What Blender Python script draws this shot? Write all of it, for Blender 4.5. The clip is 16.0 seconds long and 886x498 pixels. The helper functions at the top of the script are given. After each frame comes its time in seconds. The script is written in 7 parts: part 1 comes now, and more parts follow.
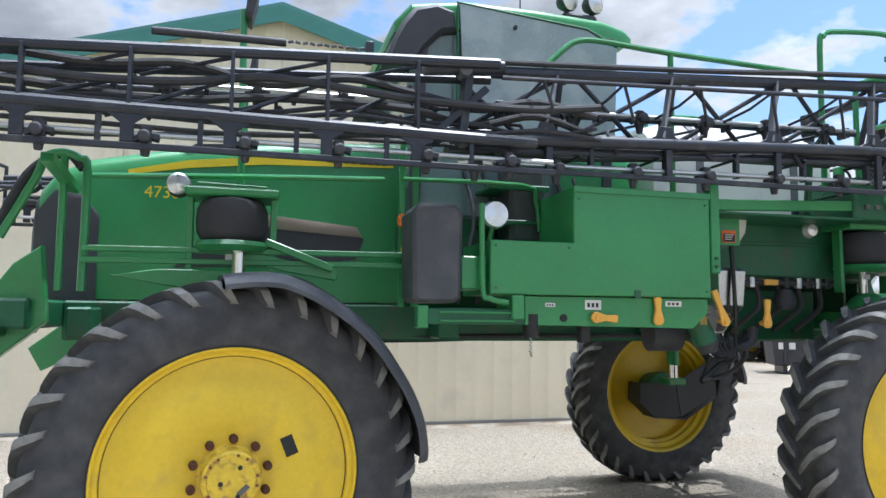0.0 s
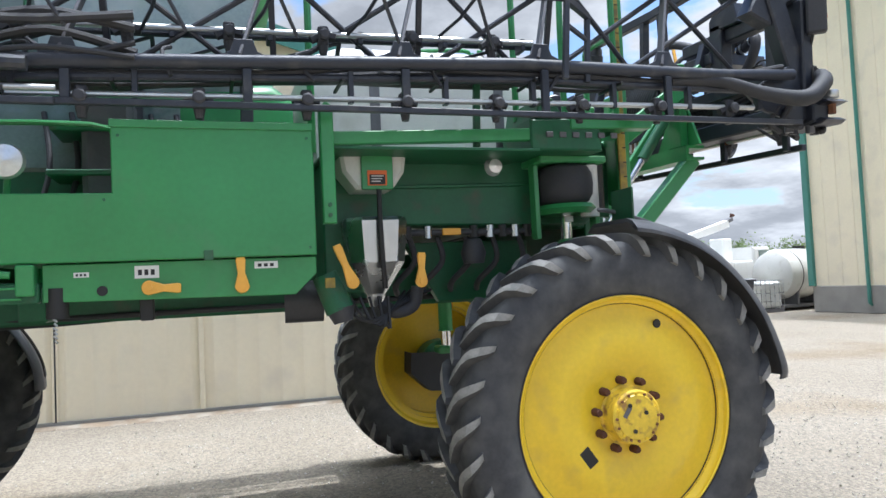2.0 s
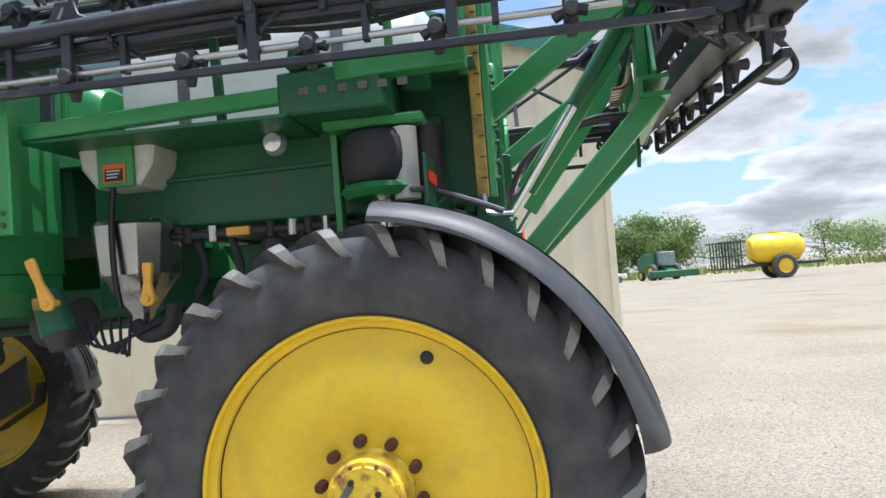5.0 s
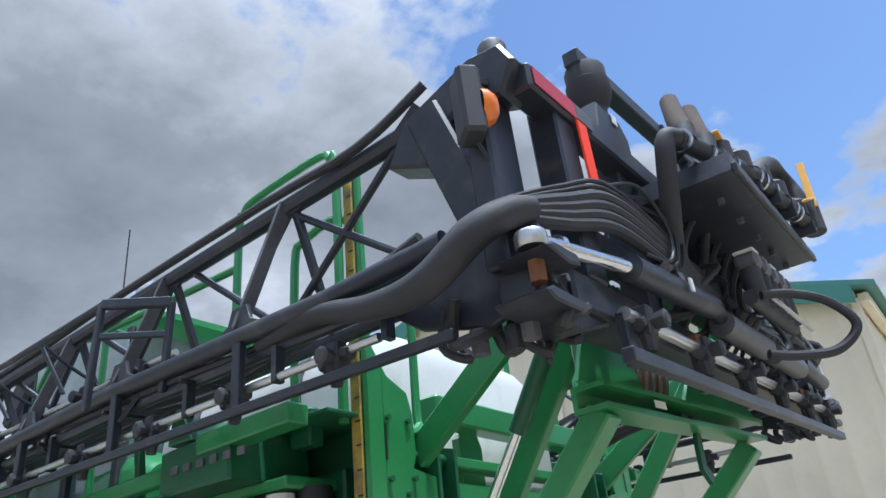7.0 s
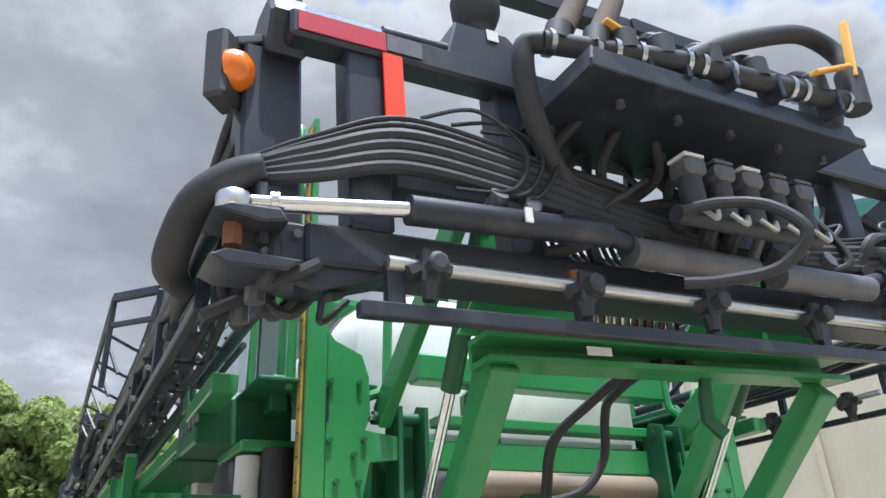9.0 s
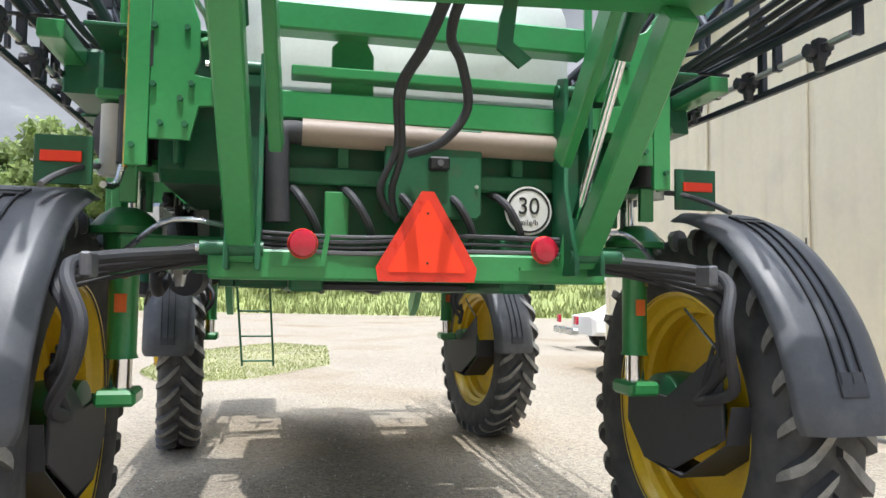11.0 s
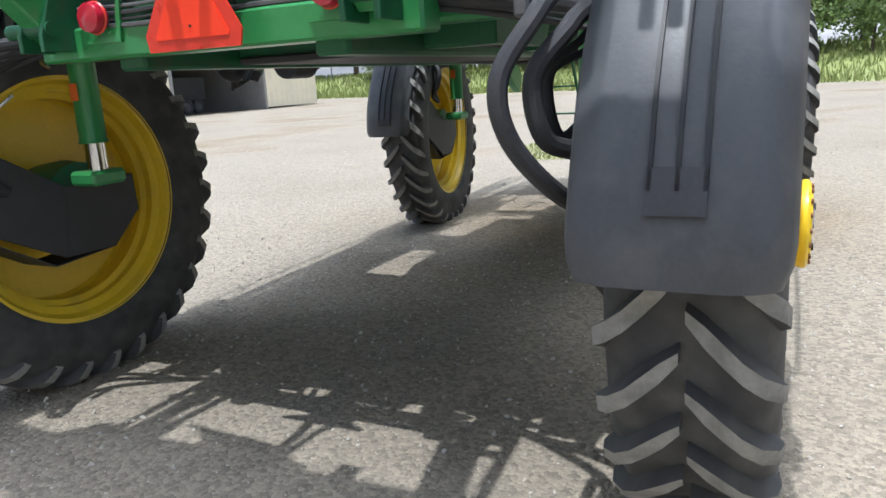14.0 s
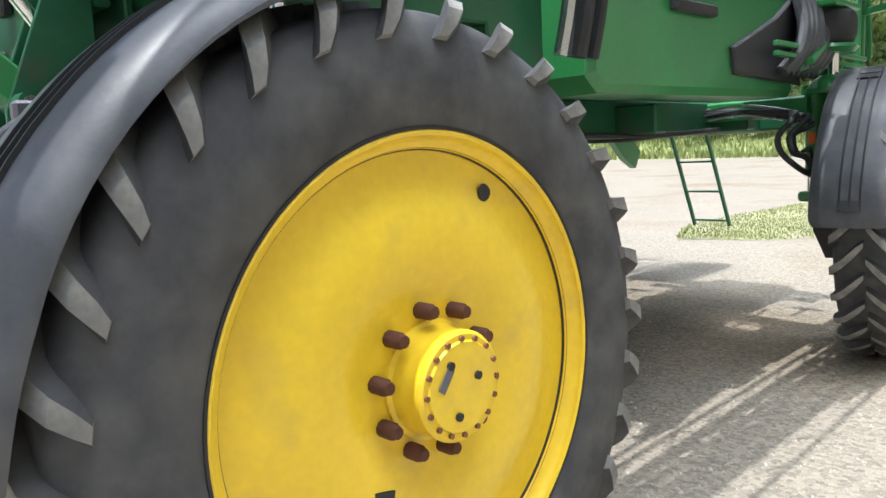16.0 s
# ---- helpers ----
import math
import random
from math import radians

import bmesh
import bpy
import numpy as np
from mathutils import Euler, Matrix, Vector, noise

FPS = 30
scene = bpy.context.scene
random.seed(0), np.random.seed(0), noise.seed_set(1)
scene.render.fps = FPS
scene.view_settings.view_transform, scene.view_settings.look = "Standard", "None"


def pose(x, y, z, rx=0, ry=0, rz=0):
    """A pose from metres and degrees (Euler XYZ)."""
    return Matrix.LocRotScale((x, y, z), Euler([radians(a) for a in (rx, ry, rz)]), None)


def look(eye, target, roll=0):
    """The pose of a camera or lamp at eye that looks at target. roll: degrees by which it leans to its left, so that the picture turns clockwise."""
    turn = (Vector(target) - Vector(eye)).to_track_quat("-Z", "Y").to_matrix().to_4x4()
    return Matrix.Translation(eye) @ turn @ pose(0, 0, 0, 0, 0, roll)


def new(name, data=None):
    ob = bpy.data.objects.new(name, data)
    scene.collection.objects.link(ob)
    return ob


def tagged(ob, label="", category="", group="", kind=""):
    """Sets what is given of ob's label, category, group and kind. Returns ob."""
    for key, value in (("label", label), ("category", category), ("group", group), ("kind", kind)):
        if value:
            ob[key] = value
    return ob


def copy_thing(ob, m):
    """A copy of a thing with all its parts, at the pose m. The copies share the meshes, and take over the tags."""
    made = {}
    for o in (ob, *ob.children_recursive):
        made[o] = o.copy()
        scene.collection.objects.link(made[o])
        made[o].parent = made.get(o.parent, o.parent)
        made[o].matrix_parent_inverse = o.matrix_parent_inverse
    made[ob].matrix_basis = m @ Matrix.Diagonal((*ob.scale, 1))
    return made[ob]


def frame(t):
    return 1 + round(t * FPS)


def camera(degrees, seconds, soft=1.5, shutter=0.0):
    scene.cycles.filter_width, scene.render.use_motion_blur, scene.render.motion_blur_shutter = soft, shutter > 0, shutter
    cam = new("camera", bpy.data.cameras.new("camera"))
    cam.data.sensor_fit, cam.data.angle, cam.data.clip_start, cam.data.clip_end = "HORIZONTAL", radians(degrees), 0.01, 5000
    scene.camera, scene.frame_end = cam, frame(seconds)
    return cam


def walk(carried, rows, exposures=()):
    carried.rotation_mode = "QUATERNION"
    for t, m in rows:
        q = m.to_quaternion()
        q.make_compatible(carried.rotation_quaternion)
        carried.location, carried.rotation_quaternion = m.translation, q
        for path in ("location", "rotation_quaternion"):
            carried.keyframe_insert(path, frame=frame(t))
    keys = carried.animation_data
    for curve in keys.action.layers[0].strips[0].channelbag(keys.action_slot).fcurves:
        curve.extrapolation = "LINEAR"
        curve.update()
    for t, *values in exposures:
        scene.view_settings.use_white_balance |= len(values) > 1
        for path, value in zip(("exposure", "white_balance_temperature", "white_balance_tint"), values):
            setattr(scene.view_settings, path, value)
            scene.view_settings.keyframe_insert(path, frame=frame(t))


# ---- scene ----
cam = camera(62.8, 16.0)
PATH = [
    (0, (-4.144, -3.584, 1.674), (-3.639, -1.657, 1.856), 0.6),
    (0.5, (-3.701, -3.498, 1.697), (-3.234, -1.576, 1.992), 0.6),
    (1, (-3.135, -3.431, 1.686), (-2.668, -1.514, 2.017), -0.6),
    (1.5, (-2.628, -3.389, 1.65), (-2.086, -1.475, 1.86), -1.6),
    (2, (-2.035, -3.26, 1.634), (-1.415, -1.361, 1.726), -2.7),
    (2.5, (-1.536, -3.205, 1.637), (-0.993, -1.28, 1.657), -2.9),
    (3, (-1.049, -3.006, 1.61), (-0.671, -1.042, 1.579), -1.9),
    (3.2, (-0.816, -2.95, 1.611), (-0.469, -0.982, 1.532), -2.2),
    (5.3, (0.934, -2.308, 1.626), (0.538, -0.357, 1.814), -4.2),
    (5.5, (1.151, -2.203, 1.708), (0.677, -0.285, 2.018), -4.2),
    (6, (1.598, -2.029, 1.745), (0.989, -0.215, 2.327), -7.0),
    (6.5, (1.987, -1.735, 1.79), (1.148, -0.09, 2.557), -6.4),
    (7, (2.321, -1.385, 1.824), (1.293, 0.079, 2.719), -6.1),
    (7.5, (2.559, -1.086, 1.799), (1.348, 0.209, 2.724), -5.1),
    (8, (2.805, -0.772, 1.812), (1.459, 0.382, 2.737), -4.4),
    (8.5, (3.052, -0.524, 1.817), (1.58, 0.485, 2.72), -3.7),
    (9, (3.164, -0.197, 1.785), (1.568, 0.671, 2.619), -2.6),
    (9.5, (3.334, 0.155, 1.714), (1.593, 0.91, 2.345), -1.8),
    (10, (3.426, 0.388, 1.693), (1.571, 1.051, 2.038), -0.7),
    (10.2, (3.41, 0.524, 1.599), (1.53, 1.148, 1.878), -0.7),
    (12.3, (3.432, 2.345, 1.453), (1.514, 1.931, 1.065), 2.2),
    (12.5, (3.335, 2.469, 1.44), (1.534, 1.688, 1.056), 2.4),
    (13, (3.023, 2.785, 1.472), (1.427, 1.641, 1.094), -0.0),
    (13.5, (2.751, 3.224, 1.449), (1.072, 2.214, 1.046), -1.6),
    (14, (2.456, 3.595, 1.408), (0.707, 2.74, 0.95), -3.3),
    (14.2, (2.232, 3.776, 1.417), (0.48, 2.917, 0.981), -2.8),
    (14.5, (2.087, 3.995, 1.498), (0.332, 3.138, 1.068), -2.2),
    (15, (1.823, 4.317, 1.505), (0.164, 3.276, 1.101), -2.4),
    (15.5, (1.459, 4.606, 1.494), (-0.065, 3.358, 1.149), -3.3),
    (16, (1.19, 4.842, 1.465), (-0.188, 3.417, 1.203), -2.9),
]
# seconds, stops, kelvin, tint: the camera darkens against the sky and opens up on the wheels
LOOK = [(0, 0.95, 5700, 9), (1.5, 0.98, 5700, 9), (3, 0.99, 6050, 10), (5.5, 0.96, 5800, 9), (6, 0.86, 5600, 9), (7, 0.74, 5500, 9), (8, 0.93, 5600, 9), (9, 1.12, 5850, 9), (10, 1.30, 6100, 10), (12.3, 0.98, 5900, 10), (13.5, 0.92, 5750, 9), (14.5, 0.90, 5900, 10), (15, 0.94, 5950, 9), (15.5, 1.16, 5950, 9), (16, 1.20, 5950, 9)]
walk(cam, [(t, look(eye, target, roll)) for t, eye, target, roll in PATH], LOOK)

# ---- world and sun ----
SUN_DIR = Vector((0.27, -0.02, 1.0)).normalized()
world = bpy.data.worlds.new("world")
scene.world = world
world.use_nodes = True
wt = world.node_tree
W_BG = wt.nodes["Background"]
W_SKY = wt.nodes.new("ShaderNodeTexSky")
W_SKY.sky_type = 'NISHITA'
W_SKY.sun_disc = False
W_SKY.sun_elevation = math.asin(SUN_DIR.z)
W_SKY.sun_rotation = math.atan2(SUN_DIR.x, SUN_DIR.y)
W_SKY.dust_density = 0.6
W_BG.inputs[1].default_value = 0.15
# broken cumulus: two scales of noise over the dome
w_tc = wt.nodes.new("ShaderNodeTexCoord")
w_sep = wt.nodes.new("ShaderNodeSeparateXYZ")
wt.links.new(w_tc.outputs["Generated"], w_sep.inputs[0])


def w_math(op, a, b=None, clamp=False):
    n = wt.nodes.new("ShaderNodeMath")
    n.operation = op
    n.use_clamp = clamp
    for i, v in enumerate((a, b)):
        if v is None:
            continue
        if isinstance(v, (int, float)):
            n.inputs[i].default_value = v
        else:
            wt.links.new(v, n.inputs[i])
    return n.outputs[0]


w_up = w_math('ADD', w_math('MAXIMUM', w_sep.outputs[2], 0.0), 0.22)
w_comb = wt.nodes.new("ShaderNodeCombineXYZ")
wt.links.new(w_math('DIVIDE', w_sep.outputs[0], w_up), w_comb.inputs[0])
wt.links.new(w_math('DIVIDE', w_sep.outputs[1], w_up), w_comb.inputs[1])
w_comb.inputs[2].default_value = 5.6


def w_noise(scale, detail, rough):
    n = wt.nodes.new("ShaderNodeTexNoise")
    n.inputs["Scale"].default_value = scale
    n.inputs["Detail"].default_value = detail
    n.inputs["Roughness"].default_value = rough
    wt.links.new(w_comb.outputs[0], n.inputs["Vector"])
    return n.outputs["Fac"]


def w_ramp(fac, *stops):
    r = wt.nodes.new("ShaderNodeValToRGB")
    els = r.color_ramp.elements
    while len(els) < len(stops):
        els.new(0.5)
    for e, (p, c) in zip(els, stops):
        e.position, e.color = p, (*c, 1)
    wt.links.new(fac, r.inputs[0])
    return r.outputs[0]


# the cover thickens towards the machine's front and opens behind the metal building
w_base = w_noise(1.55, 9, 0.56)
w_low = w_math('POWER', w_math('SUBTRACT', 1.0, w_math('MAXIMUM', w_sep.outputs[2], 0.0)), 5.0)
w_side = w_math('MINIMUM', w_math('MAXIMUM', w_math('MULTIPLY', w_math('ADD', w_sep.outputs[0], 0.30), -0.25), -0.012), 0.13)
w_side = w_math('MULTIPLY', w_side, w_math('ADD', w_math('MULTIPLY', w_sep.outputs[2], 1.1), 0.75))
w_lean = w_math('ADD', w_side, w_math('MULTIPLY', w_low, 0.035))
w_dense = w_math('ADD', w_base, w_lean)
w_cover = w_ramp(w_dense, (0.455, (0, 0, 0)), (0.505, (1, 1, 1)))
# sunlit rims, grey bellies
w_body = w_math('ADD', w_math('MULTIPLY', w_dense, 0.6), w_math('MULTIPLY', w_noise(0.9, 8, 0.62), 0.4))
w_tone = w_ramp(w_body, (0.44, (6.4, 6.3, 6.2)), (0.50, (4.6, 4.6, 4.65)), (0.58, (2.7, 2.75, 2.85)), (0.68, (1.9, 1.98, 2.1)))
w_mix = wt.nodes.new("ShaderNodeMix")
w_mix.data_type = 'RGBA'
wt.links.new(w_cover, w_mix.inputs[0])
w_air = wt.nodes.new("ShaderNodeVectorMath")
w_air.operation = 'SCALE'
wt.links.new(W_SKY.outputs[0], w_air.inputs[0])
wt.links.new(w_math('SUBTRACT', 0.80, w_math('MULTIPLY', w_low, 0.42)), w_air.inputs["Scale"])
wt.links.new(w_air.outputs[0], w_mix.inputs[6])
# clouds are pale towards the horizon, grey half-way up; overhead, unseen near the high sun, they are brightened as
# added fill light
w_up = w_math('MAXIMUM', w_sep.outputs[2], 0.0)
w_gain = w_math('ADD', w_math('ADD', w_math('MULTIPLY', w_up, -0.30), 0.70), w_math('MULTIPLY', w_math('POWER', w_up, 14.0), 13.0))
w_scale = wt.nodes.new("ShaderNodeVectorMath")
w_scale.operation = 'SCALE'
wt.links.new(w_tone, w_scale.inputs[0])
wt.links.new(w_gain, w_scale.inputs["Scale"])
wt.links.new(w_scale.outputs[0], w_mix.inputs[7])
wt.links.new(w_mix.outputs[2], W_BG.inputs[0])

sun = new("sun", bpy.data.lights.new("sun", 'SUN'))
sun.data.energy = 2.1
sun.data.angle = radians(0.6)
sun.data.color = (1.0, 0.96, 0.90)
sun.matrix_world = look(SUN_DIR * 30, (0, 0, 0))


# ---- materials ----
def mat(name, col, rough=0.5, metal=0.0, var=0.15, scale=3.0, fine=60.0, bump=0.0, coat=0.0, dirt=None, dirt_at=0.62, dirt_soft=0.2, island=0.0):
    """Principled surface with colour variation at two scales, dust patches and fine relief."""
    m = bpy.data.materials.new(name)
    m.use_nodes = True
    t = m.node_tree
    p = t.nodes["Principled BSDF"]
    tc = t.nodes.new("ShaderNodeTexCoord")

    def noise_node(sc, det=5.0):
        n = t.nodes.new("ShaderNodeTexNoise")
        n.inputs["Scale"].default_value = sc
        n.inputs["Detail"].default_value = det
        t.links.new(tc.outputs["Object"], n.inputs["Vector"])
        return n.outputs["Fac"]

    big, small = noise_node(scale), noise_node(fine, 3.0)
    add = t.nodes.new("ShaderNodeMath")
    add.operation = 'MULTIPLY_ADD'
    t.links.new(small, add.inputs[0])
    add.inputs[1].default_value = 0.5
    t.links.new(big, add.inputs[2])
    ramp = t.nodes.new("ShaderNodeValToRGB")
    e = ramp.color_ramp.elements
    e[0].position, e[1].position = 0.4, 1.1
    e[0].color = (*[max(0, c * (1 - var)) for c in col], 1)
    e[1].color = (*[min(1, c * (1 + var)) for c in col], 1)
    t.links.new(add.outputs[0], ramp.inputs[0])
    out = ramp.outputs[0]
    if island:
        oi = t.nodes.new("ShaderNodeObjectInfo")
        hsv = t.nodes.new("ShaderNodeHueSaturation")
        mr = t.nodes.new("ShaderNodeMapRange")
        t.links.new(oi.outputs["Random"], mr.inputs[0])
        mr.inputs[3].default_value, mr.inputs[4].default_value = 1 - island, 1 + island
        t.links.new(mr.outputs[0], hsv.inputs["Value"])
        t.links.new(out, hsv.inputs["Color"])
        out = hsv.outputs[0]
    if dirt:
        dn = noise_node(scale * 2.3, 8.0)
        dr = t.nodes.new("ShaderNodeMapRange")
        dr.inputs[1].default_value, dr.inputs[2].default_value = dirt_at - dirt_soft / 2, dirt_at + dirt_soft / 2
        t.links.new(dn, dr.inputs[0])
        mx = t.nodes.new("ShaderNodeMix")
        mx.data_type = 'RGBA'
        t.links.new(dr.outputs[0], mx.inputs[0])
        t.links.new(out, mx.inputs[6])
        mx.inputs[7].default_value = (*dirt, 1)
        out = mx.outputs[2]
    t.links.new(out, p.inputs["Base Color"])
    rr = t.nodes.new("ShaderNodeMapRange")
    t.links.new(big, rr.inputs[0])
    rr.inputs[3].default_value, rr.inputs[4].default_value = max(0.03, rough - 0.1), min(1, rough + 0.1)
    t.links.new(rr.outputs[0], p.inputs["Roughness"])
    p.inputs["Metallic"].default_value = metal
    p.inputs["Coat Weight"].default_value = coat
    p.inputs["Coat Roughness"].default_value = 0.12
    if bump:
        bn = t.nodes.new("ShaderNodeBump")
        bn.inputs["Strength"].default_value = bump
        bn.inputs["Distance"].default_value = 0.01
        t.links.new(small, bn.inputs["Height"])
        t.links.new(bn.outputs[0], p.inputs["Normal"])
    return m


GREEN = mat("green_paint", (0.042, 0.250, 0.076), 0.34, var=0.14, scale=2.2, fine=40, bump=0.02, coat=0.25, dirt=(0.07, 0.22, 0.09), dirt_at=0.72, dirt_soft=0.3)
# Darker copy of the green; shade under deck and tank is put into it.
GREEN_DARK = mat("green_frame_with_shade", (0.016, 0.110, 0.047), 0.45, var=0.2, scale=3, fine=45, bump=0.04, dirt=(0.06, 0.09, 0.05), dirt_at=0.66)
YELLOW = mat("yellow_paint", (0.84, 0.58, 0.022), 0.38, var=0.10, scale=2.5, fine=40, bump=0.02, coat=0.15, dirt=(0.66, 0.45, 0.06), dirt_at=0.70, dirt_soft=0.3)
GAUGE = mat("weathered_gauge_yellow", (0.42, 0.30, 0.05), 0.6, var=0.3, scale=5, fine=50, dirt=(0.20, 0.15, 0.06), dirt_at=0.55)
YELLOW_WORN = mat("rust_marked_yellow_paint", (0.80, 0.56, 0.04), 0.45, var=0.2, scale=9, fine=60, bump=0.05, dirt=(0.36, 0.19, 0.05), dirt_at=0.60, dirt_soft=0.16)
YELLOW_TAPE = mat("yellow_decal", (0.85, 0.62, 0.02), 0.4, var=0.06)
ORANGE_YELLOW = mat("amber_lever_plastic", (0.80, 0.42, 0.06), 0.45, var=0.1)
TYRE = mat("tyre_rubber", (0.044, 0.045, 0.049), 0.75, var=0.25, scale=4, fine=70, bump=0.08, dirt=(0.10, 0.10, 0.098), dirt_at=0.56, dirt_soft=0.4)
LUG = mat("dusty_lug_face", (0.24, 0.235, 0.22), 0.85, var=0.3, scale=6, fine=80, bump=0.1, dirt=(0.12, 0.12, 0.115), dirt_at=0.60, dirt_soft=0.4)
FENDER = mat("fender_plastic", (0.060, 0.063, 0.071), 0.47, var=0.2, scale=3, fine=90, bump=0.05, dirt=(0.11, 0.112, 0.118), dirt_at=0.64, dirt_soft=0.35)
BLACK = mat("black_boom_paint", (0.026, 0.030, 0.042), 0.40, var=0.3, scale=4, fine=60, bump=0.04, dirt=(0.07, 0.07, 0.072), dirt_at=0.66)
BLACK_FLAT = mat("black_matt_plastic", (0.040, 0.041, 0.047), 0.6, var=0.3, scale=5, fine=90, bump=0.06)
GREY_STEEL = mat("grey_steel", (0.13, 0.13, 0.14), 0.5, metal=0.3, var=0.25, scale=6)
RUBBER = mat("hose_rubber", (0.034, 0.035, 0.040), 0.68, var=0.3, scale=8, fine=120, bump=0.1, dirt=(0.042, 0.041, 0.04), dirt_at=0.62)
CHROME = mat("chrome_rod", (0.78, 0.78, 0.80), 0.16, metal=1.0, var=0.05, scale=8)
STAINLESS = mat("stainless_tube", (0.62, 0.62, 0.60), 0.32, metal=0.9, var=0.15, scale=7, fine=90)
GALV = mat("polished_sheet", (0.52, 0.54, 0.56), 0.27, metal=1.0, var=0.15, scale=4)
RUST = mat("rusty_steel", (0.085, 0.030, 0.016), 0.8, var=0.35, scale=9, bump=0.2)
BRASS_RUST = mat("rusted_pin", (0.22, 0.10, 0.05), 0.7, metal=0.3, var=0.35, scale=12, bump=0.2)
WHITE = mat("white_paint", (0.78, 0.78, 0.76), 0.5, var=0.06)
POLY = mat("white_polyethylene", (0.62, 0.62, 0.59), 0.4, var=0.08, scale=2, dirt=(0.5, 0.49, 0.44), dirt_at=0.68)
VALVE_BROWN = mat("brown_valve_plastic", (0.075, 0.054, 0.042), 0.95, var=0.3, scale=8)
TAN = mat("tan_plastic_pipe", (0.27, 0.21, 0.165), 0.5, var=0.15)
ORANGE = mat("fluorescent_orange", (1.0, 0.048, 0.007), 0.5, var=0.05)
RED = mat("red_lens", (0.45, 0.010, 0.035), 0.2, var=0.2, scale=20, coat=0.5)
RED_DARK = mat("red_reflective_border", (0.70, 0.040, 0.02), 0.3, var=0.1, scale=20)
RED_TAPE = mat("faded_red_tape", (0.45, 0.03, 0.05), 0.4, var=0.15)
AMBER = mat("amber_lens", (0.85, 0.20, 0.01), 0.2, var=0.1, coat=0.5)
SILVER_LENS = mat("lamp_lens", (0.75, 0.76, 0.78), 0.12, metal=0.6, var=0.1, scale=30)
# The sky's reflection is put into this glass as a pale base colour.
PALE_GLASS = mat("sky_pale_side_glass", (0.30, 0.37, 0.37), 0.18, var=0.2, scale=1.8, coat=0.4, dirt=(0.42, 0.47, 0.46), dirt_at=0.6)
GLASS = mat("tinted_cab_glass", (0.16, 0.22, 0.21), 0.06, var=0.2, scale=1.5, coat=0.6)
LABEL_WHITE = mat("white_label", (0.75, 0.75, 0.72), 0.5, var=0.05)
INK = mat("black_print", (0.015, 0.015, 0.016), 0.5, var=0.1)
HAZARD = mat("orange_label", (0.75, 0.16, 0.03), 0.5, var=0.1)
CREAM = mat("cream_metal_siding", (0.86, 0.785, 0.60), 0.5, var=0.06, scale=0.6, fine=14, dirt=(0.72, 0.66, 0.53), dirt_at=0.68, dirt_soft=0.3)
TRIM_GREEN = mat("green_metal_trim", (0.07, 0.24, 0.20), 0.45, var=0.1)
ROOF_GREEN = mat("green_metal_roof", (0.10, 0.26, 0.23), 0.45, var=0.1, scale=0.5)
CREAM_GREY = mat("grey_siding_band", (0.30, 0.295, 0.28), 0.6, var=0.1)
CONCRETE = mat("concrete_base", (0.30, 0.29, 0.27), 0.9, var=0.2, scale=1.5, bump=0.2)
LEAF = mat("tree_leaves", (0.29, 0.36, 0.13), 0.55, var=0.45, scale=0.35, fine=4)
LEAF_DARK = mat("tree_leaves_dark", (0.17, 0.235, 0.085), 0.6, var=0.45, scale=0.35, fine=4)
for m in (LEAF, LEAF_DARK):
    # thin leaves let part of the light through
    t = m.node_tree
    p = t.nodes["Principled BSDF"]
    tr, mx = t.nodes.new("ShaderNodeBsdfTranslucent"), t.nodes.new("ShaderNodeMixShader")
    t.links.new(p.inputs["Base Color"].links[0].from_socket, tr.inputs["Color"])
    mx.inputs[0].default_value = 0.65
    t.links.new(p.outputs[0], mx.inputs[1])
    t.links.new(tr.outputs[0], mx.inputs[2])
    t.links.new(mx.outputs[0], t.nodes["Material Output"].inputs["Surface"])
BARK = mat("bark", (0.12, 0.09, 0.07), 0.9, var=0.3, scale=4, bump=0.4)
GRASS = mat("grass_blades", (0.21, 0.24, 0.075), 0.7, var=0.35, scale=0.8, fine=9)
TURF = mat("turf_soil", (0.26, 0.25, 0.13), 0.9, var=0.4, scale=0.9, fine=14, bump=0.3, dirt=(0.30, 0.27, 0.19), dirt_at=0.60)
STONE = mat("limestone_chips", (0.45, 0.42, 0.37), 0.9, var=0.35, scale=7, fine=50, bump=0.2)


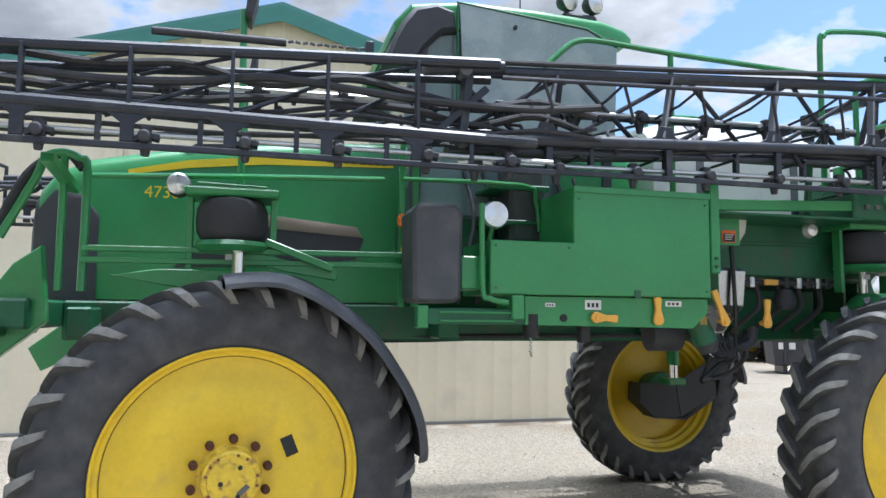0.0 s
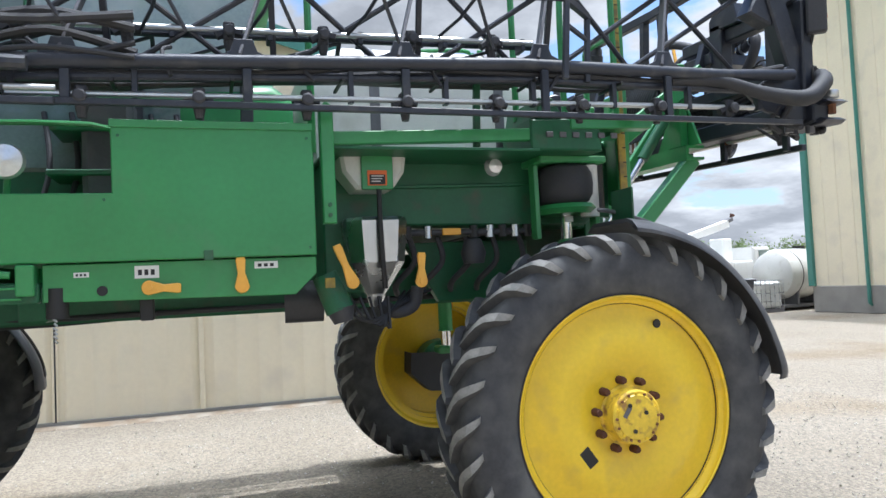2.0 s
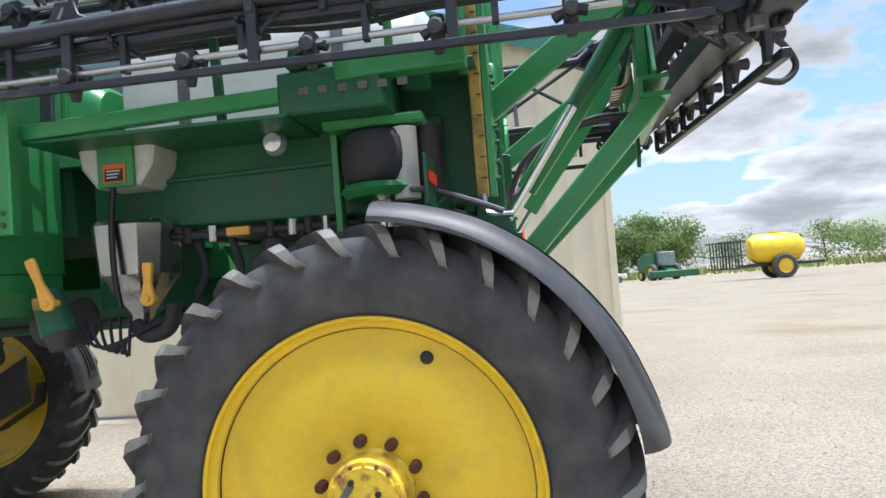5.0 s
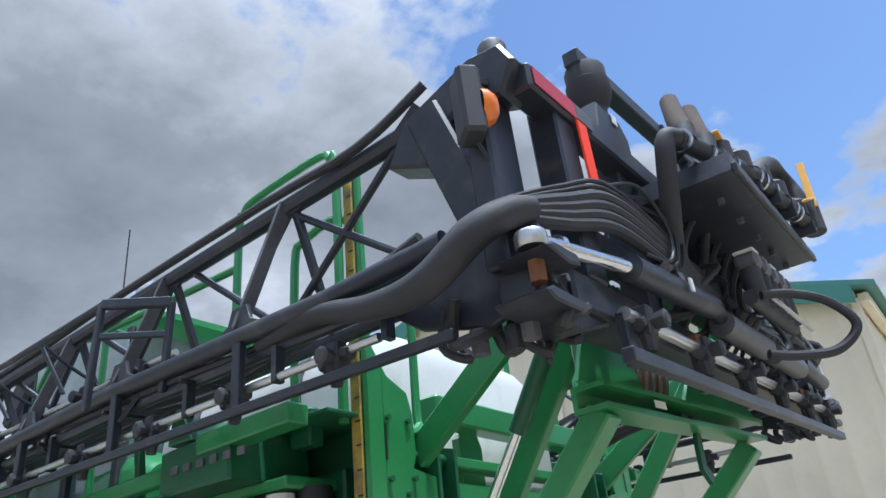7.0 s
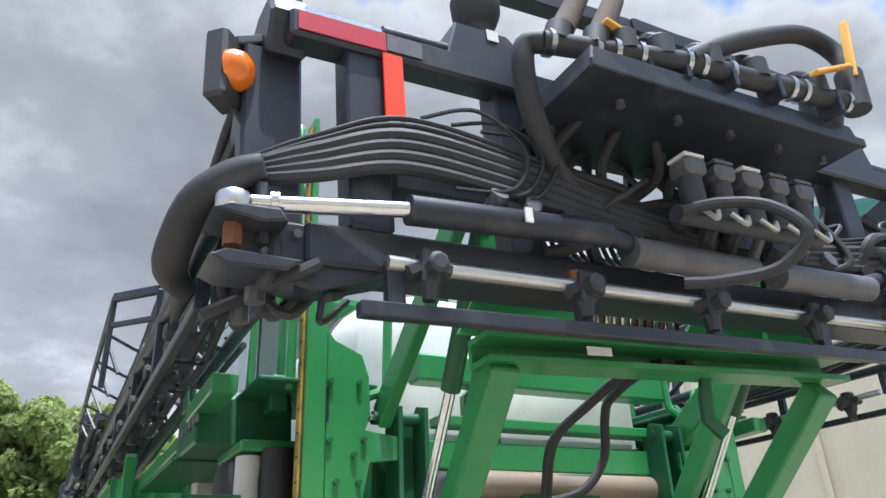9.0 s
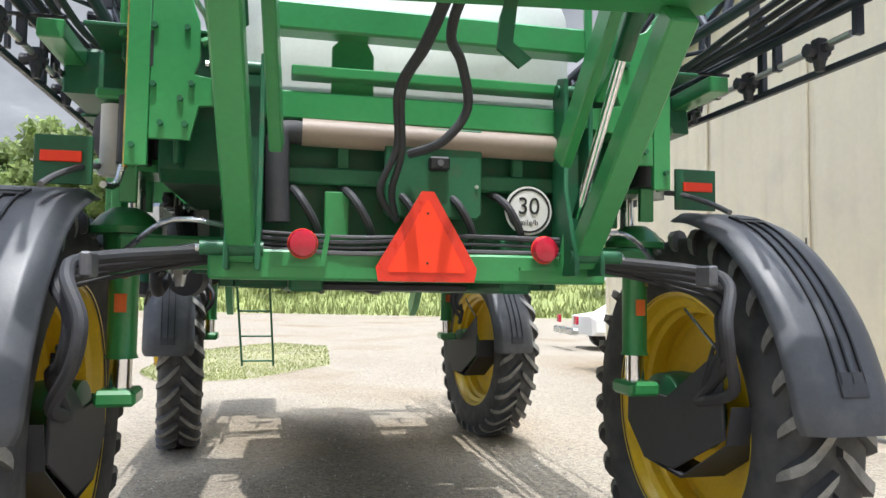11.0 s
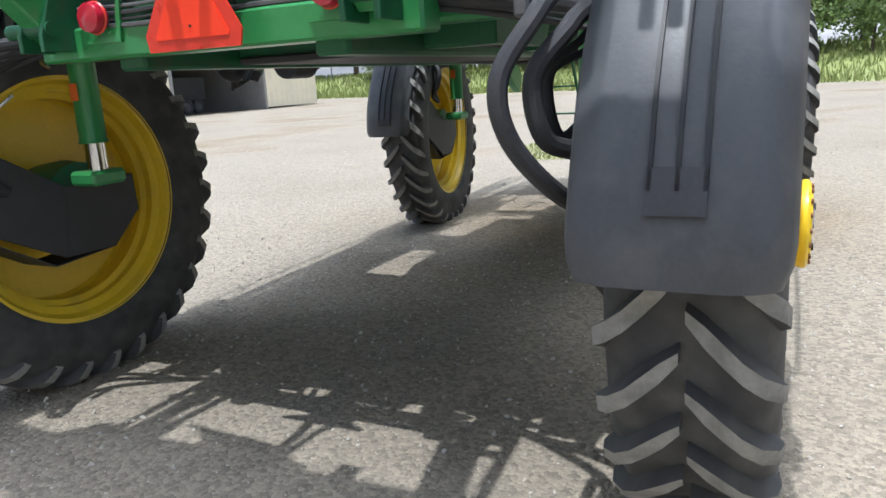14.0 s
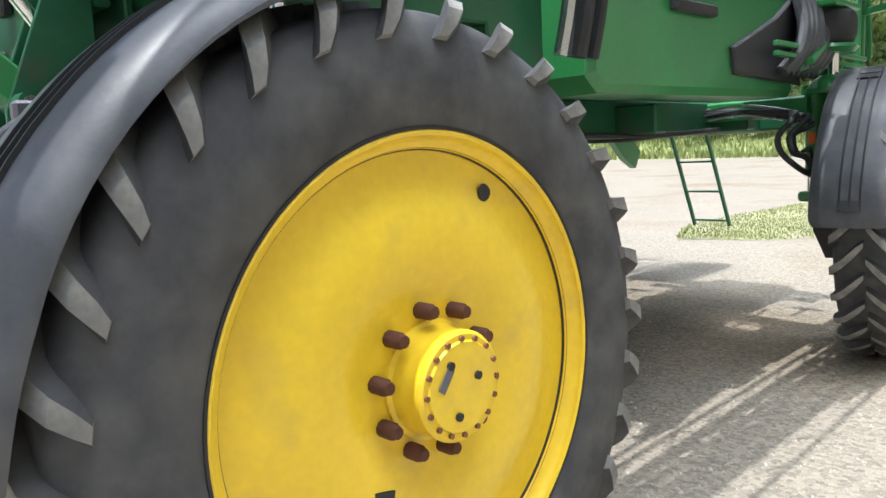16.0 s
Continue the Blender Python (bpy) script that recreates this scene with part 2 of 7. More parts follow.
def gravel_material():
    m = bpy.data.materials.new("crushed_limestone")
    m.use_nodes = True
    t = m.node_tree
    p = t.nodes["Principled BSDF"]
    p.inputs["Roughness"].default_value = 0.96
    p.inputs["Specular IOR Level"].default_value = 0.08
    tc = t.nodes.new("ShaderNodeTexCoord")

    def tex(kind, scale, **kw):
        n = t.nodes.new(kind)
        n.inputs["Scale"].default_value = scale
        for k, v in kw.items():
            n.inputs[k].default_value = v
        t.links.new(tc.outputs["Object"], n.inputs["Vector"])
        return n

    def ramp(src, *stops):
        r = t.nodes.new("ShaderNodeValToRGB")
        while len(r.color_ramp.elements) < len(stops):
            r.color_ramp.elements.new(0.5)
        for e, (pos, c) in zip(r.color_ramp.elements, stops):
            e.position, e.color = pos, (*c, 1)
        t.links.new(src, r.inputs[0])
        return r.outputs[0]

    def mixc(mode, fac, a, b):
        x = t.nodes.new("ShaderNodeMix")
        x.data_type, x.blend_type = 'RGBA', mode
        if isinstance(fac, float):
            x.inputs[0].default_value = fac
        else:
            t.links.new(fac, x.inputs[0])
        t.links.new(a, x.inputs[6])
        t.links.new(b, x.inputs[7])
        return x.outputs[2]

    large = ramp(tex("ShaderNodeTexNoise", 0.22, Detail=6.0).outputs["Fac"], (0.34, (0.284, 0.252, 0.206)), (0.52, (0.316, 0.283, 0.235)), (0.68, (0.252, 0.205, 0.147)))
    cells = tex("ShaderNodeTexVoronoi", 46.0)
    chips = ramp(cells.outputs["Color"], (0.15, (0.62, 0.62, 0.62)), (0.5, (0.95, 0.94, 0.92)), (0.9, (1.25, 1.22, 1.16)))
    fine = ramp(tex("ShaderNodeTexNoise", 120.0, Detail=4.0).outputs["Fac"], (0.3, (0.72, 0.72, 0.72)), (0.7, (1.15, 1.14, 1.12)))
    col = mixc('MULTIPLY', 0.75, mixc('MULTIPLY', 0.8, large, chips), fine)
    t.links.new(col, p.inputs["Base Color"])
    b1 = t.nodes.new("ShaderNodeBump")
    b1.inputs["Strength"].default_value, b1.inputs["Distance"].default_value = 0.55, 0.015
    t.links.new(cells.outputs["Distance"], b1.inputs["Height"])
    b1.invert = True
    b2 = t.nodes.new("ShaderNodeBump")
    b2.inputs["Strength"].default_value, b2.inputs["Distance"].default_value = 0.5, 0.01
    t.links.new(tex("ShaderNodeTexNoise", 55.0, Detail=6.0).outputs["Fac"], b2.inputs["Height"])
    t.links.new(b1.outputs[0], b2.inputs["Normal"])
    t.links.new(b2.outputs[0], p.inputs["Normal"])
    return m


SOIL = mat("muddy_soil", (0.22, 0.17, 0.12), 0.95, var=0.4, scale=1.2, fine=20, bump=0.4, dirt=(0.36, 0.32, 0.26), dirt_at=0.52)
GRAVEL = gravel_material()

# ---- mesh helpers ----
YC = 1.78           # middle of the machine
WB = 4.26          # wheelbase
RNG = random.Random(7)


class B:
    """Collects vertices and faces; flip mirrors everything to the machine's other side."""

    place = None        # moves a whole assembly where its mounts sit

    def __init__(self, flip=False):
        self.v, self.f, self.flip = [], [], flip

    def add(self, vs, fs):
        n = len(self.v)
        self.v += [tuple(v) for v in vs]
        self.f += [tuple(i + n for i in q) for q in fs]

    def hull(self, vs, fs):
        c = sum((Vector(v) for v in vs), Vector()) / len(vs)
        good = []
        for q in fs:
            a, b, d = (Vector(vs[i]) for i in q[:3])
            mid = sum((Vector(vs[i]) for i in q), Vector()) / len(q)
            good.append(q if (b - a).cross(d - b).dot(mid - c) > 0 else q[::-1])
        self.add(vs, good)

    def obox(self, m, h, c=0.004):
        """A box with half sizes h and chamfered edges, at the pose m."""
        c = min(c, 0.45 * min(h))
        vs, idx = [], {}
        for sx in (-1, 1):
            for sy in (-1, 1):
                for sz in (-1, 1):
                    for ax in range(3):
                        p = [sx * (h[0] - c), sy * (h[1] - c), sz * (h[2] - c)]
                        p[ax] = (sx, sy, sz)[ax] * h[ax]
                        idx[(sx, sy, sz, ax)] = len(vs)
                        vs.append(m @ Vector(p))
        fs = []
        for ax in range(3):
            o = [a for a in range(3) if a != ax]
            for s in (-1, 1):
                q = []
                for a, b in ((-1, -1), (1, -1), (1, 1), (-1, 1)):
                    k = [0, 0, 0]
                    k[ax], k[o[0]], k[o[1]] = s, a, b
                    q.append(idx[(*k, ax)])
                fs.append(q)
            for a in (-1, 1):
                for b in (-1, 1):
                    k0, k1 = [0, 0, 0], [0, 0, 0]
                    k0[o[0]] = k1[o[0]] = a
                    k0[o[1]] = k1[o[1]] = b
                    k0[ax], k1[ax] = -1, 1
                    fs.append([idx[(*k0, o[0])], idx[(*k1, o[0])], idx[(*k1, o[1])], idx[(*k0, o[1])]])
        for sx in (-1, 1):
            for sy in (-1, 1):
                for sz in (-1, 1):
                    fs.append([idx[(sx, sy, sz, a)] for a in range(3)])
        self.hull(vs, fs)
        return self

    def box(self, lo, hi, c=0.004):
        m = Matrix.Translation([(a + b) / 2 for a, b in zip(lo, hi)])
        return self.obox(m, [abs(b - a) / 2 for a, b in zip(lo, hi)], c)

    def beam(self, p0, p1, w, h, up=(0, 0, 1), c=0.004):
        """A bar from p0 to p1, w wide and h deep along up."""
        p0, p1 = Vector(p0), Vector(p1)
        x = (p1 - p0).normalized()
        y = Vector(up).cross(x)
        if y.length < 1e-4:
            y = Vector((0, 1, 0)).cross(x)
        y.normalize()
        z = x.cross(y)
        m = Matrix((x, y, z)).transposed().to_4x4()
        m.translation = (p0 + p1) / 2
        return self.obox(m, ((p1 - p0).length / 2, w / 2, h / 2), c)

    def tube(self, pts, r, n=8, k=0, caps=True):
        """A round bar along pts; k > 0 rounds the path through them; r may be a list."""
        pts = [Vector(p) for p in pts]
        rs = list(r) if isinstance(r, (list, tuple)) else [r] * len(pts)
        if k and len(pts) > 2:
            q, rq = [], []
            for i in range(len(pts) - 1):
                a, b, c, d = pts[max(i - 1, 0)], pts[i], pts[i + 1], pts[min(i + 2, len(pts) - 1)]
                for j in range(k):
                    u = j / k
                    q.append(0.5 * (2 * b + (c - a) * u + (2 * a - 5 * b + 4 * c - d) * u * u + (3 * b - a - 3 * c + d) * u ** 3))
                    rq.append(rs[i] + (rs[i + 1] - rs[i]) * u)
            pts, rs = q + [pts[-1]], rq + [rs[-1]]
        dirs = []
        for i in range(len(pts)):
            a, b = pts[max(i - 1, 0)], pts[min(i + 1, len(pts) - 1)]
            dirs.append((b - a).normalized())
        ref = Vector((0, 0, 1)) if abs(dirs[0].z) < 0.9 else Vector((1, 0, 0))
        u = (ref - dirs[0] * ref.dot(dirs[0])).normalized()
        vs, fs = [], []
        for p, d, rad in zip(pts, dirs, rs):
            u = (u - d * u.dot(d)).normalized()
            w = d.cross(u)
            vs += [p + (u * math.cos(2 * math.pi * j / n) + w * math.sin(2 * math.pi * j / n)) * rad for j in range(n)]
        for i in range(len(pts) - 1):
            for j in range(n):
                a, b = i * n + j, i * n + (j + 1) % n
                fs.append((a, b, b + n, a + n))
        if caps:
            fs.append(tuple(range(n))[::-1])
            fs.append(tuple((len(pts) - 1) * n + j for j in range(n)))
        self.add(vs, fs)
        return self

    def prism(self, poly, axis, a, b, c=0.0):
        """A flat outline (in the two other axes, in their order) drawn out along axis from a to b."""
        def place(u, w, d):
            return {0: (d, u, w), 1: (u, d, w), 2: (u, w, d)}[axis]
        n = len(poly)
        area = sum(poly[i][0] * poly[(i + 1) % n][1] - poly[(i + 1) % n][0] * poly[i][1] for i in range(n))
        if area < 0:
            poly = poly[::-1]
        if a > b:
            a, b = b, a
        rings = [(a, 0.0), (b, 0.0)]
        if c:
            cx, cy = sum(p[0] for p in poly) / n, sum(p[1] for p in poly) / n
            rings = [(a, c), (a + c, 0.0), (b - c, 0.0), (b, c)]
        vs = []
        for d, inset in rings:
            for i in range(n):
                p = Vector(poly[i])
                if inset:
                    e0, e1 = (p - Vector(poly[i - 1])).normalized(), (Vector(poly[(i + 1) % n]) - p).normalized()
                    nn = Vector((-e0.y - e1.y, e0.x + e1.x))
                    if nn.length > 1e-5:
                        nn.normalize()
                        p = p + nn * inset / max(0.4, abs(nn.dot(Vector((-e0.y, e0.x)))))
                vs.append(place(p.x, p.y, d))
        fs = []
        for k in range(len(rings) - 1):
            for i in range(n):
                j = (i + 1) % n
                fs.append((k * n + i, k * n + j, (k + 1) * n + j, (k + 1) * n + i))
        fs.append(tuple(range(n))[::-1])
        fs.append(tuple((len(rings) - 1) * n + i for i in range(n)))
        if axis == 1:
            fs = [q[::-1] for q in fs]
        self.add(vs, fs)
        return self

    def lathe(self, prof, centre=(0, 0, 0), n=64, axis=1, closed=False):
        """Turns a profile of (radius, place along axis) round the axis."""
        vs, fs = [], []
        for r, d in prof:
            for j in range(n):
                a = 2 * math.pi * j / n
                u, w = r * math.cos(a), r * math.sin(a)
                vs.append(Vector(centre) + Vector({0: (d, u, w), 1: (u, d, w), 2: (u, w, d)}[axis]))
        k = len(prof)
        for i in range(k if closed else k - 1):
            for j in range(n):
                a, b = i * n + j, i * n + (j + 1) % n
                c = ((i + 1) % k) * n
                q = (a, b, c + (j + 1) % n, c + j)
                fs.append(q if axis != 1 else q[::-1])
        self.add(vs, fs)
        return self

    def mesh(self, name, material, smooth=35):
        me = bpy.data.meshes.new(name)
        vs, fs = self.v, self.f
        if B.place:
            vs = [B.place(*v) for v in vs]
        if self.flip:
            vs, fs = [(x, 2 * YC - y, z) for x, y, z in vs], [q[::-1] for q in fs]
        me.from_pydata(vs, [], fs)
        for one in (material if isinstance(material, (list, tuple)) else (material,)):
            me.materials.append(one)
        if smooth:
            me.shade_smooth()
            me.set_sharp_from_angle(angle=radians(smooth))
        me.update()
        return me


def part(name, b, material, parent, label="", smooth=35):
    ob = new(name, b.mesh(name, material, smooth))
    ob.parent = parent
    return tagged(ob, label)


def thing(name, label, category, group="", kind="", at=(0, 0, 0)):
    ob = new(name)
    ob.location = at
    ob.empty_display_size = 0.1
    return tagged(ob, label, category, group, kind)


def solo(name, b, material, label, category="", group="", kind="", smooth=35):
    return tagged(new(name, b.mesh(name, material, smooth)), label, category, group, kind)


def text_part(name, body, size, m, material, parent, thick=0.001):
    cu = bpy.data.curves.new(name, 'FONT')
    cu.body, cu.size, cu.extrude, cu.align_x, cu.align_y = body, size, thick, 'CENTER', 'CENTER'
    tmp = bpy.data.objects.new(name, cu)
    me = bpy.data.meshes.new_from_object(tmp)
    bpy.data.objects.remove(tmp)
    bpy.data.curves.remove(cu)
    me.materials.clear()
    me.materials.append(material)
    me.transform(m)
    ob = new(name, me)
    ob.parent = parent
    return ob


# ---- ground ----
def ground_sheet():
    b = B()
    xs = [-900, -400, -200, -100, -60, -40] + [-30 + 1.0 * i for i in range(61)] + [40, 60, 100, 200, 400, 900]
    n = len(xs)
    vs = []
    for x in xs:
        for y in xs:
            near = max(0.0, 1 - math.hypot(x, y) / 30)
            z = 0.03 * near * (noise.noise((x * 0.23, y * 0.23, 0.4)) - 0.3)
            if -5.5 < x < 2.5 and -1 < y < 5:
                z = 0.0
            vs.append((x, y, min(z, 0.0)))
    fs = [(i * n + j, (i + 1) * n + j, (i + 1) * n + j + 1, i * n + j + 1) for i in range(n - 1) for j in range(n - 1)]
    b.add(vs, fs)
    return solo("ground", b, GRAVEL, "pale crushed limestone yard reaching the horizon", kind="structure", smooth=80)


ground = ground_sheet()


def loose_stones():
    """Chips of limestone lying on the yard, thickest where the camera passes."""
    rng = random.Random(3)
    b = B()
    shapes = []
    for k in range(6):
        vs = []
        for p in ((1, 0, 0), (-1, 0, 0), (0, 1, 0), (0, -1, 0), (0, 0, 1), (0, 0, -1), (.6, .6, .5), (-.6, .5, .6)):
            vs.append(Vector(p) * rng.uniform(0.7, 1.2))
        bm = bmesh.new()
        for v in vs:
            bm.verts.new(v)
        bmesh.ops.convex_hull(bm, input=bm.verts)
        bm.verts.index_update()
        live = [v for v in bm.verts if v.link_faces]
        index = {v: i for i, v in enumerate(live)}
        shapes.append(([v.co.copy() for v in live], [[index[v] for v in f.verts] for f in bm.faces]))
        bm.free()
    for i in range(9000):
        if i < 5200:
            x, y = rng.uniform(-3, 5.5), rng.uniform(-3.5, 6.5)
        else:
            x, y = rng.gauss(-4, 8), rng.gauss(1, 9)
        if y > 7.2 and x < 1.9:
            continue
        s = rng.choice((0.004, 0.005, 0.007, 0.009, 0.013)) * rng.uniform(0.8, 1.3)
        m = Matrix.Translation((x, y, s * 0.15)) @ Euler((rng.random() * 6, rng.random() * 6, rng.random() * 6)).to_matrix().to_4x4() @ Matrix.Diagonal((s, s, s * 0.6, 1))
        vs, fs = rng.choice(shapes)
        b.add([m @ v for v in vs], fs)
    solo("loose_gravel", b, STONE, "loose pale limestone chips scattered over the yard", "gravel", kind="stuff", smooth=0)


loose_stones()


def turf(name, outline, blades, seed, tall, label, z=0.006):
    """A strip of ground cover: a low soil sheet and thousands of blades."""
    rng = random.Random(seed)
    holder = B()
    n = len(outline)
    cx, cy = sum(p[0] for p in outline) / n, sum(p[1] for p in outline) / n
    ring = []
    for i in range(n):
        p, q = outline[i], outline[(i + 1) % n]
        for j in range(6):
            u = j / 6
            x, y = p[0] + (q[0] - p[0]) * u, p[1] + (q[1] - p[1]) * u
            w = 1 + 0.05 * noise.noise((x * 0.6, y * 0.6, seed))
            ring.append((cx + (x - cx) * w, cy + (y - cy) * w, z))
    holder.add([(cx, cy, z + 0.02)] + ring, [(0, 1 + i, 1 + (i + 1) % len(ring)) for i in range(len(ring))])
    ob = solo(name, holder, TURF, label, kind="structure", smooth=60)
    b = B()
    for i in range(blades):
        k = rng.randrange(len(ring))
        a, c = ring[k], ring[(k + 1) % len(ring)]
        u, w = rng.random() ** 0.5, rng.random()
        ex, ey = a[0] + (c[0] - a[0]) * w, a[1] + (c[1] - a[1]) * w
        x, y = cx + (ex - cx) * u, cy + (ey - cy) * u
        h = tall * rng.uniform(0.4, 1.2)
        t = rng.uniform(0, 6.28)
        wd = h * 0.16
        dx, dy = math.cos(t) * wd, math.sin(t) * wd
        lx, ly = rng.uniform(-.5, .5) * h, rng.uniform(-.5, .5) * h
        b.add([(x - dx, y - dy, z), (x + dx, y + dy, z), (x + lx, y + ly, h)], [(0, 1, 2)])
    solo("grass", b, GRASS, label.replace("strip", "blades").replace("patch", "blades"), "grass", kind="stuff", smooth=0)


turf("grass_verge_1", [(-8.9, -0.5), (-9.3, 0.75), (-11.4, 2.25), (-16.6, 2.6), (-17.6, 1.2), (-15.2, -0.9), (-10.6, -1.25)], 14000, 5, 0.055, "dry green grass patch in the gravel drive")


def bank_z(x, y):
    """Height of the grassy bank beyond the drive."""
    k = min(1.0, max(0.0, (-45 + .4 * y - x) / 20))
    return 2.3 * k * k * (3 - 2 * k)


def bank():
    """The drive's far verge: a sheet that climbs to the trees, and tall uneven grass on it."""
    b, nx, ny = B(), 16, 60
    vs = []
    for i in range(nx + 1):
        for j in range(ny + 1):
            y = -95 + 160 * j / ny
            x = -45 + .4 * y - 45 * i / nx + (1.2 * noise.noise((y * .3, 0, 1)) if i == 0 else 0)
            vs.append((x, y, bank_z(x, y) + (.012 if i else .004)))
    b.add(vs, [(i * (ny + 1) + j, i * (ny + 1) + j + 1, (i + 1) * (ny + 1) + j + 1, (i + 1) * (ny + 1) + j) for i in range(nx) for j in range(ny)])
    solo("grass_verge_2", b, GRASS, "tall green grass bank along the drive before the trees", kind="structure", smooth=60)
    rng, g = random.Random(6), B()
    for k in range(26000):
        y = rng.uniform(-85, 60)
        x = -45 + .4 * y - 26 * rng.random() ** 1.5
        z, h, t = bank_z(x, y), rng.uniform(.25, .7), rng.uniform(0, 6.28)
        w = h * .14
        g.add([(x - math.cos(t) * w, y - math.sin(t) * w, z), (x + math.cos(t) * w, y + math.sin(t) * w, z), (x + rng.uniform(-.4, .4) * h, y + rng.uniform(-.4, .4) * h, z + h)], [(0, 1, 2)])
    solo("grass", g, GRASS, "tall green grass blades on the bank along the drive", "grass", kind="stuff", smooth=0)


bank()
turf("grass_verge_3", [(-20, 96), (60, 96), (90, 150), (-40, 150)], 3000, 9, 1.2, "green field strip beyond the yard")


# ---- buildings ----
def ribbed_wall(b, p0, p1, z0, z1, out, step=0.305, deep=0.02):
    """Vertical ribbed metal siding: a sheet from p0 to p1 with narrow ribs standing out."""
    p0, p1, out = Vector((*p0, 0)), Vector((*p1, 0)), Vector((*out, 0)).normalized()
    length = (p1 - p0).length
    d = (p1 - p0) / length
    line, s = [], 0.0
    while s < length:
        for off, o in ((0.0, 0), (0.02, 1), (0.05, 1), (0.07, 0)):
            if s + off <= length:
                line.append(p0 + d * (s + off) + out * deep * o)
        s += step
    line.append(p1)
    n = len(line)
    top = z1 if callable(z1) else (lambda p: z1)
    b.add([(p.x, p.y, z0) for p in line] + [(p.x, p.y, top(p)) for p in line], [(i, i + 1, n + i + 1, n + i) for i in range(n - 1)])


def shed():
    t = thing("metal_building", "cream ribbed metal building with green trim and gable roof", "building", at=(-3.5, 7.3, 0))
    def rel(b):
        b.v = [(x + 3.5, y - 7.3, z) for x, y, z in b.v]
        return b
    x0, x1, y0, y1, eave, peak, mid = -9.28, 1.60, 7.3, 27.0, 4.55, 6.20, -3.84
    def roofline(p):
        return peak - (peak - eave) * abs(p.x - mid) / (x1 - mid)
    b = B()
    ribbed_wall(b, (x0, y0), (mid, y0), 0.0, roofline, (0, -1), deep=0.012)
    ribbed_wall(b, (mid, y0), (x1, y0), 0.0, roofline, (0, -1), deep=0.012)
    part("gable_wall", rel(b), CREAM, t)
    b = B()
    ribbed_wall(b, (x1, y0), (x1, y1), 0.0, eave, (1, 0), deep=0.012)
    part("side_wall", rel(b), CREAM, t)
    b = B()
    ribbed_wall(b, (x0, y1), (x0, y0), 0.0, eave, (-1, 0), deep=0.012)
    part("side_wall", rel(b), CREAM, t)
    b = B().prism([(x0 + .1, 0), (x1 - .1, 0), (x1 - .1, eave - .1), (mid, peak - .1), (x0 + .1, eave - .1)], 1, y0 + .05, y1)
    part("inner_shell", rel(b), CREAM, t)
    for s, xe in ((1, x1), (-1, x0)):
        b = B().prism([(mid, peak + .02), (xe + s * .25, eave - .06), (xe + s * .25, eave), (mid, peak + .10)], 1, y0 - .18, y1)
        part("roof", rel(b), ROOF_GREEN, t)
        b = B().prism([(mid, peak - .20), (xe + s * .02, eave - .20), (xe + s * .02, eave + .02), (mid, peak + .03)], 1, y0 - .21, y0 - .185)
        part("rake_trim", rel(b), TRIM_GREEN, t)
        b = B().box((xe - .06, y0 - .035, 0), (xe + .06 if s < 0 else xe + .035, y0 + .06, eave - .1), .006)
        part("corner_trim", rel(b), CREAM, t)
    part("base_trim", rel(B().box((x0, y0 - .045, 0.0), (x1, y0 - .014, .07), .004)), CONCRETE, t)
    for xs in (-3.94, -2.14, -6.0):
        part("seam_trim", rel(B().box((xs - .035, y0 - .05, .07), (xs + .035, y0 - .013, 4.4), .008)), CREAM, t)
    part("seam_trim", rel(B().box((-3.945, y0 - .054, .07), (-3.925, y0 - .05, 2.2), .002)), INK, t)
    part("eave_gutter", rel(B().box((x1 + .02, y0, eave - .16), (x1 + .14, y1, eave - .04), .02)), CREAM, t)
    for yy in (9.0, 13.5, 18.0):
        part("downspout", rel(B().tube([(x1 + .08, yy, eave - .16), (x1 + .07, yy, .3), (x1 + .25, yy, .08)], .045, 8)), CREAM, t)
    part("wall_fixture", rel(B().tube([(1.58, 7.24, .62), (1.58, 7.24, .70)], .02, 8)), GREY_STEEL, t)


shed()


def dirt_edge():
    """Washed-out soil along the foot of the wall, with a ragged outer line."""
    b, n = B(), 90
    vs = []
    for i in range(n + 1):
        x = -9.2 + 10.75 * i / n
        w = .16 + .22 * max(0, noise.noise((x * 1.3, 2.2, 0))) + .06 * noise.noise((x * 6, .7, 0))
        vs += [(x, 7.25, .03), (x, 7.25 - w * .5, .022), (x, 7.25 - w, -.004)]
    fs = []
    for i in range(n):
        for k in range(2):
            a = i * 3 + k
            fs.append((a + 1, a + 4, a + 3, a))
    b.add(vs, fs)
    solo("soil_edge", b, SOIL, "brown washed soil along the foot of the wall", kind="structure", smooth=60)


dirt_edge()


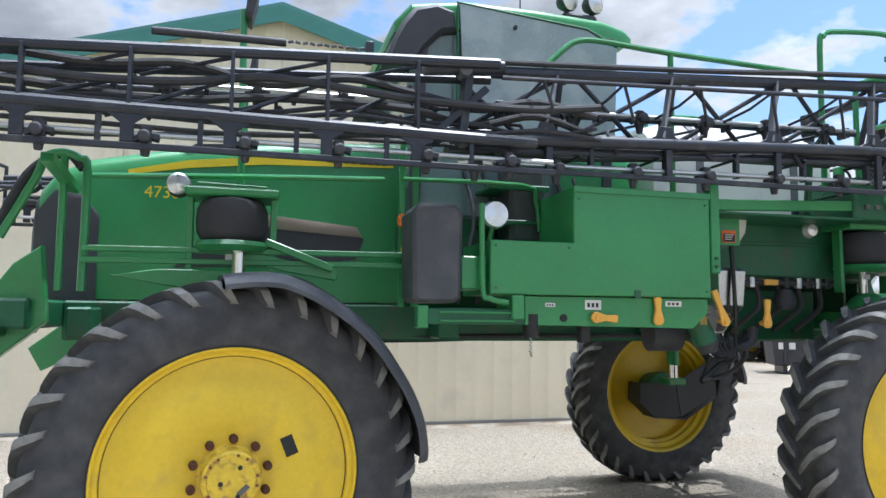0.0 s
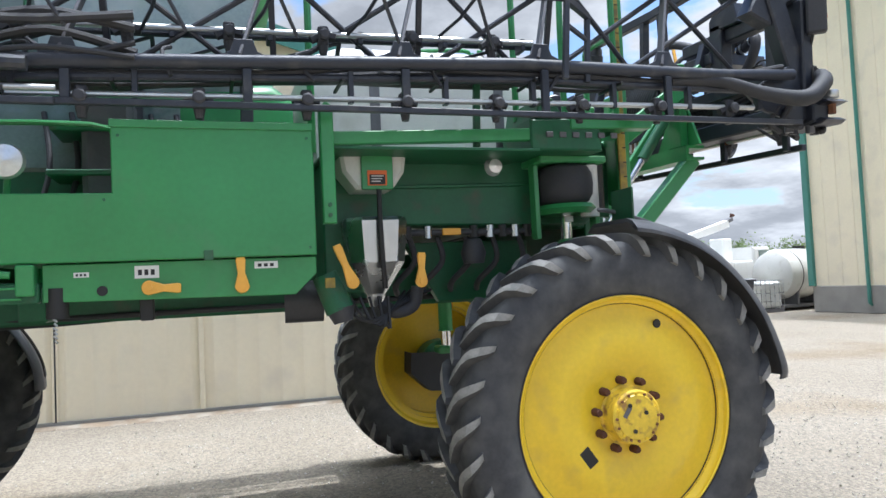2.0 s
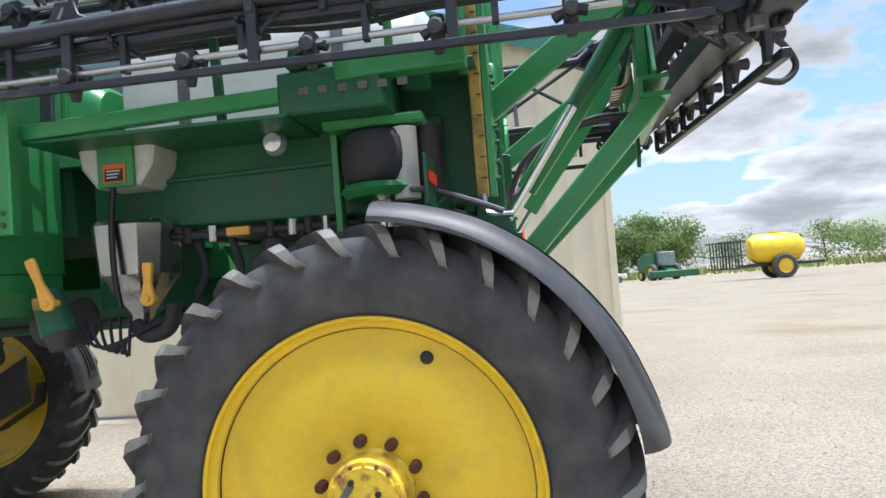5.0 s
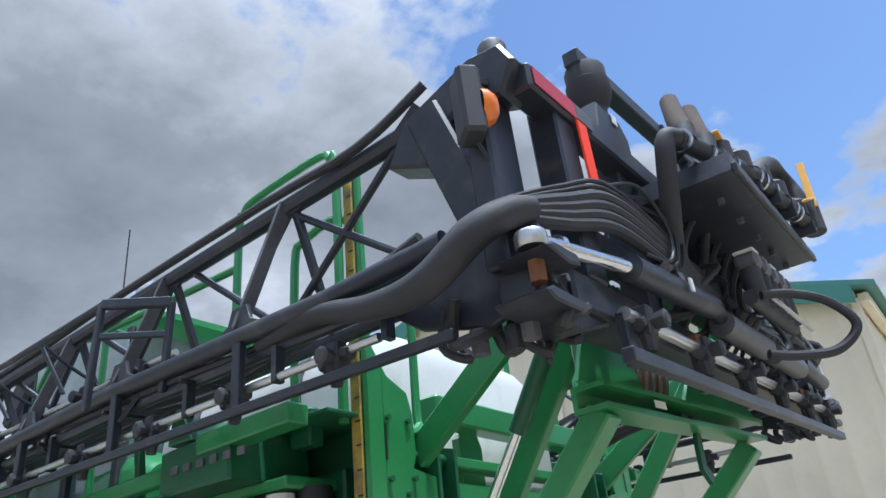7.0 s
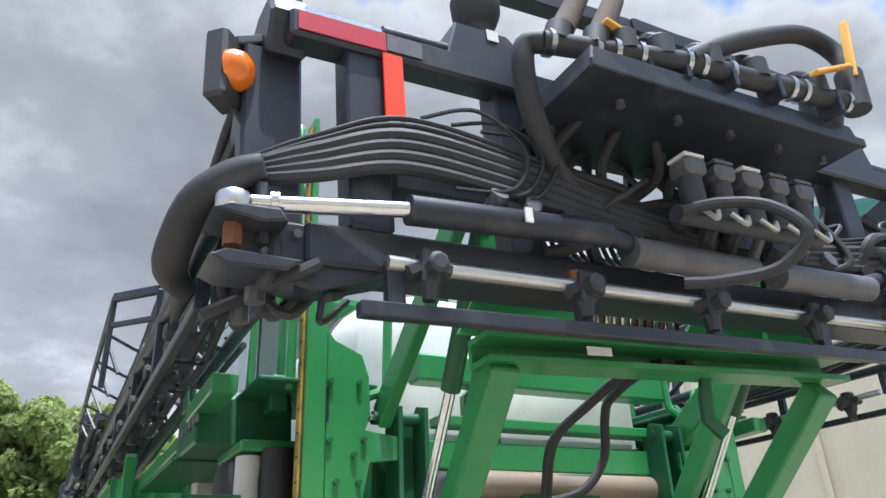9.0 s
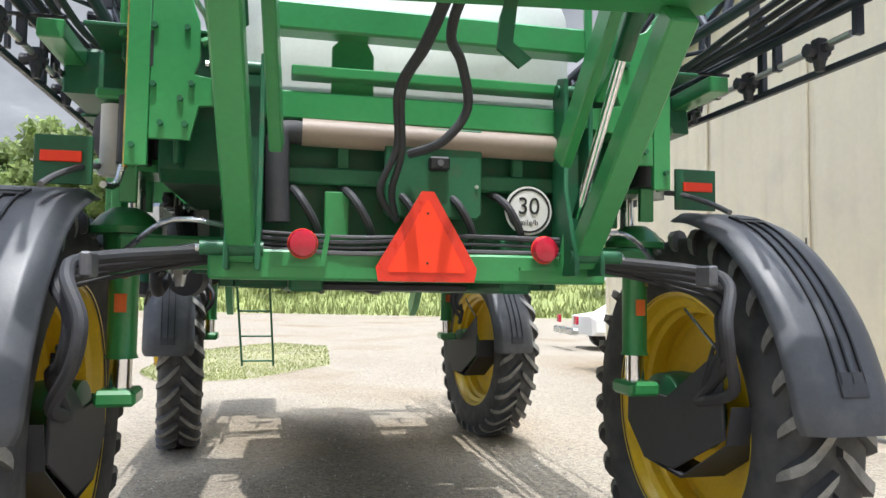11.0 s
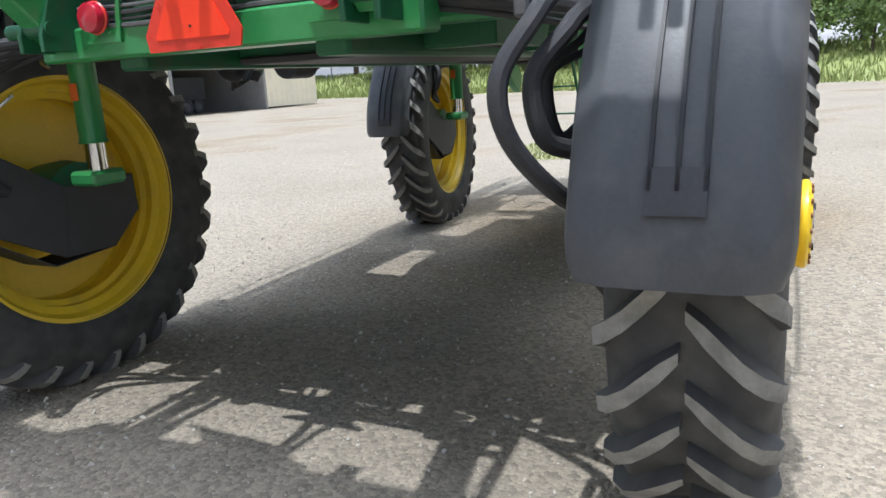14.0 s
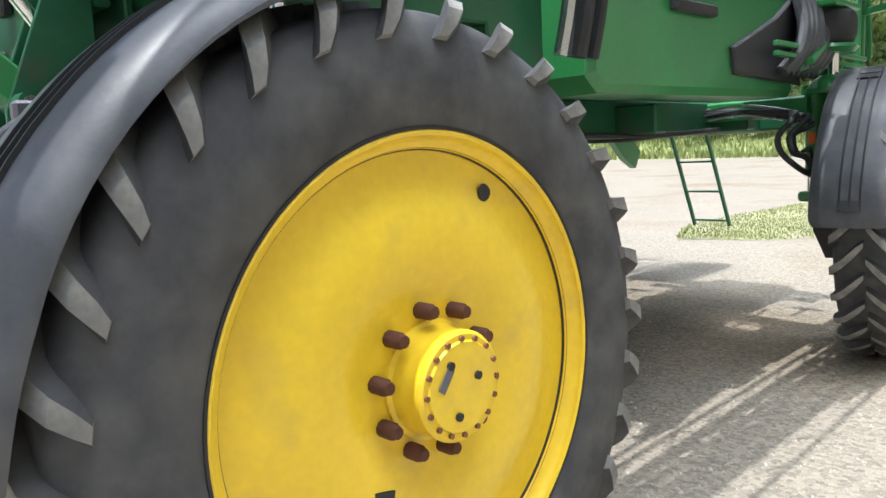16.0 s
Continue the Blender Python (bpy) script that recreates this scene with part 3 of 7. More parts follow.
def far_building(x0, y0, x1, y1, h, name, label, trim_at=(), trim=TRIM_GREEN, base=.9):
    t = thing(name, label, "building", at=(x0, y0, 0))
    def rel(b):
        b.v = [(x - x0, y - y0, z) for x, y, z in b.v]
        return b
    b = B()
    ribbed_wall(b, (x0, y0), (x1, y0), base, h, (0, -1), step=0.6)
    ribbed_wall(b, (x1, y0), (x1, y1), base, h, (1, 0), step=0.6)
    ribbed_wall(b, (x1, y1), (x0, y1), base, h, (0, 1), step=0.6)
    ribbed_wall(b, (x0, y1), (x0, y0), base, h, (-1, 0), step=0.6)
    part("wall", rel(b), CREAM, t)
    part("plinth", rel(B().box((x0 - .03, y0 - .03, 0), (x1 + .03, y1 + .03, base), .02)), CONCRETE, t)
    part("roof", rel(B().box((x0 - .3, y0 - .3, h), (x1 + .3, y1 + .3, h + .22), .03)), ROOF_GREEN, t)
    for cx, cy in ((x0, y0), (x1, y0), (x1, y1), (x0, y1)):
        part("corner_trim", rel(B().box((cx - .12, cy - .12, base), (cx + .12, cy + .12, h), .01)), trim, t)
    for cx, cy in trim_at:
        part("downspout", rel(B().tube([(cx, cy, h), (cx, cy, .35), (cx + .3, cy, .12)], .06, 8)), trim, t)
    return t


far_building(18.1, -18, 40, 16.9, 11.0, "metal_building", "tall cream metal building with dark green downspouts", ((18.0, 14.6), (18.0, 9.0), (18.0, 3.0)))


def bay_building():
    """Long metal building whose front has a deep open bay."""
    x0, x1, yf, yb, h = -44.8, -4.0, -29.5, -52.0, 7.5
    t = thing("metal_building", "long cream metal building with an open machine bay", "building", at=(x0, yb, 0))

    def rel(b):
        b.v = [(x - x0, y - yb, z) for x, y, z in b.v]
        return b

    b = B()
    ribbed_wall(b, (x1, yf), (-30.2, yf), .12, h, (0, 1), step=.6)
    part("wall", rel(b), CREAM, t)
    b = B()
    ribbed_wall(b, (-38.7, yf), (x0, yf), .12, h, (0, 1), step=.6)
    part("wall", rel(b), CREAM, t)
    b = B()
    ribbed_wall(b, (-30.2, yf), (-38.7, yf), 3.35, h, (0, 1), step=.6)
    part("bay_lintel", rel(b), CREAM, t)
    for p, q, out in (((x0, yf), (x0, yb), (-1, 0)), ((x1, yb), (x1, yf), (1, 0)), ((x0, yb), (x1, yb), (0, -1))):
        b = B()
        ribbed_wall(b, p, q, .12, h, out, step=.6)
        part("wall", rel(b), CREAM, t)
    for x in (-30.2, -38.7):
        part("bay_jamb", rel(B().box((x - .12, yf - .3, 0), (x + .12, yf + .06, 3.4), .01)), CREAM_GREY, t)
        part("bay_side_wall", rel(B().box((x - .05, yf - 12, 0), (x + .05, yf - .31, 3.6), .01)), CREAM_GREY, t)
    part("bay_back_wall", rel(B().box((-38.6, yf - 12.1, 0), (-30.3, yf - 12.0, 3.6), .01)), CREAM_GREY, t)
    part("bay_ceiling", rel(B().box((-38.6, yf - 12, 3.62), (-30.3, yf - .05, 3.72), .01)), CREAM_GREY, t)
    part("roof", rel(B().box((x0 - .3, yb - .3, h), (x1 + .3, yf + .3, h + .22), .03)), ROOF_GREEN, t)
    for name, a, c, z0, z1, m in (("dock_wall", -22.8, -16.0, .0, 2.3, CREAM_GREY), ("side_door", -24.2, -22.95, 2.75, 5.9, CREAM_GREY), ("wall_panel", -20.6, -17.9, 4.3, 7.2, WHITE)):
        part(name, rel(B().box((a, yf + .02, z0), (c, yf + .07, z1), .01)), m, t)
    w = part("window", rel(B().box((-28.0, yf + .02, 1.3), (-26.9, yf + .07, 2.3), .01)), INK, t, "small dark window")
    part("window_pane", rel(B().box((-27.85, yf + .071, 1.42), (-27.05, yf + .08, 2.18), .004)), GLASS, w)
    for x in (-26.9, -15.2):
        part("downspout", rel(B().tube([(x, yf + .12, h - .1), (x, yf + .12, .5), (x + .1, yf + .9, .15), (x + .2, yf + 2.2, .1)], .09, 8)), CREAM, t)


bay_building()


def bay_vehicle(at):
    t = thing("grain_truck", "dark truck parked inside the open bay", "truck", at=at)
    part("truck_body", B().prism([(-1.6, .9), (-1.6, 2.4), (1.9, 2.4), (1.9, .9)], 1, -1.1, 1.1, .06), BLACK_FLAT, t)
    part("truck_cab", B().prism([(1.95, .7), (1.95, 2.3), (2.8, 2.25), (3.2, 1.5), (3.9, 1.4), (3.9, .7)], 1, -1.0, 1.0, .08), BLACK_FLAT, t)
    part("tail_lamp", B().box((-1.66, .6, 1.0), (-1.6, .95, 1.15), .01), RED, t)
    for x in (-.9, .1, 3.1):
        for y in (-.9, .9):
            wheel_simple("wheel", (x, y, .48), .48, .3, t, GREY_STEEL)


# ---- vehicles and implements across the yard ----
def wheel_simple(name, c, r, w, parent, rim=YELLOW, axis=1):
    x, y, z = c
    b = B().lathe([(r * .6, -w / 2), (r * .9, -w / 2), (r, -w * .35), (r, w * .35), (r * .9, w / 2), (r * .6, w / 2)], c, 28, axis)
    o = part(name, b, TYRE, parent)
    part("rim", B().lathe([(0, -w * .4), (r * .35, -w * .42), (r * .5, -w * .3), (r * .62, -w * .46), (r * .62, w * .46), (r * .5, w * .3), (0, w * .4)], c, 24, axis), rim, o)


def tractor(at, turn, s=1.0):
    t = thing("tractor", "green farm tractor with a dark cab parked across the yard", "tractor", "machines across the yard", at=at)
    t.rotation_euler.z = radians(turn)
    part("hood", B().prism([(-2.3, .95), (-2.35, 1.45), (-1.9, 1.75), (-.4, 1.9), (-.4, .95)], 1, -.4, .4, .06), GREEN, t)
    part("grille", B().box((-2.40, -.33, .98), (-2.33, .33, 1.42), .02), INK, t)
    part("chassis", B().box((-2.2, -.25, .6), (1.0, .25, .98), .03), GREEN_DARK, t)
    part("cab_glass", B().prism([(-.4, 1.4), (-.25, 2.55), (.85, 2.55), (1.0, 1.4)], 1, -.72, .72, .03), GLASS, t)
    part("cab_roof", B().box((-.45, -.85, 2.55), (1.05, .85, 2.78), .07), GREEN, t)
    for y in (-.74, .74):
        for x in (-.38, .25, .95):
            part("cab_pillar", B().beam((x, y, 1.35), (x * .8 + .1, y, 2.58), .07, .07), INK, t)
        part("fender", B().prism([(0, 1.5), (.2, 1.75), (1.1, 1.75), (1.4, 1.45), (1.3, 1.4), (1.05, 1.62), (.25, 1.62), (.1, 1.42)], 1, y * 1.0, y * 1.9, .02), GREEN, t)
    for y in (-1.0, 1.0):
        wheel_simple("rear_wheel", (.7, y, .92), .92, .5, t)
        wheel_simple("front_wheel", (-1.7, y * .9, .66), .66, .4, t)
    part("exhaust_stack", B().tube([(-.7, .3, 1.8), (-.7, .3, 2.75)], .05, 10), INK, t)
    return t


bay_vehicle((-34.5, -33.5, 0))
tractor((15.26, 22.85, 0), 205)
tractor((17.21, 29.93, 0), 190)


def dumpster(at, turn):
    t = thing("dumpster", "dark steel skip on small casters", "dumpster", at=at)
    t.rotation_euler.z = radians(turn)
    part("bin_body", B().prism([(-1.1, .25), (-1.2, 1.25), (1.2, 1.25), (1.05, .25)], 1, -.7, .7, .03), BLACK_FLAT, t)
    part("rim_bar", B().box((-1.25, -.75, 1.24), (1.25, .75, 1.31), .02), BLACK, t)
    for x in (-.8, .8):
        part("skid", B().box((x - .06, -.65, .0), (x + .06, .65, .26), .02), BLACK, t)
        part("rib", B().box((x - .05, -.76, .3), (x + .05, -.69, 1.25), .01), BLACK, t)
    for x in (-.9, -.6):
        part("sticker", B().box((x - .09, -.715, .75), (x + .09, -.703, .95), .002), LABEL_WHITE, t)


dumpster((12.71, 15.63, 0), -28)


def crane_truck(at, turn):
    t = thing("service_truck", "white service truck with a folded crane and a tank trailer", "truck", at=at)
    t.rotation_euler.z = radians(turn)
    part("cab", B().prism([(1.2, .8), (1.2, 2.5), (2.3, 2.5), (2.75, 1.75), (3.7, 1.6), (3.75, .8)], 1, -1.05, 1.05, .08), WHITE, t)
    part("windshield", B().prism([(2.36, 2.42), (2.42, 2.42), (2.84, 1.80), (2.78, 1.78)], 1, -.95, .95), GLASS, t)
    part("side_window", B().box((1.5, -1.07, 1.75), (2.3, -1.055, 2.35), .004), GLASS, t)
    part("service_body", B().box((-3.4, -1.15, .85), (1.0, 1.15, 1.95), .05), WHITE, t)
    for x in (-2.9, -1.9, -.9, .1):
        part("locker_door", B().box((x - .42, -1.175, 1.0), (x + .42, -1.155, 1.85), .01), LABEL_WHITE, t)
    part("chassis", B().box((-3.4, -.5, .55), (3.4, .5, .86), .03), INK, t)
    part("crane_column", B().box((.2, -.35, 1.95), (.8, .35, 2.9), .05), WHITE, t)
    part("crane_boom", B().beam((-3.2, 0, 2.55), (1.0, 0, 3.55), .26, .32, c=.03), WHITE, t)
    part("crane_jib", B().beam((-2.2, -.05, 2.55), (1.3, -.05, 3.75), .14, .16, c=.02), GREY_STEEL, t)
    part("crane_hook", B().tube([(1.3, 0, 3.7), (1.35, 0, 3.95), (1.5, 0, 3.9)], .06, 8), RUST, t)
    for x in (-2.4, -1.3, 2.9):
        for y in (-.95, .95):
            wheel_simple("wheel", (x, y, .5), .5, .32, t, GREY_STEEL)


crane_truck((17.94, 21.86, 0), 15)


def ibc_tank(at):
    t = thing("ibc_tote", "white plastic liquid tote in a wire cage", "container", at=at)
    part("bottle", B().box((-.48, -.56, .16), (.48, .56, 1.12), .08), POLY, t)
    part("pallet", B().box((-.5, -.6, 0), (.5, .6, .14), .01), GREY_STEEL, t)
    for i in range(6):
        x = -.5 + .2 * i
        part("cage_bar", B().tube([(x, -.6, .14), (x, -.6, 1.16)], .012, 6), GALV, t)
        part("cage_bar", B().tube([(-.5, -.6 + .24 * i, .14), (-.5, -.6 + .24 * i, 1.16)], .012, 6), GALV, t)
    for z in (.4, .7, 1.0, 1.16):
        part("cage_bar", B().tube([(-.5, .6, z), (-.5, -.6, z), (.5, -.6, z)], .012, 6), GALV, t)


ibc_tank((17.2, 18.49, 0))


def nurse_tank(at, turn):
    t = thing("liquid_tank", "white horizontal liquid tank on a low trailer frame", "tank", at=at)
    t.rotation_euler.z = radians(turn)
    part("shell", B().lathe([(0, -2.0), (.5, -1.95), (.85, -1.7), (.95, -1.4), (.95, 1.4), (.85, 1.7), (.5, 1.95), (0, 2.0)], (0, 0, 1.35), 36, 0), POLY, t)
    for x in (-1.2, 0, 1.2):
        part("strap", B().lathe([(.955, x - .03), (.965, x), (.955, x + .03)], (0, 0, 1.35), 36, 0), INK, t)
        part("cradle", B().box((x - .06, -.7, .2), (x + .06, .7, .75), .02), GREY_STEEL, t)
    part("frame_rail", B().box((-2.0, -.6, .1), (2.0, .6, .22), .02), GREY_STEEL, t)
    part("filler_lid", B().tube([(0, 0, 2.28), (0, 0, 2.40)], .22, 20), INK, t)


nurse_tank((19.76, 19.19, 0), 12)


def pickup(name, at, turn, s, col, label):
    t = thing(name, label, "car", at=at)
    t.rotation_euler.z = radians(turn)
    body = [(-2.6, .45), (-2.65, .95), (-.55, 1.0), (-.4, 1.1), (-.15, 1.72), (1.0, 1.74), (1.45, 1.12), (2.5, 1.02), (2.65, .8), (2.6, .45)]
    if s == "car":
        body = [(-2.2, .4), (-2.25, .9), (-1.6, 1.0), (-.9, 1.42), (.5, 1.45), (1.1, 1.0), (2.1, .85), (2.2, .6), (2.15, .4)]
    part("body", B().prism(body, 1, -.9, .9, .10), col, t)
    for y in (-.905, .905):
        part("side_window", B().prism([(-.2, 1.08), (-.05, 1.62), (.9, 1.63), (1.25, 1.1)] if s != "car" else [(-1.2, 1.0), (-.8, 1.34), (.45, 1.37), (.9, 1.0)], 1, y - .008, y + .008), GLASS, t)
    for x in (-1.65 if s != "car" else -1.35, 1.65 if s != "car" else 1.35):
        for y in (-.85, .85):
            wheel_simple("wheel", (x, y, .37), .37, .24, t, GREY_STEEL)
    part("tail_lamp", B().box((-2.68, -.88, .7), (-2.6, -.66, .92), .02), RED, t)
    part("tail_lamp", B().box((-2.68, .66, .7), (-2.6, .88, .92), .02), RED, t)
    part("bumper", B().box((-2.78, -.9, .42), (-2.6, .9, .6), .04), GALV, t)
    return t


pickup("pickup_truck", (8.1, 87.56, 0), 10, "truck", WHITE, "white pickup truck parked at the field edge")
pickup("sedan", (-15.1, 11.6, 0), 85, "car", WHITE, "white car parked beyond the metal building")


def combine(at, turn):
    t = thing("combine_harvester", "dark green harvester standing at the field edge", "harvester", at=at)
    t.rotation_euler.z = radians(turn)
    part("body", B().prism([(-2.5, 1.0), (-2.8, 2.6), (-1.0, 3.2), (1.2, 3.2), (1.3, 1.2), (.6, .9)], 1, -1.3, 1.3, .1), GREEN_DARK, t)
    part("cab", B().box((1.2, -.9, 1.6), (2.4, .9, 3.3), .1), GLASS, t)
    part("feeder", B().beam((1.2, 0, 1.4), (3.2, 0, .7), 1.2, .7, c=.05), GREEN_DARK, t)
    part("header", B().box((3.0, -3.0, .3), (3.8, 3.0, 1.1), .08), GREEN_DARK, t)
    for y in (-1.5, 1.5):
        wheel_simple("drive_wheel", (1.2, y, .95), .95, .6, t)
        wheel_simple("rear_wheel", (-2.0, y * .8, .6), .6, .4, t)


combine((14.51, 86.76, 0), -70)


def spreader(at, turn):
    t = thing("fertilizer_trailer", "yellow tank trailer with folded black booms", "trailer", at=at)
    t.rotation_euler.z = radians(turn)
    part("tank", B().lathe([(0, -2.2), (.8, -2.1), (1.15, -1.6), (1.2, -.5), (1.2, .8), (1.05, 1.7), (.6, 2.15), (0, 2.2)], (0, 0, 2.4), 32, 0), YELLOW, t)
    part("lid", B().tube([(0, 0, 3.55), (0, 0, 3.75)], .4, 20), YELLOW, t)
    part("frame", B().box((-3.0, -.6, 1.0), (3.6, .6, 1.25), .04), BLACK, t)
    for y in (-1.1, 1.1):
        wheel_simple("wheel", (.2, y, .95), .95, .5, t)
    for i in range(7):
        for y in (-1.4, 1.4):
            part("folded_boom", B().beam((-3.2 - .25 * i, y, .9), (-3.2 - .25 * i, y, 3.2), .08, .08), BLACK, t)
    for z in (1.0, 2.0, 3.1):
        for y in (-1.4, 1.4):
            part("boom_chord", B().beam((-2.8, y, z), (-5.0, y, z), .09, .09), BLACK, t)


spreader((19.33, 58.83, 0), 5)

solo("green_hopper", B().prism([(-1.6, .05), (-1.4, .55), (-.4, .75), (1.1, .7), (1.7, .35), (1.6, .05)], 1, -.6, .6, .08), GREEN, "bright green implement hood lying on the gravel", "implement").location = (-19.8, -23.4, 0)


# ---- trees ----
def tree(at, h, spread, seed, dark=False, leaves=7000, label="tall leafy green tree with an uneven crown"):
    rng = random.Random(seed)
    t = thing("tree", label, "tree", "trees round the yard", at=(at[0], at[1], bank_z(at[0], at[1]) if at[0] < -30 else 0))
    b = B()
    b.tube([(0, 0, 0), (rng.uniform(-.2, .2), rng.uniform(-.2, .2), h * .3), (rng.uniform(-.5, .5), rng.uniform(-.5, .5), h * .7), (0, 0, h * .9)], [h * .022, h * .017, h * .009, h * .002], 9, 4)
    tips = []
    for i in range(11):
        a, z0 = rng.uniform(0, 6.28), h * rng.uniform(.22, .65)
        L = spread * rng.uniform(.55, 1.0) * (1.15 - .5 * z0 / h)
        tip = Vector((math.cos(a) * L, math.sin(a) * L, z0 + h * rng.uniform(.1, .3)))
        b.tube([(0, 0, z0), tip * .5 + Vector((0, 0, z0 * .5 + h * .01)), tip], [h * .008, h * .005, h * .002], 6, 3)
        tips.append(tip)
    part("trunk", b, BARK, t)
    clumps = []
    for tip in tips:
        clumps.append((tip, spread * rng.uniform(.25, .42)))
    for i in range(15):
        a, rr = rng.uniform(0, 6.28), spread * rng.uniform(0, .75)
        z = h * rng.uniform(.22, .95)
        taper = 1.0 if z < h * .6 else 1.0 - .75 * (z / h - .6) / .4
        clumps.append((Vector((math.cos(a) * rr * taper, math.sin(a) * rr * taper, z)), spread * rng.uniform(.22, .40) * (0.6 + .4 * taper)))
    c = B()
    vs, fs = [], []
    size = h * (.017 if leaves > 9000 else .024)
    for i in range(leaves):
        p0, r = rng.choice(clumps)
        d = Vector((rng.gauss(0, 1), rng.gauss(0, 1), rng.gauss(0, .8)))
        d.normalize()
        p = p0 + d * r * (rng.random() ** .33)
        u = Vector((rng.gauss(0, 1), rng.gauss(0, 1), rng.gauss(0, 1))).normalized()
        w = u.cross(d + Vector((.01, 0, .3))).normalized()
        s = size * rng.uniform(.7, 1.7)
        n = len(vs)
        vs += [p - u * s, p + w * s * .6, p + u * s, p - w * s * .6]
        fs += [(n, n + 1, n + 2, n + 3)]
    c.add(vs, fs)
    part("crown", c, LEAF_DARK if dark else LEAF, t, smooth=0)


TREES = random.Random(21)
for i in range(17):
    y = -78 + 7.2 * i
    x = -66 + .35 * y + TREES.uniform(-4, 4)
    tree((x, y + TREES.uniform(-2, 2), 0), TREES.uniform(9, 13) if y > -12 else TREES.uniform(13, 18), TREES.uniform(4.5, 6.5), 100 + i, dark=i % 3 == 0)
for i in range(12):
    tree((-62 + .4 * (-30 + 3.0 * i) + TREES.uniform(-3, 3), -30 + 3.0 * i + TREES.uniform(-1, 1), 0), TREES.uniform(9.5, 12) if i < 7 else TREES.uniform(13, 16), TREES.uniform(4.0, 5.2), 150 + i, dark=i % 4 == 1, leaves=19000)
for i in range(14):
    tree((-57 + .4 * (-40 + 6 * i) + TREES.uniform(-2, 2), -40 + 6 * i, 0), TREES.uniform(3.5, 5.5), TREES.uniform(3.0, 4.2), 200 + i, dark=i % 2 == 0, leaves=3600, label="bushy young tree at the edge of the grass")
for i in range(16):
    tree((-55 + 12 * i + TREES.uniform(-4, 4), 150 + TREES.uniform(-8, 16), 0), TREES.uniform(7, 11), TREES.uniform(6, 8), 300 + i, dark=True, leaves=2200, label="distant dark green tree behind the field")
for i in range(10):
    tree((45 + 7 * i + TREES.uniform(-4, 4), 92 - 8 * i + TREES.uniform(-6, 6), 0), TREES.uniform(4.5, 6.5), TREES.uniform(4, 5.5), 400 + i, dark=True, leaves=2200, label="distant dark green tree behind the yard")
tree((19.0, 128, 0), 9.5, 9, 501, dark=True, leaves=8500, label="broad leafy tree by the field")
tree((12.0, 122, 0), 8.5, 7, 502, dark=True, leaves=8500, label="broad leafy tree by the field")

# ---- the sprayer ----
sprayer = thing("crop_sprayer", "green high-clearance crop sprayer with yellow wheels and folded black booms", "sprayer")


def loft(b, sections, cap=True):
    n = len(sections[0])
    vs = [p for s in sections for p in s]
    fs = []
    for k in range(len(sections) - 1):
        for i in range(n):
            j = (i + 1) % n
            fs.append((k * n + i, k * n + j, (k + 1) * n + j, (k + 1) * n + i))
    if cap:
        fs.append(tuple(range(n))[::-1])
        fs.append(tuple((len(sections) - 1) * n + i for i in range(n)))
    b.add(vs, fs)
    return b


def rounded(x, yc, hw, z0, z1, r, steps=5):
    """A section across the machine at x: flat bottom, rounded top corners."""
    pts = [(x, yc + hw, z0)]
    for i in range(steps + 1):
        a = math.pi / 2 * i / steps
        pts.append((x, yc + hw - r + r * math.cos(a), z1 - r + r * math.sin(a)))
    for i in range(steps + 1):
        a = math.pi / 2 + math.pi / 2 * i / steps
        pts.append((x, yc - hw + r + r * math.cos(a), z1 - r + r * math.sin(a)))
    pts.append((x, yc - hw, z0))
    return pts


STEER = radians(7)     # the front wheels stand slightly turned
KING = .56             # kingpin, in from the left wheel face


def steered(flip=False):
    """Turns what belongs to a front wheel about its kingpin."""
    a = -STEER if flip else STEER
    c, d = math.cos(a), math.sin(a)
    return lambda x, y, z: (-WB + (x + WB) * c - (y - KING) * d, KING + (x + WB) * d + (y - KING) * c, z)


def steer_matrix(y):
    return Matrix.Translation((-WB, y, 0)) @ Matrix.Rotation(STEER, 4, 'Z') @ Matrix.Translation((WB, -y, 0))


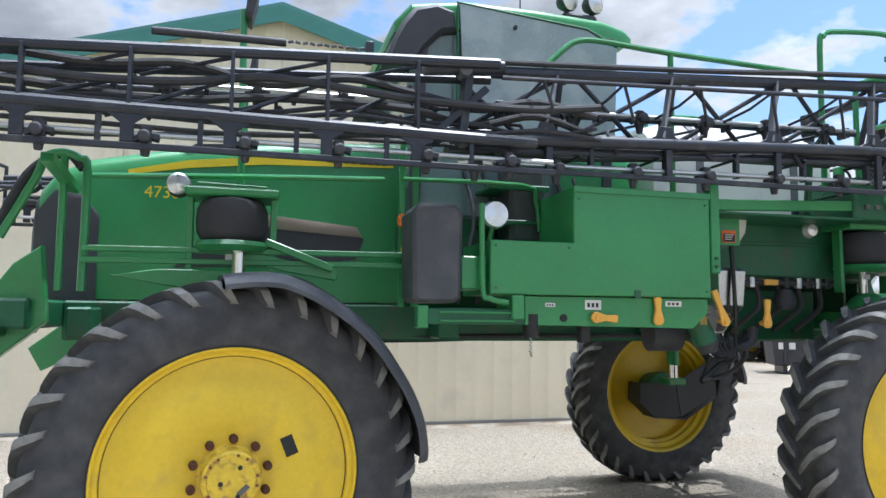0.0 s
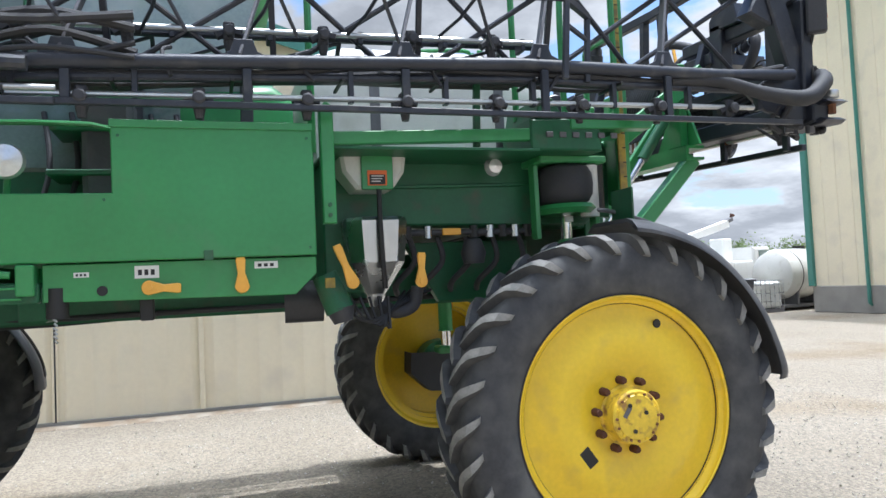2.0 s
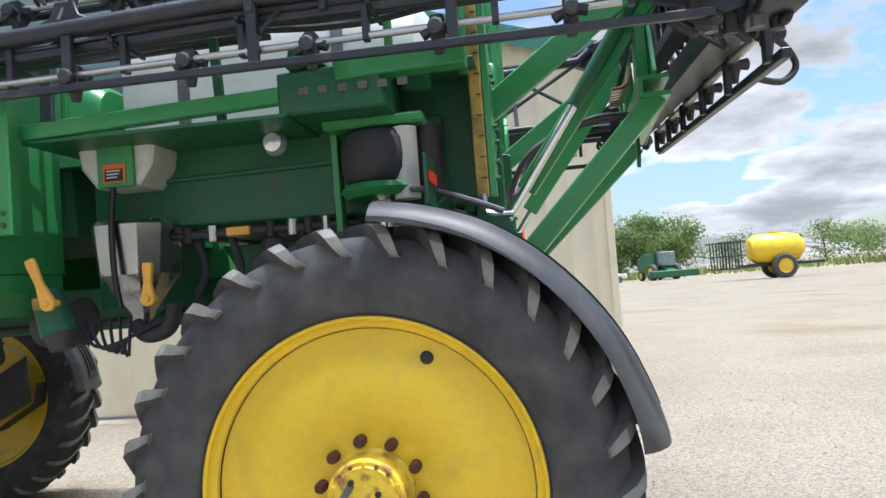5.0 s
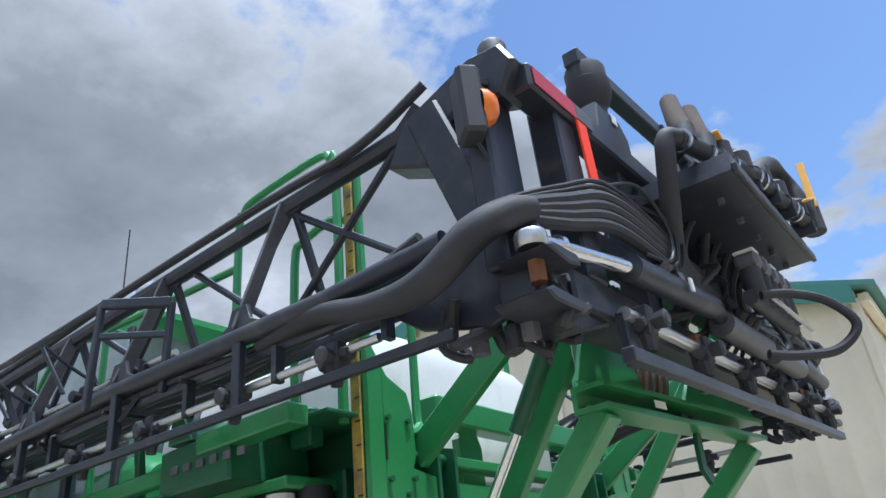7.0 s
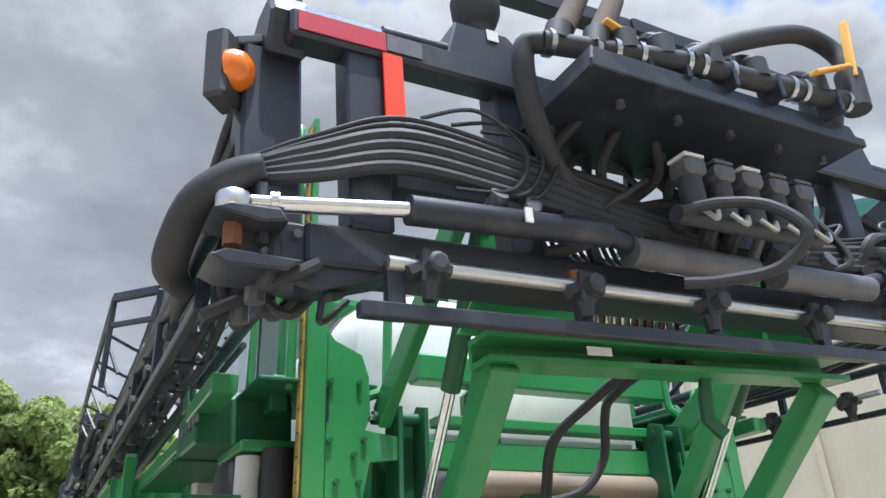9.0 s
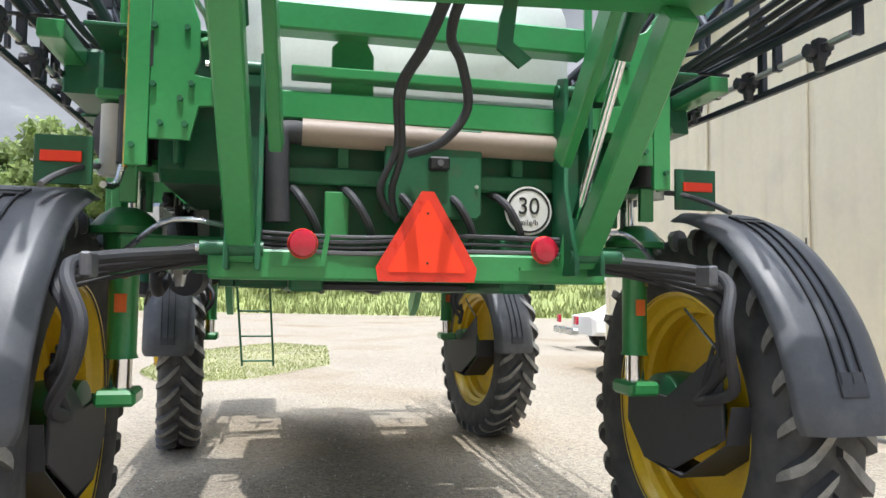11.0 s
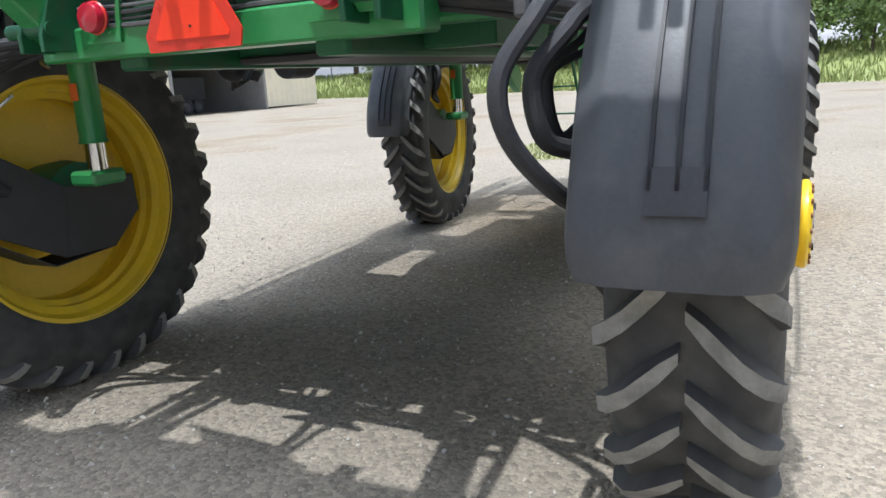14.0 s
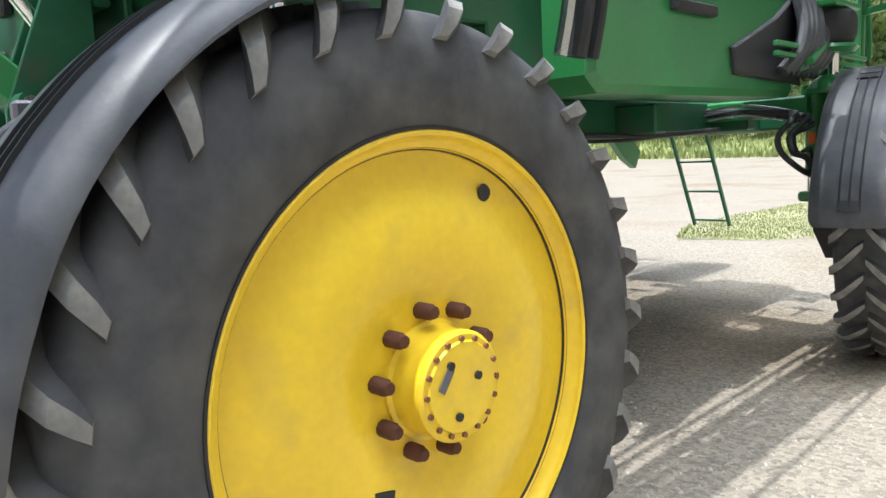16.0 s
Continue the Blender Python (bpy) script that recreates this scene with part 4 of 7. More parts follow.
# wheels
def build_wheel(sgn):
    """One wheel round the origin, its outer face towards -y; sgn sets the way its lugs run."""
    rim_prof = [(.594, .005), (.604, .0), (.606, -.010), (.600, -.014), (.592, -.008), (.590, .006), (.580, .020), (.566, .028), (.562, .036), (.560, .050), (.552, .052),
                (.530, .050), (.49, .042), (.45, .026), (.41, .008), (.37, .0), (.31, .002), (.26, .012), (.225, .026), (.20, .030), (.0, .030)]
    back = [(.0, .055), (.20, .055), (.26, .05), (.40, .045), (.50, .085), (.515, .11), (.50, .15), (.50, .22), (.53, .235), (.53, .28), (.565, .30), (.585, .345), (.612, .352), (.612, .362), (.598, .36)]
    wheel = part("wheel", B().lathe(rim_prof + back, n=96, closed=False), YELLOW, sprayer, "yellow steel wheel with a black lugged tyre", 30)
    tyre = [(.592, .012), (.602, -.004), (.63, -.020), (.68, -.030), (.74, -.034), (.80, -.026), (.84, -.012), (.868, .006), (.880, .030), (.884, .10), (.886, .18), (.884, .26), (.880, .33), (.868, .352), (.84, .37), (.80, .384), (.74, .392), (.68, .388), (.63, .376), (.606, .362), (.600, .35)]
    part("bead_gap", B().lathe([(.603, -.003), (.606, -.0135), (.613, -.0135), (.614, -.006)], n=96), INK, wheel)
    # black ring painted in as the shade line under the rim lip
    part("rim_groove", B().lathe([(.5585, .046), (.5595, .040), (.5635, .036), (.5645, .030)], n=96), INK, wheel)
    ty = part("tyre", B().lathe(tyre, n=120), TYRE, wheel, "worn black tractor tyre", 50)
    # a lug is a bar climbing from the sidewall over the shoulder to past the middle
    line = [(-.029, .812, -.074, -.92, .38, .012, .017), (-.025, .834, -.050, -.82, .56, .022, .022), (-.012, .858, -.022, -.62, .78, .036, .024), (.016, .876, .010, -.30, .95, .044, .025),
            (.050, .881, .044, -.08, 1.0, .045, .0255), (.090, .884, .088, 0, 1, .043, .026), (.130, .885, .130, 0, 1, .042, .024), (.172, .886, .172, 0, 1, .036, .014)]

    def lug_mesh(side):
        vs = []
        for y, r, th, ny, nr, h, hw in line:
            for k, wide in ((-.012, -hw - .012), (h, -hw), (h, hw), (-.012, hw + .012)):
                yy, rr, t = y + ny * k, r + nr * k, sgn * (th + wide / .9)
                vs.append((rr * math.cos(t), yy if side < 0 else .358 - yy, rr * math.sin(t)))
        fs, dusty = [], []
        for i in range(len(line) - 1):
            k = i * 4
            fs += [(k, k + 1, k + 5, k + 4), (k + 1, k + 2, k + 6, k + 5), (k + 2, k + 3, k + 7, k + 6)]
            dusty += [0, 1, 0]
        e = (len(line) - 1) * 4
        fs += [(0, 3, 2, 1), (e, e + 1, e + 2, e + 3)]
        dusty += [1, 0]
        if side * sgn < 0:
            fs = [q[::-1] for q in fs]
        one = B()
        one.add(vs, fs)
        me = one.mesh("tread_lug", (TYRE, LUG), 30)
        me.polygons.foreach_set("material_index", dusty)
        return me

    N = 30
    for side in (-1, 1):
        shared = lug_mesh(side)
        for i in range(N):
            o = new("tread_lug", shared)
            o.parent = wheel
            o.matrix_basis = Matrix.Rotation(-2 * math.pi * (i + (.5 if side > 0 else 0)) / N, 4, 'Y')
    part("hub", B().lathe([(.150, .035), (.150, .020), (.138, .015), (.134, -.015), (.130, -.050), (.135, -.065), (.135, -.078), (.126, -.086), (.112, -.086), (.108, -.092), (.03, -.094), (.0, -.094)], n=40), YELLOW_WORN if sgn > 0 else YELLOW, wheel, "round yellow hub with a bolted cover")
    for i in range(10):
        a = 2 * math.pi * (i + .76) / 10
        cx, cz = .178 * math.cos(a), .178 * math.sin(a)
        part("wheel_nut", B().tube([(cx, .04, cz), (cx, -.012, cz), (cx, -.020, cz), (cx, -.030, cz)], [.021, .021, .017, .015], 10), RUST, wheel)
    for i in range(16):
        a = 2 * math.pi * i / 16
        cx, cz = .117 * math.cos(a), .117 * math.sin(a)
        part("cover_bolt", B().tube([(cx, -.084, cz), (cx, -.094, cz)], .0075, 6), BRASS_RUST if sgn < 0 or i % 3 != 1 else YELLOW, wheel)
    for a, r in ((.4, .05), (2.2, .075), (4.4, .07)):
        part("drain_plug", B().tube([(r * math.cos(a), -.088, r * math.sin(a)), (r * math.cos(a), -.101, r * math.sin(a))], .011, 8), INK, wheel)
    m = Matrix.Translation((-.06, -.0965, .03)) @ Matrix.Rotation(radians(35), 4, 'Y')
    part("hub_tag", B().obox(m, (.012, .0015, .03), .001), GREY_STEEL, wheel)
    part("valve_hole", B().lathe([(.0, .030), (.020, .030), (.024, .036)], (.22, 0, .445), 16), INK, wheel)
    m = Matrix.Translation((-.235, .004, -.19) if sgn > 0 else (-.19, .004, -.27)) @ Matrix.Rotation(radians(-35 if sgn > 0 else 12), 4, 'Y')
    part("data_plate", B().obox(m, (.030, .004, .048), .001), INK, wheel, "small dark data plate")
    return wheel


wheel_left = build_wheel(1)
FIT = Matrix.Diagonal((1.015, .95, 1.015, 1))
wheel_left.matrix_basis = Matrix.Translation((0, .035, .912)) @ FIT
copy_thing(wheel_left, steer_matrix(KING) @ pose(-WB - .01, .13, .885, 0, 193, 0) @ FIT)
wheel_right = build_wheel(-1)
wheel_right.matrix_basis = Matrix.Translation((0, 2 * YC + .012, .908)) @ Matrix.Rotation(radians(180), 4, 'Z') @ Matrix.Rotation(radians(1), 4, 'Y') @ FIT
copy_thing(wheel_right, steer_matrix(2 * YC - KING) @ Matrix.Translation((-WB, 2 * YC + .06, .908)) @ Matrix.Rotation(radians(180), 4, 'Z') @ Matrix.Rotation(radians(75), 4, 'Y') @ FIT)


# fenders
def fender(flip, cx, arc, y0, y1, skirt):
    """A moulded mudguard: arc is a list of (degrees, radius) round the wheel's axle."""
    k = 6
    pts = []
    for i in range(len(arc) - 1):
        for j in range(k):
            u = j / k
            pts.append((arc[i][0] + (arc[i + 1][0] - arc[i][0]) * u, arc[i][1] + (arc[i + 1][1] - arc[i][1]) * (u * u * (3 - 2 * u) * .4 + u * .6)))
    pts.append(arc[-1])
    b = B(flip)
    secs = []
    n = len(pts)
    for i, (deg, r) in enumerate(pts):
        a = radians(deg)
        d = Vector((math.cos(a), 0, math.sin(a)))
        sk = skirt[0] + (skirt[1] - skirt[0]) * (i / (n - 1)) ** 1.6
        ends = (1.0, .94, .72)[max(0, i - n + 3)]
        w0, w1 = y0 + (1 - ends) * .08, y1 - (1 - ends) * .08
        prof = [(w0, -sk), (w0, -.075), (w0 + .012, -.045), (w0 + .05, -.014), (w0 + .105, .004), (w1 - .075, .004), (w1 - .060, 0), (w1 - .008, -.034), (w1, -.044), (w1, -sk * .8),
                (w1 - .014, -sk * .8), (w1 - .018, -.048), (w1 - .07, -.018), (w0 + .09, -.018), (w0 + .018, -.066), (w0 + .014, -sk)]
        secs.append([Vector((cx, y, .905)) + d * (r + o) for y, o in prof])
    loft(b, [[tuple(p) for p in s] for s in secs])
    f = part("fender", b, FENDER, sprayer, "black moulded plastic fender over the wheel", 40)
    yc = (y0 + y1) / 2

    def strip(i0, i1, ya, yb, rise=.004):
        s = B(flip)
        rows = []
        for deg, r in pts[i0:i1]:
            a = radians(deg)
            d = Vector((math.cos(a), 0, math.sin(a)))
            rows.append([tuple(Vector((cx, y, .905)) + d * (r + o)) for y, o in ((ya, .003), (ya, .008 + rise), (yb, .008 + rise), (yb, .003))])
        loft(s, rows)
        return s

    i0, i1 = int(n * .30), int(n * .89)
    for off in (-.065, -.012, .042):
        part("fender_rib", strip(i0, i1, yc + off, yc + off + .009, .006), INK, f)
    part("fender_badge", strip(int(n * .30) - 2, int(n * .30) + 2, yc - .07, yc + .06, .007), INK, f)
    part("badge_plate", strip(int(n * .30) - 1, int(n * .30) + 1, yc - .06, yc + .05, .012), FENDER, f)
    part("reflector_recess", strip(i1 - 2, i1 + 1, yc - .065, yc + .055, .006), BLACK_FLAT, f)
    return f


REAR_ARC = [(86, 1.02), (74, 1.02), (62, 1.025), (42, 1.02), (20, 1.025), (4, 1.05)]
FRONT_ARC = [(95, .955), (78, .985), (58, .965), (33, .958), (12, .985), (1, .985)]
for flip in (False, True):
    fender(flip, 0.0, REAR_ARC if flip else REAR_ARC[:-1] + [(7, 1.035)], -.055 if flip else -.045, .395 if flip else .47, (.055, .10))
    B.place = steered(flip)
    fender(flip, -WB, FRONT_ARC, -.03, .40, (.05, .08))
    B.place = None


# suspension legs, airbags and axle arms, one set at each corner
def leg(flip, x0, front):
    B.place = None if front else (lambda x, y, z: (x * .9, y + .10, z))
    b = B(flip)
    for dx in (-.215, .215):
        b.beam((x0 + dx, .50, 1.86), (x0 + dx * 1.02, .50, 2.33), .035, .07, (0, 1, 0))
    b.box((x0 - .24, .36, 2.29), (x0 + .24, .68, 2.335), .012)
    cage = part("airbag_frame", b, GREEN, sprayer, "green steel frame round the air spring")
    part("air_spring", B(flip).lathe([(.0, 2.05), (.13, 2.05), (.165, 2.07), (.185, 2.11), (.19, 2.17), (.185, 2.23), (.165, 2.27), (.13, 2.288), (.0, 2.288)], (x0, .50, 0), 32, 2), RUBBER, cage, "black rubber air spring")
    part("lower_plate", B(flip).lathe([(.0, 2.0), (.17, 2.0), (.20, 2.03), (.18, 2.055), (.0, 2.055)], (x0, .50, 0), 28, 2), GREEN, cage)
    part("strut_rod", B(flip).lathe([(.0, 1.74), (.036, 1.74), (.036, 2.0), (.0, 2.0)], (x0 + (.04 if front else 0), .44 if front else .50, 0), 20, 2), CHROME, cage, "bright strut rod")
    part("strut_base", B(flip).lathe([(.0, 1.86), (.06, 1.855), (.11, 1.82), (.15, 1.77), (.15, 1.74), (.0, 1.74)], (x0 + (.04 if front else 0), .46, 0), 24, 2), GREEN, cage)
    part("strut_label", B(flip).box((x0 - .03, .455, 1.955), (x0 + .03, .464, 1.99), .002), LABEL_WHITE, cage)
    B.place = None
    part("leg_housing", B(flip).lathe([(.0, 1.80), (.085, 1.80), (.095, 1.75), (.085, 1.66), (.062, 1.60), (.062, 1.22), (.07, 1.20), (.0, 1.20)], (x0, .56, 0), 22, 2), GREEN, cage)
    part("leg_rod", B(flip).lathe([(.0, 1.06), (.048, 1.06), (.048, 1.21), (.0, 1.21)], (x0, .56, 0), 20, 2), CHROME, cage, "bright chrome kingpin")
    part("leg_foot", B(flip).box((x0 - .10, .47, 1.00), (x0 + .10, .64, 1.07), .03), GREEN, cage)
    if front:
        B.place = steered(flip)
    part("axle_hub", B(flip).lathe([(.0, .425), (.12, .425), (.20, .41), (.21, .30), (.19, .24 if front else .16), (.0, .24 if front else .16)], (x0, 0, .905), 32), GREEN_DARK, cage, "dark green wheel motor and gearbox")
    # folded shield round the wheel motor
    outer = [(x0 + .56, 1.27), (x0 + .10, 1.0), (x0 - .30, 1.01), (x0 - .31, .82), (x0 - .13, .655), (x0 + .22, .63), (x0 + .60, .86), (x0 + .64, 1.03)]
    part("motor_shield", B(flip).prism([(x0 + .56, 1.27), (x0 + .10, 1.0), (x0 + .16, .66), (x0 + .58, .88)], 1, .43, .445, .003), BLACK_FLAT, cage, "black folded steel shield")
    part("motor_shield", B(flip).prism([(x0 + .10, 1.0), (x0 - .30, 1.01), (x0 - .31, .82), (x0 - .13, .655), (x0 + .16, .66)], 1, .425, .44, .003), BLACK_FLAT, cage)
    rim_of = B(flip)
    for p, q in zip(outer[2:-1], outer[3:]):
        rim_of.add([(p[0], y, p[1]) for y in (.44, .20)] + [(q[0], y, q[1]) for y in (.20, .44)] + [(p[0] * .985 + .015 * x0, y, p[1] * .985 + .014) for y in (.44, .20)] + [(q[0] * .985 + .015 * x0, y, q[1] * .985 + .014) for y in (.20, .44)],
                   [(0, 1, 2, 3), (7, 6, 5, 4), (0, 3, 7, 4), (1, 5, 6, 2), (0, 4, 5, 1), (3, 2, 6, 7)])
    part("shield_rim", rim_of, BLACK_FLAT, cage)
    part("shield_strap", B(flip).beam((x0 + .55, .45, 1.27), (x0 + .29, .45, 1.44), .012, .014), GALV, cage)
    B.place = None
    b = B(flip).beam((x0 + .10, .56, 1.66), (x0 + .10, 1.30, 1.66), .16, .14, c=.015)
    part("axle_arm", b, GREEN, sprayer, "green steel axle arm")
    part("warning_label", B(flip).box((x0 + .062, .535, 1.40), (x0 + .066, .585, 1.48), .001), HAZARD, cage)
    for i, (r, o) in enumerate(((.025, 0), (.025, .09), (.011, .15), (.010, .18))):
        w = -.055 * i if i < 2 else -.07
        pts = [(.24, 1.30, 1.70 - .02 * i), (.36, .95, 1.66 - .015 * i), (.58 - o, .56 + w, 1.61 - .03 * i), (.74 - o, .52 + w, 1.55 - .03 * i), (.83 - o, .59 + w, 1.40), (.82 - o, .57 + w, 1.25), (.70 - o, .48 + w * .5, 1.10 + o), (.40, .45, 1.02)]
        if front:
            pts = [(p * .55 + .04, q + .03, 1.62 + (z - 1.62) * .72) for p, q, z in pts]
        h = B(flip).tube([(x0 + p, q, z) for p, q, z in pts], r * (.8 if front else 1), 10, 7)
        part("hose", h, RUBBER, sprayer)
    part("hose_clamp", B(flip).box((x0 + (.34 if front else .60), .55, 1.54), (x0 + (.42 if front else .72), .59, 1.63), .008), GREY_STEEL, sprayer)
    for i in range(3):
        z = 1.60 + .035 * i
        part("hydraulic_line", B(flip).tube([(x0 + .25, 1.25, z), (x0 + .30, .95, z + .02), (x0 + .30, .70, z - .02), (x0 + .20, .60, z - .05)], .008, 8, 5), GALV if i != 1 else RUBBER, sprayer)
    if not front:
        h = B(flip).tube([(x0 + .30, 1.05, 1.76), (x0 + .36, .80, 1.78), (x0 + .30, .62, 1.66)], .012, 8, 6)
        part("hydraulic_line", h, GALV, sprayer)


for flip in (False, True):
    leg(flip, 0.0, False)
    leg(flip, -WB, True)
    b = B(flip).prism([(-WB - .02, 2.03), (-WB + .33, 1.96), (-WB + .58, 1.92), (-WB + .56, 1.86), (-WB + .3, 1.90), (-WB - .02, 1.97)], 1, .46, .50, .004)
    part("fender_bracket", b, GREEN, sprayer)
    b = B(flip).tube([(.10, .50, 2.02), (.22, .44, 2.0), (.38, .38, 1.94), (.52, .36, 1.88)], .013, 8, 4)
    part("fender_bracket", b, GREY_STEEL, sprayer)
    # dark block stands in for the shaded recess above the air spring
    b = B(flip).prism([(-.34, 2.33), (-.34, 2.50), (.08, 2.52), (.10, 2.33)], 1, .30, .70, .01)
    part("suspension_box", b, GREEN_DARK, sprayer, "dark green block for the shaded recess above the rear air spring")
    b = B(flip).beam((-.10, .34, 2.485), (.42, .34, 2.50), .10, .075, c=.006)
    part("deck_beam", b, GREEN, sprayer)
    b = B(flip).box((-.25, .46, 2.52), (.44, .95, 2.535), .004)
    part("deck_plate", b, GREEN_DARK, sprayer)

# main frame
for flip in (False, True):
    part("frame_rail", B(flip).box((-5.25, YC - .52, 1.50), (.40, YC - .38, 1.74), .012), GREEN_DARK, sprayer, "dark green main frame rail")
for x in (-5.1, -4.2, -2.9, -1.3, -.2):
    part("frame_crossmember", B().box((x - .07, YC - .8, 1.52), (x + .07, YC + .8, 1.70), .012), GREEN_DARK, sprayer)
part("belly_guard", B().box((-4.9, YC - .36, 1.51), (-.1, YC + .36, 1.54), .01), BLACK_FLAT, sprayer)
part("engine_block", B().box((-4.9, YC - .45, 1.55), (-3.3, YC + .45, 2.2), .05), BLACK_FLAT, sprayer)

# hood
B.place = lambda x, y, z: (-4.21 + (x + 4.21) * 1.04, YC + (y - YC) * .72, 1.68 + (z - 1.68) * 1.035)
hood = part("hood", loft(B(), [rounded(x, YC, hw, z0, z1, r) for x, hw, z0, z1, r in (
    (-5.44, .40, 1.95, 2.26, .08), (-5.40, .52, 1.80, 2.42, .11), (-5.30, .60, 1.76, 2.53, .13), (-5.12, .635, 1.75, 2.61, .13), (-4.5, .64, 1.75, 2.735, .13), (-3.8, .64, 1.75, 2.80, .13), (-3.2, .64, 1.75, 2.845, .13))]), GREEN, sprayer, "glossy green rounded engine hood", 40)
part("grille", loft(B(), [rounded(x, YC, hw, z0, z1, r) for x, hw, z0, z1, r in (
    (-5.46, .36, 1.88, 2.22, .08), (-5.425, .50, 1.76, 2.36, .10), (-5.30, .606, 1.74, 2.44, .06), (-5.14, .642, 1.74, 2.40, .06), (-5.05, .646, 1.74, 2.28, .06), (-5.14, .64, 1.74, 1.80, .02))]), BLACK_FLAT, hood, "black mesh grille")
for flip in (False, True):
    y = YC - .652
    b = B(flip).prism([(-4.90, 2.515), (-4.55, 2.575), (-4.1, 2.625), (-3.26, 2.655), (-3.26, 2.705), (-4.1, 2.675), (-4.55, 2.625), (-4.90, 2.545)], 1, y, y + .014)
    part("hood_stripe", b, YELLOW_TAPE, hood, "yellow hood stripe")
    for x0, w in ((-3.70, .05), (-3.635, .035), (-3.59, .035), (-3.545, .035), (-3.49, .05), (-3.43, .035), (-3.385, .035), (-3.34, .035)):
        part("wordmark_bar", B(flip).box((x0, y - .003, 2.665), (x0 + w, y + .001, 2.69), .0005), INK, hood)
    b = B(flip).prism([(-4.62, 1.95), (-4.45, 2.12), (-4.10, 2.30), (-3.50, 2.24), (-3.45, 2.16), (-3.50, 2.03), (-3.9, 1.98)], 1, y + .004, y + .02)
    part("side_vent", b, BLACK_FLAT, hood, "dark side vent opening")
    b = B(flip).prism([(-4.12, 2.305), (-3.50, 2.245), (-3.46, 2.175), (-4.05, 2.215)], 1, y - .004, y + .01, .002)
    part("vent_screen", b, TAN, hood, "pale screened vent insert")
    part("hood_vent", B(flip).prism([(-4.58, 2.69), (-4.52, 2.735), (-4.15, 2.76), (-4.2, 2.70)], 1, y + .03, y + .10), BLACK_FLAT, hood)
B.place = None
for flip in (False, True):
    b = B(flip).tube([(-5.0, .66, 2.41), (-4.2, .66, 2.45), (-3.4, .66, 2.48)], .016, 8, 3)
    part("grab_rail", b, GREEN, sprayer)
text_part("model_number", "4730", .108, pose(-4.72, YC - .474, 2.435, 90, 0, 0) @ Matrix.Shear('XZ', 4, (0.0, 0.0)), YELLOW_TAPE, hood)

# front frame, folding ladder, headlamps and front posts
for flip in (False, True):
    b = B(flip).prism([(-5.35, 1.92), (-5.22, 2.02), (-5.18, 1.62), (-5.55, 1.30), (-5.75, 1.20), (-5.85, 1.38), (-5.55, 1.62)], 1, .62, .70, .006)
    part("front_bracket", b, GREEN, sprayer, "green sloping front bracket")
    b = B(flip).tube([(-5.0, .52, 1.78), (-5.0, .52, 2.40), (-5.04, .52, 2.47), (-5.12, .52, 2.50), (-5.2, .52, 2.47), (-5.24, .52, 2.36), (-5.40, .55, 2.05)], .022, 8, 4)
    b.tube([(-5.11, .52, 2.49), (-5.11, .52, 1.78)], .020, 8)
    part("front_post", b, GREEN, sprayer)
    b = B(flip).tube([(-5.45, .60, 2.05), (-5.30, .58, 2.38), (-5.12, .55, 2.50), (-5.02, .52, 2.42)], .025, 8, 5)
    part("post_hose", b, RUBBER, sprayer)
    l = part("headlamp", B(flip).lathe([(.0, .52), (.035, .53), (.065, .60), (.065, .63), (.0, .63)], (-4.55, 0, 2.37), 20), BLACK_FLAT, sprayer, "round work lamp with a pale lens")
    part("lens", B(flip).lathe([(.06, .535), (.04, .518), (.0, .512)], (-4.55, 0, 2.37), 20), SILVER_LENS, l)
    l = part("headlamp", B(flip).lathe([(.0, .66), (.035, .67), (.055, .74), (.0, .75)], (-5.32, 0, 2.36), 18), BLACK_FLAT, sprayer)
    part("lens", B(flip).lathe([(.052, .675), (.03, .658), (.0, .655)], (-5.32, 0, 2.36), 18), SILVER_LENS, l)
    for z in (2.00, 1.94):
        part("side_rail", B(flip).beam((-5.0, .47, z), (-3.32, .47, z + .012), .035, .03), GREEN, sprayer)
    part("side_rail", B(flip).beam((-4.45, .47, 2.36), (-4.08, .47, 2.35), .03, .03), GREEN, sprayer)
    part("side_brace", B(flip).beam((-4.08, .45, 2.06), (-3.72, .42, 1.92), .05, .04), GREEN, sprayer)
    part("fender_stay", B(flip).prism([(-4.85, 1.86), (-4.62, 1.90), (-4.22, 1.90), (-4.22, 1.84), (-4.5, 1.80)], 1, .42, .52, .006), GREEN, sprayer)
part("front_beam", B().box((-5.45, .55, 1.58), (-5.25, 2 * YC - .55, 1.74), .015), GREEN_DARK, sprayer)
part("front_platform", B().box((-6.52, .50, 1.545), (-5.36, 1.20, 1.60), .01), GREEN_DARK, sprayer, "dark green front walkway plate")
ladder = part("ladder", B().box((-6.56, .66, 1.53), (-6.46, 1.12, 1.585), .006), GREEN_DARK, sprayer, "dark green folding access ladder slanting down at the front")
for y in (.685, 1.105):
    part("ladder_rail", B().beam((-6.50, y, 1.60), (-6.95, y + .075, .47), .028, .05, (1, 0, 0)), GREEN_DARK, ladder)
for i in range(4):
    u = .03 + .305 * i
    part("ladder_rung", B().beam((-6.50 - .45 * u, .685 + .075 * u, 1.60 - 1.13 * u), (-6.50 - .45 * u, 1.105 + .075 * u, 1.60 - 1.13 * u), .05, .022), GREEN_DARK, ladder)
for y in (.60, 1.07):
    part("ladder_handrail", B().tube([(-6.45, y, 1.6), (-6.47, y, 2.1), (-6.37, y, 2.35), (-5.9, y, 2.3), (-5.85, y, 1.6)], .016, 8, 5), GREEN, ladder)

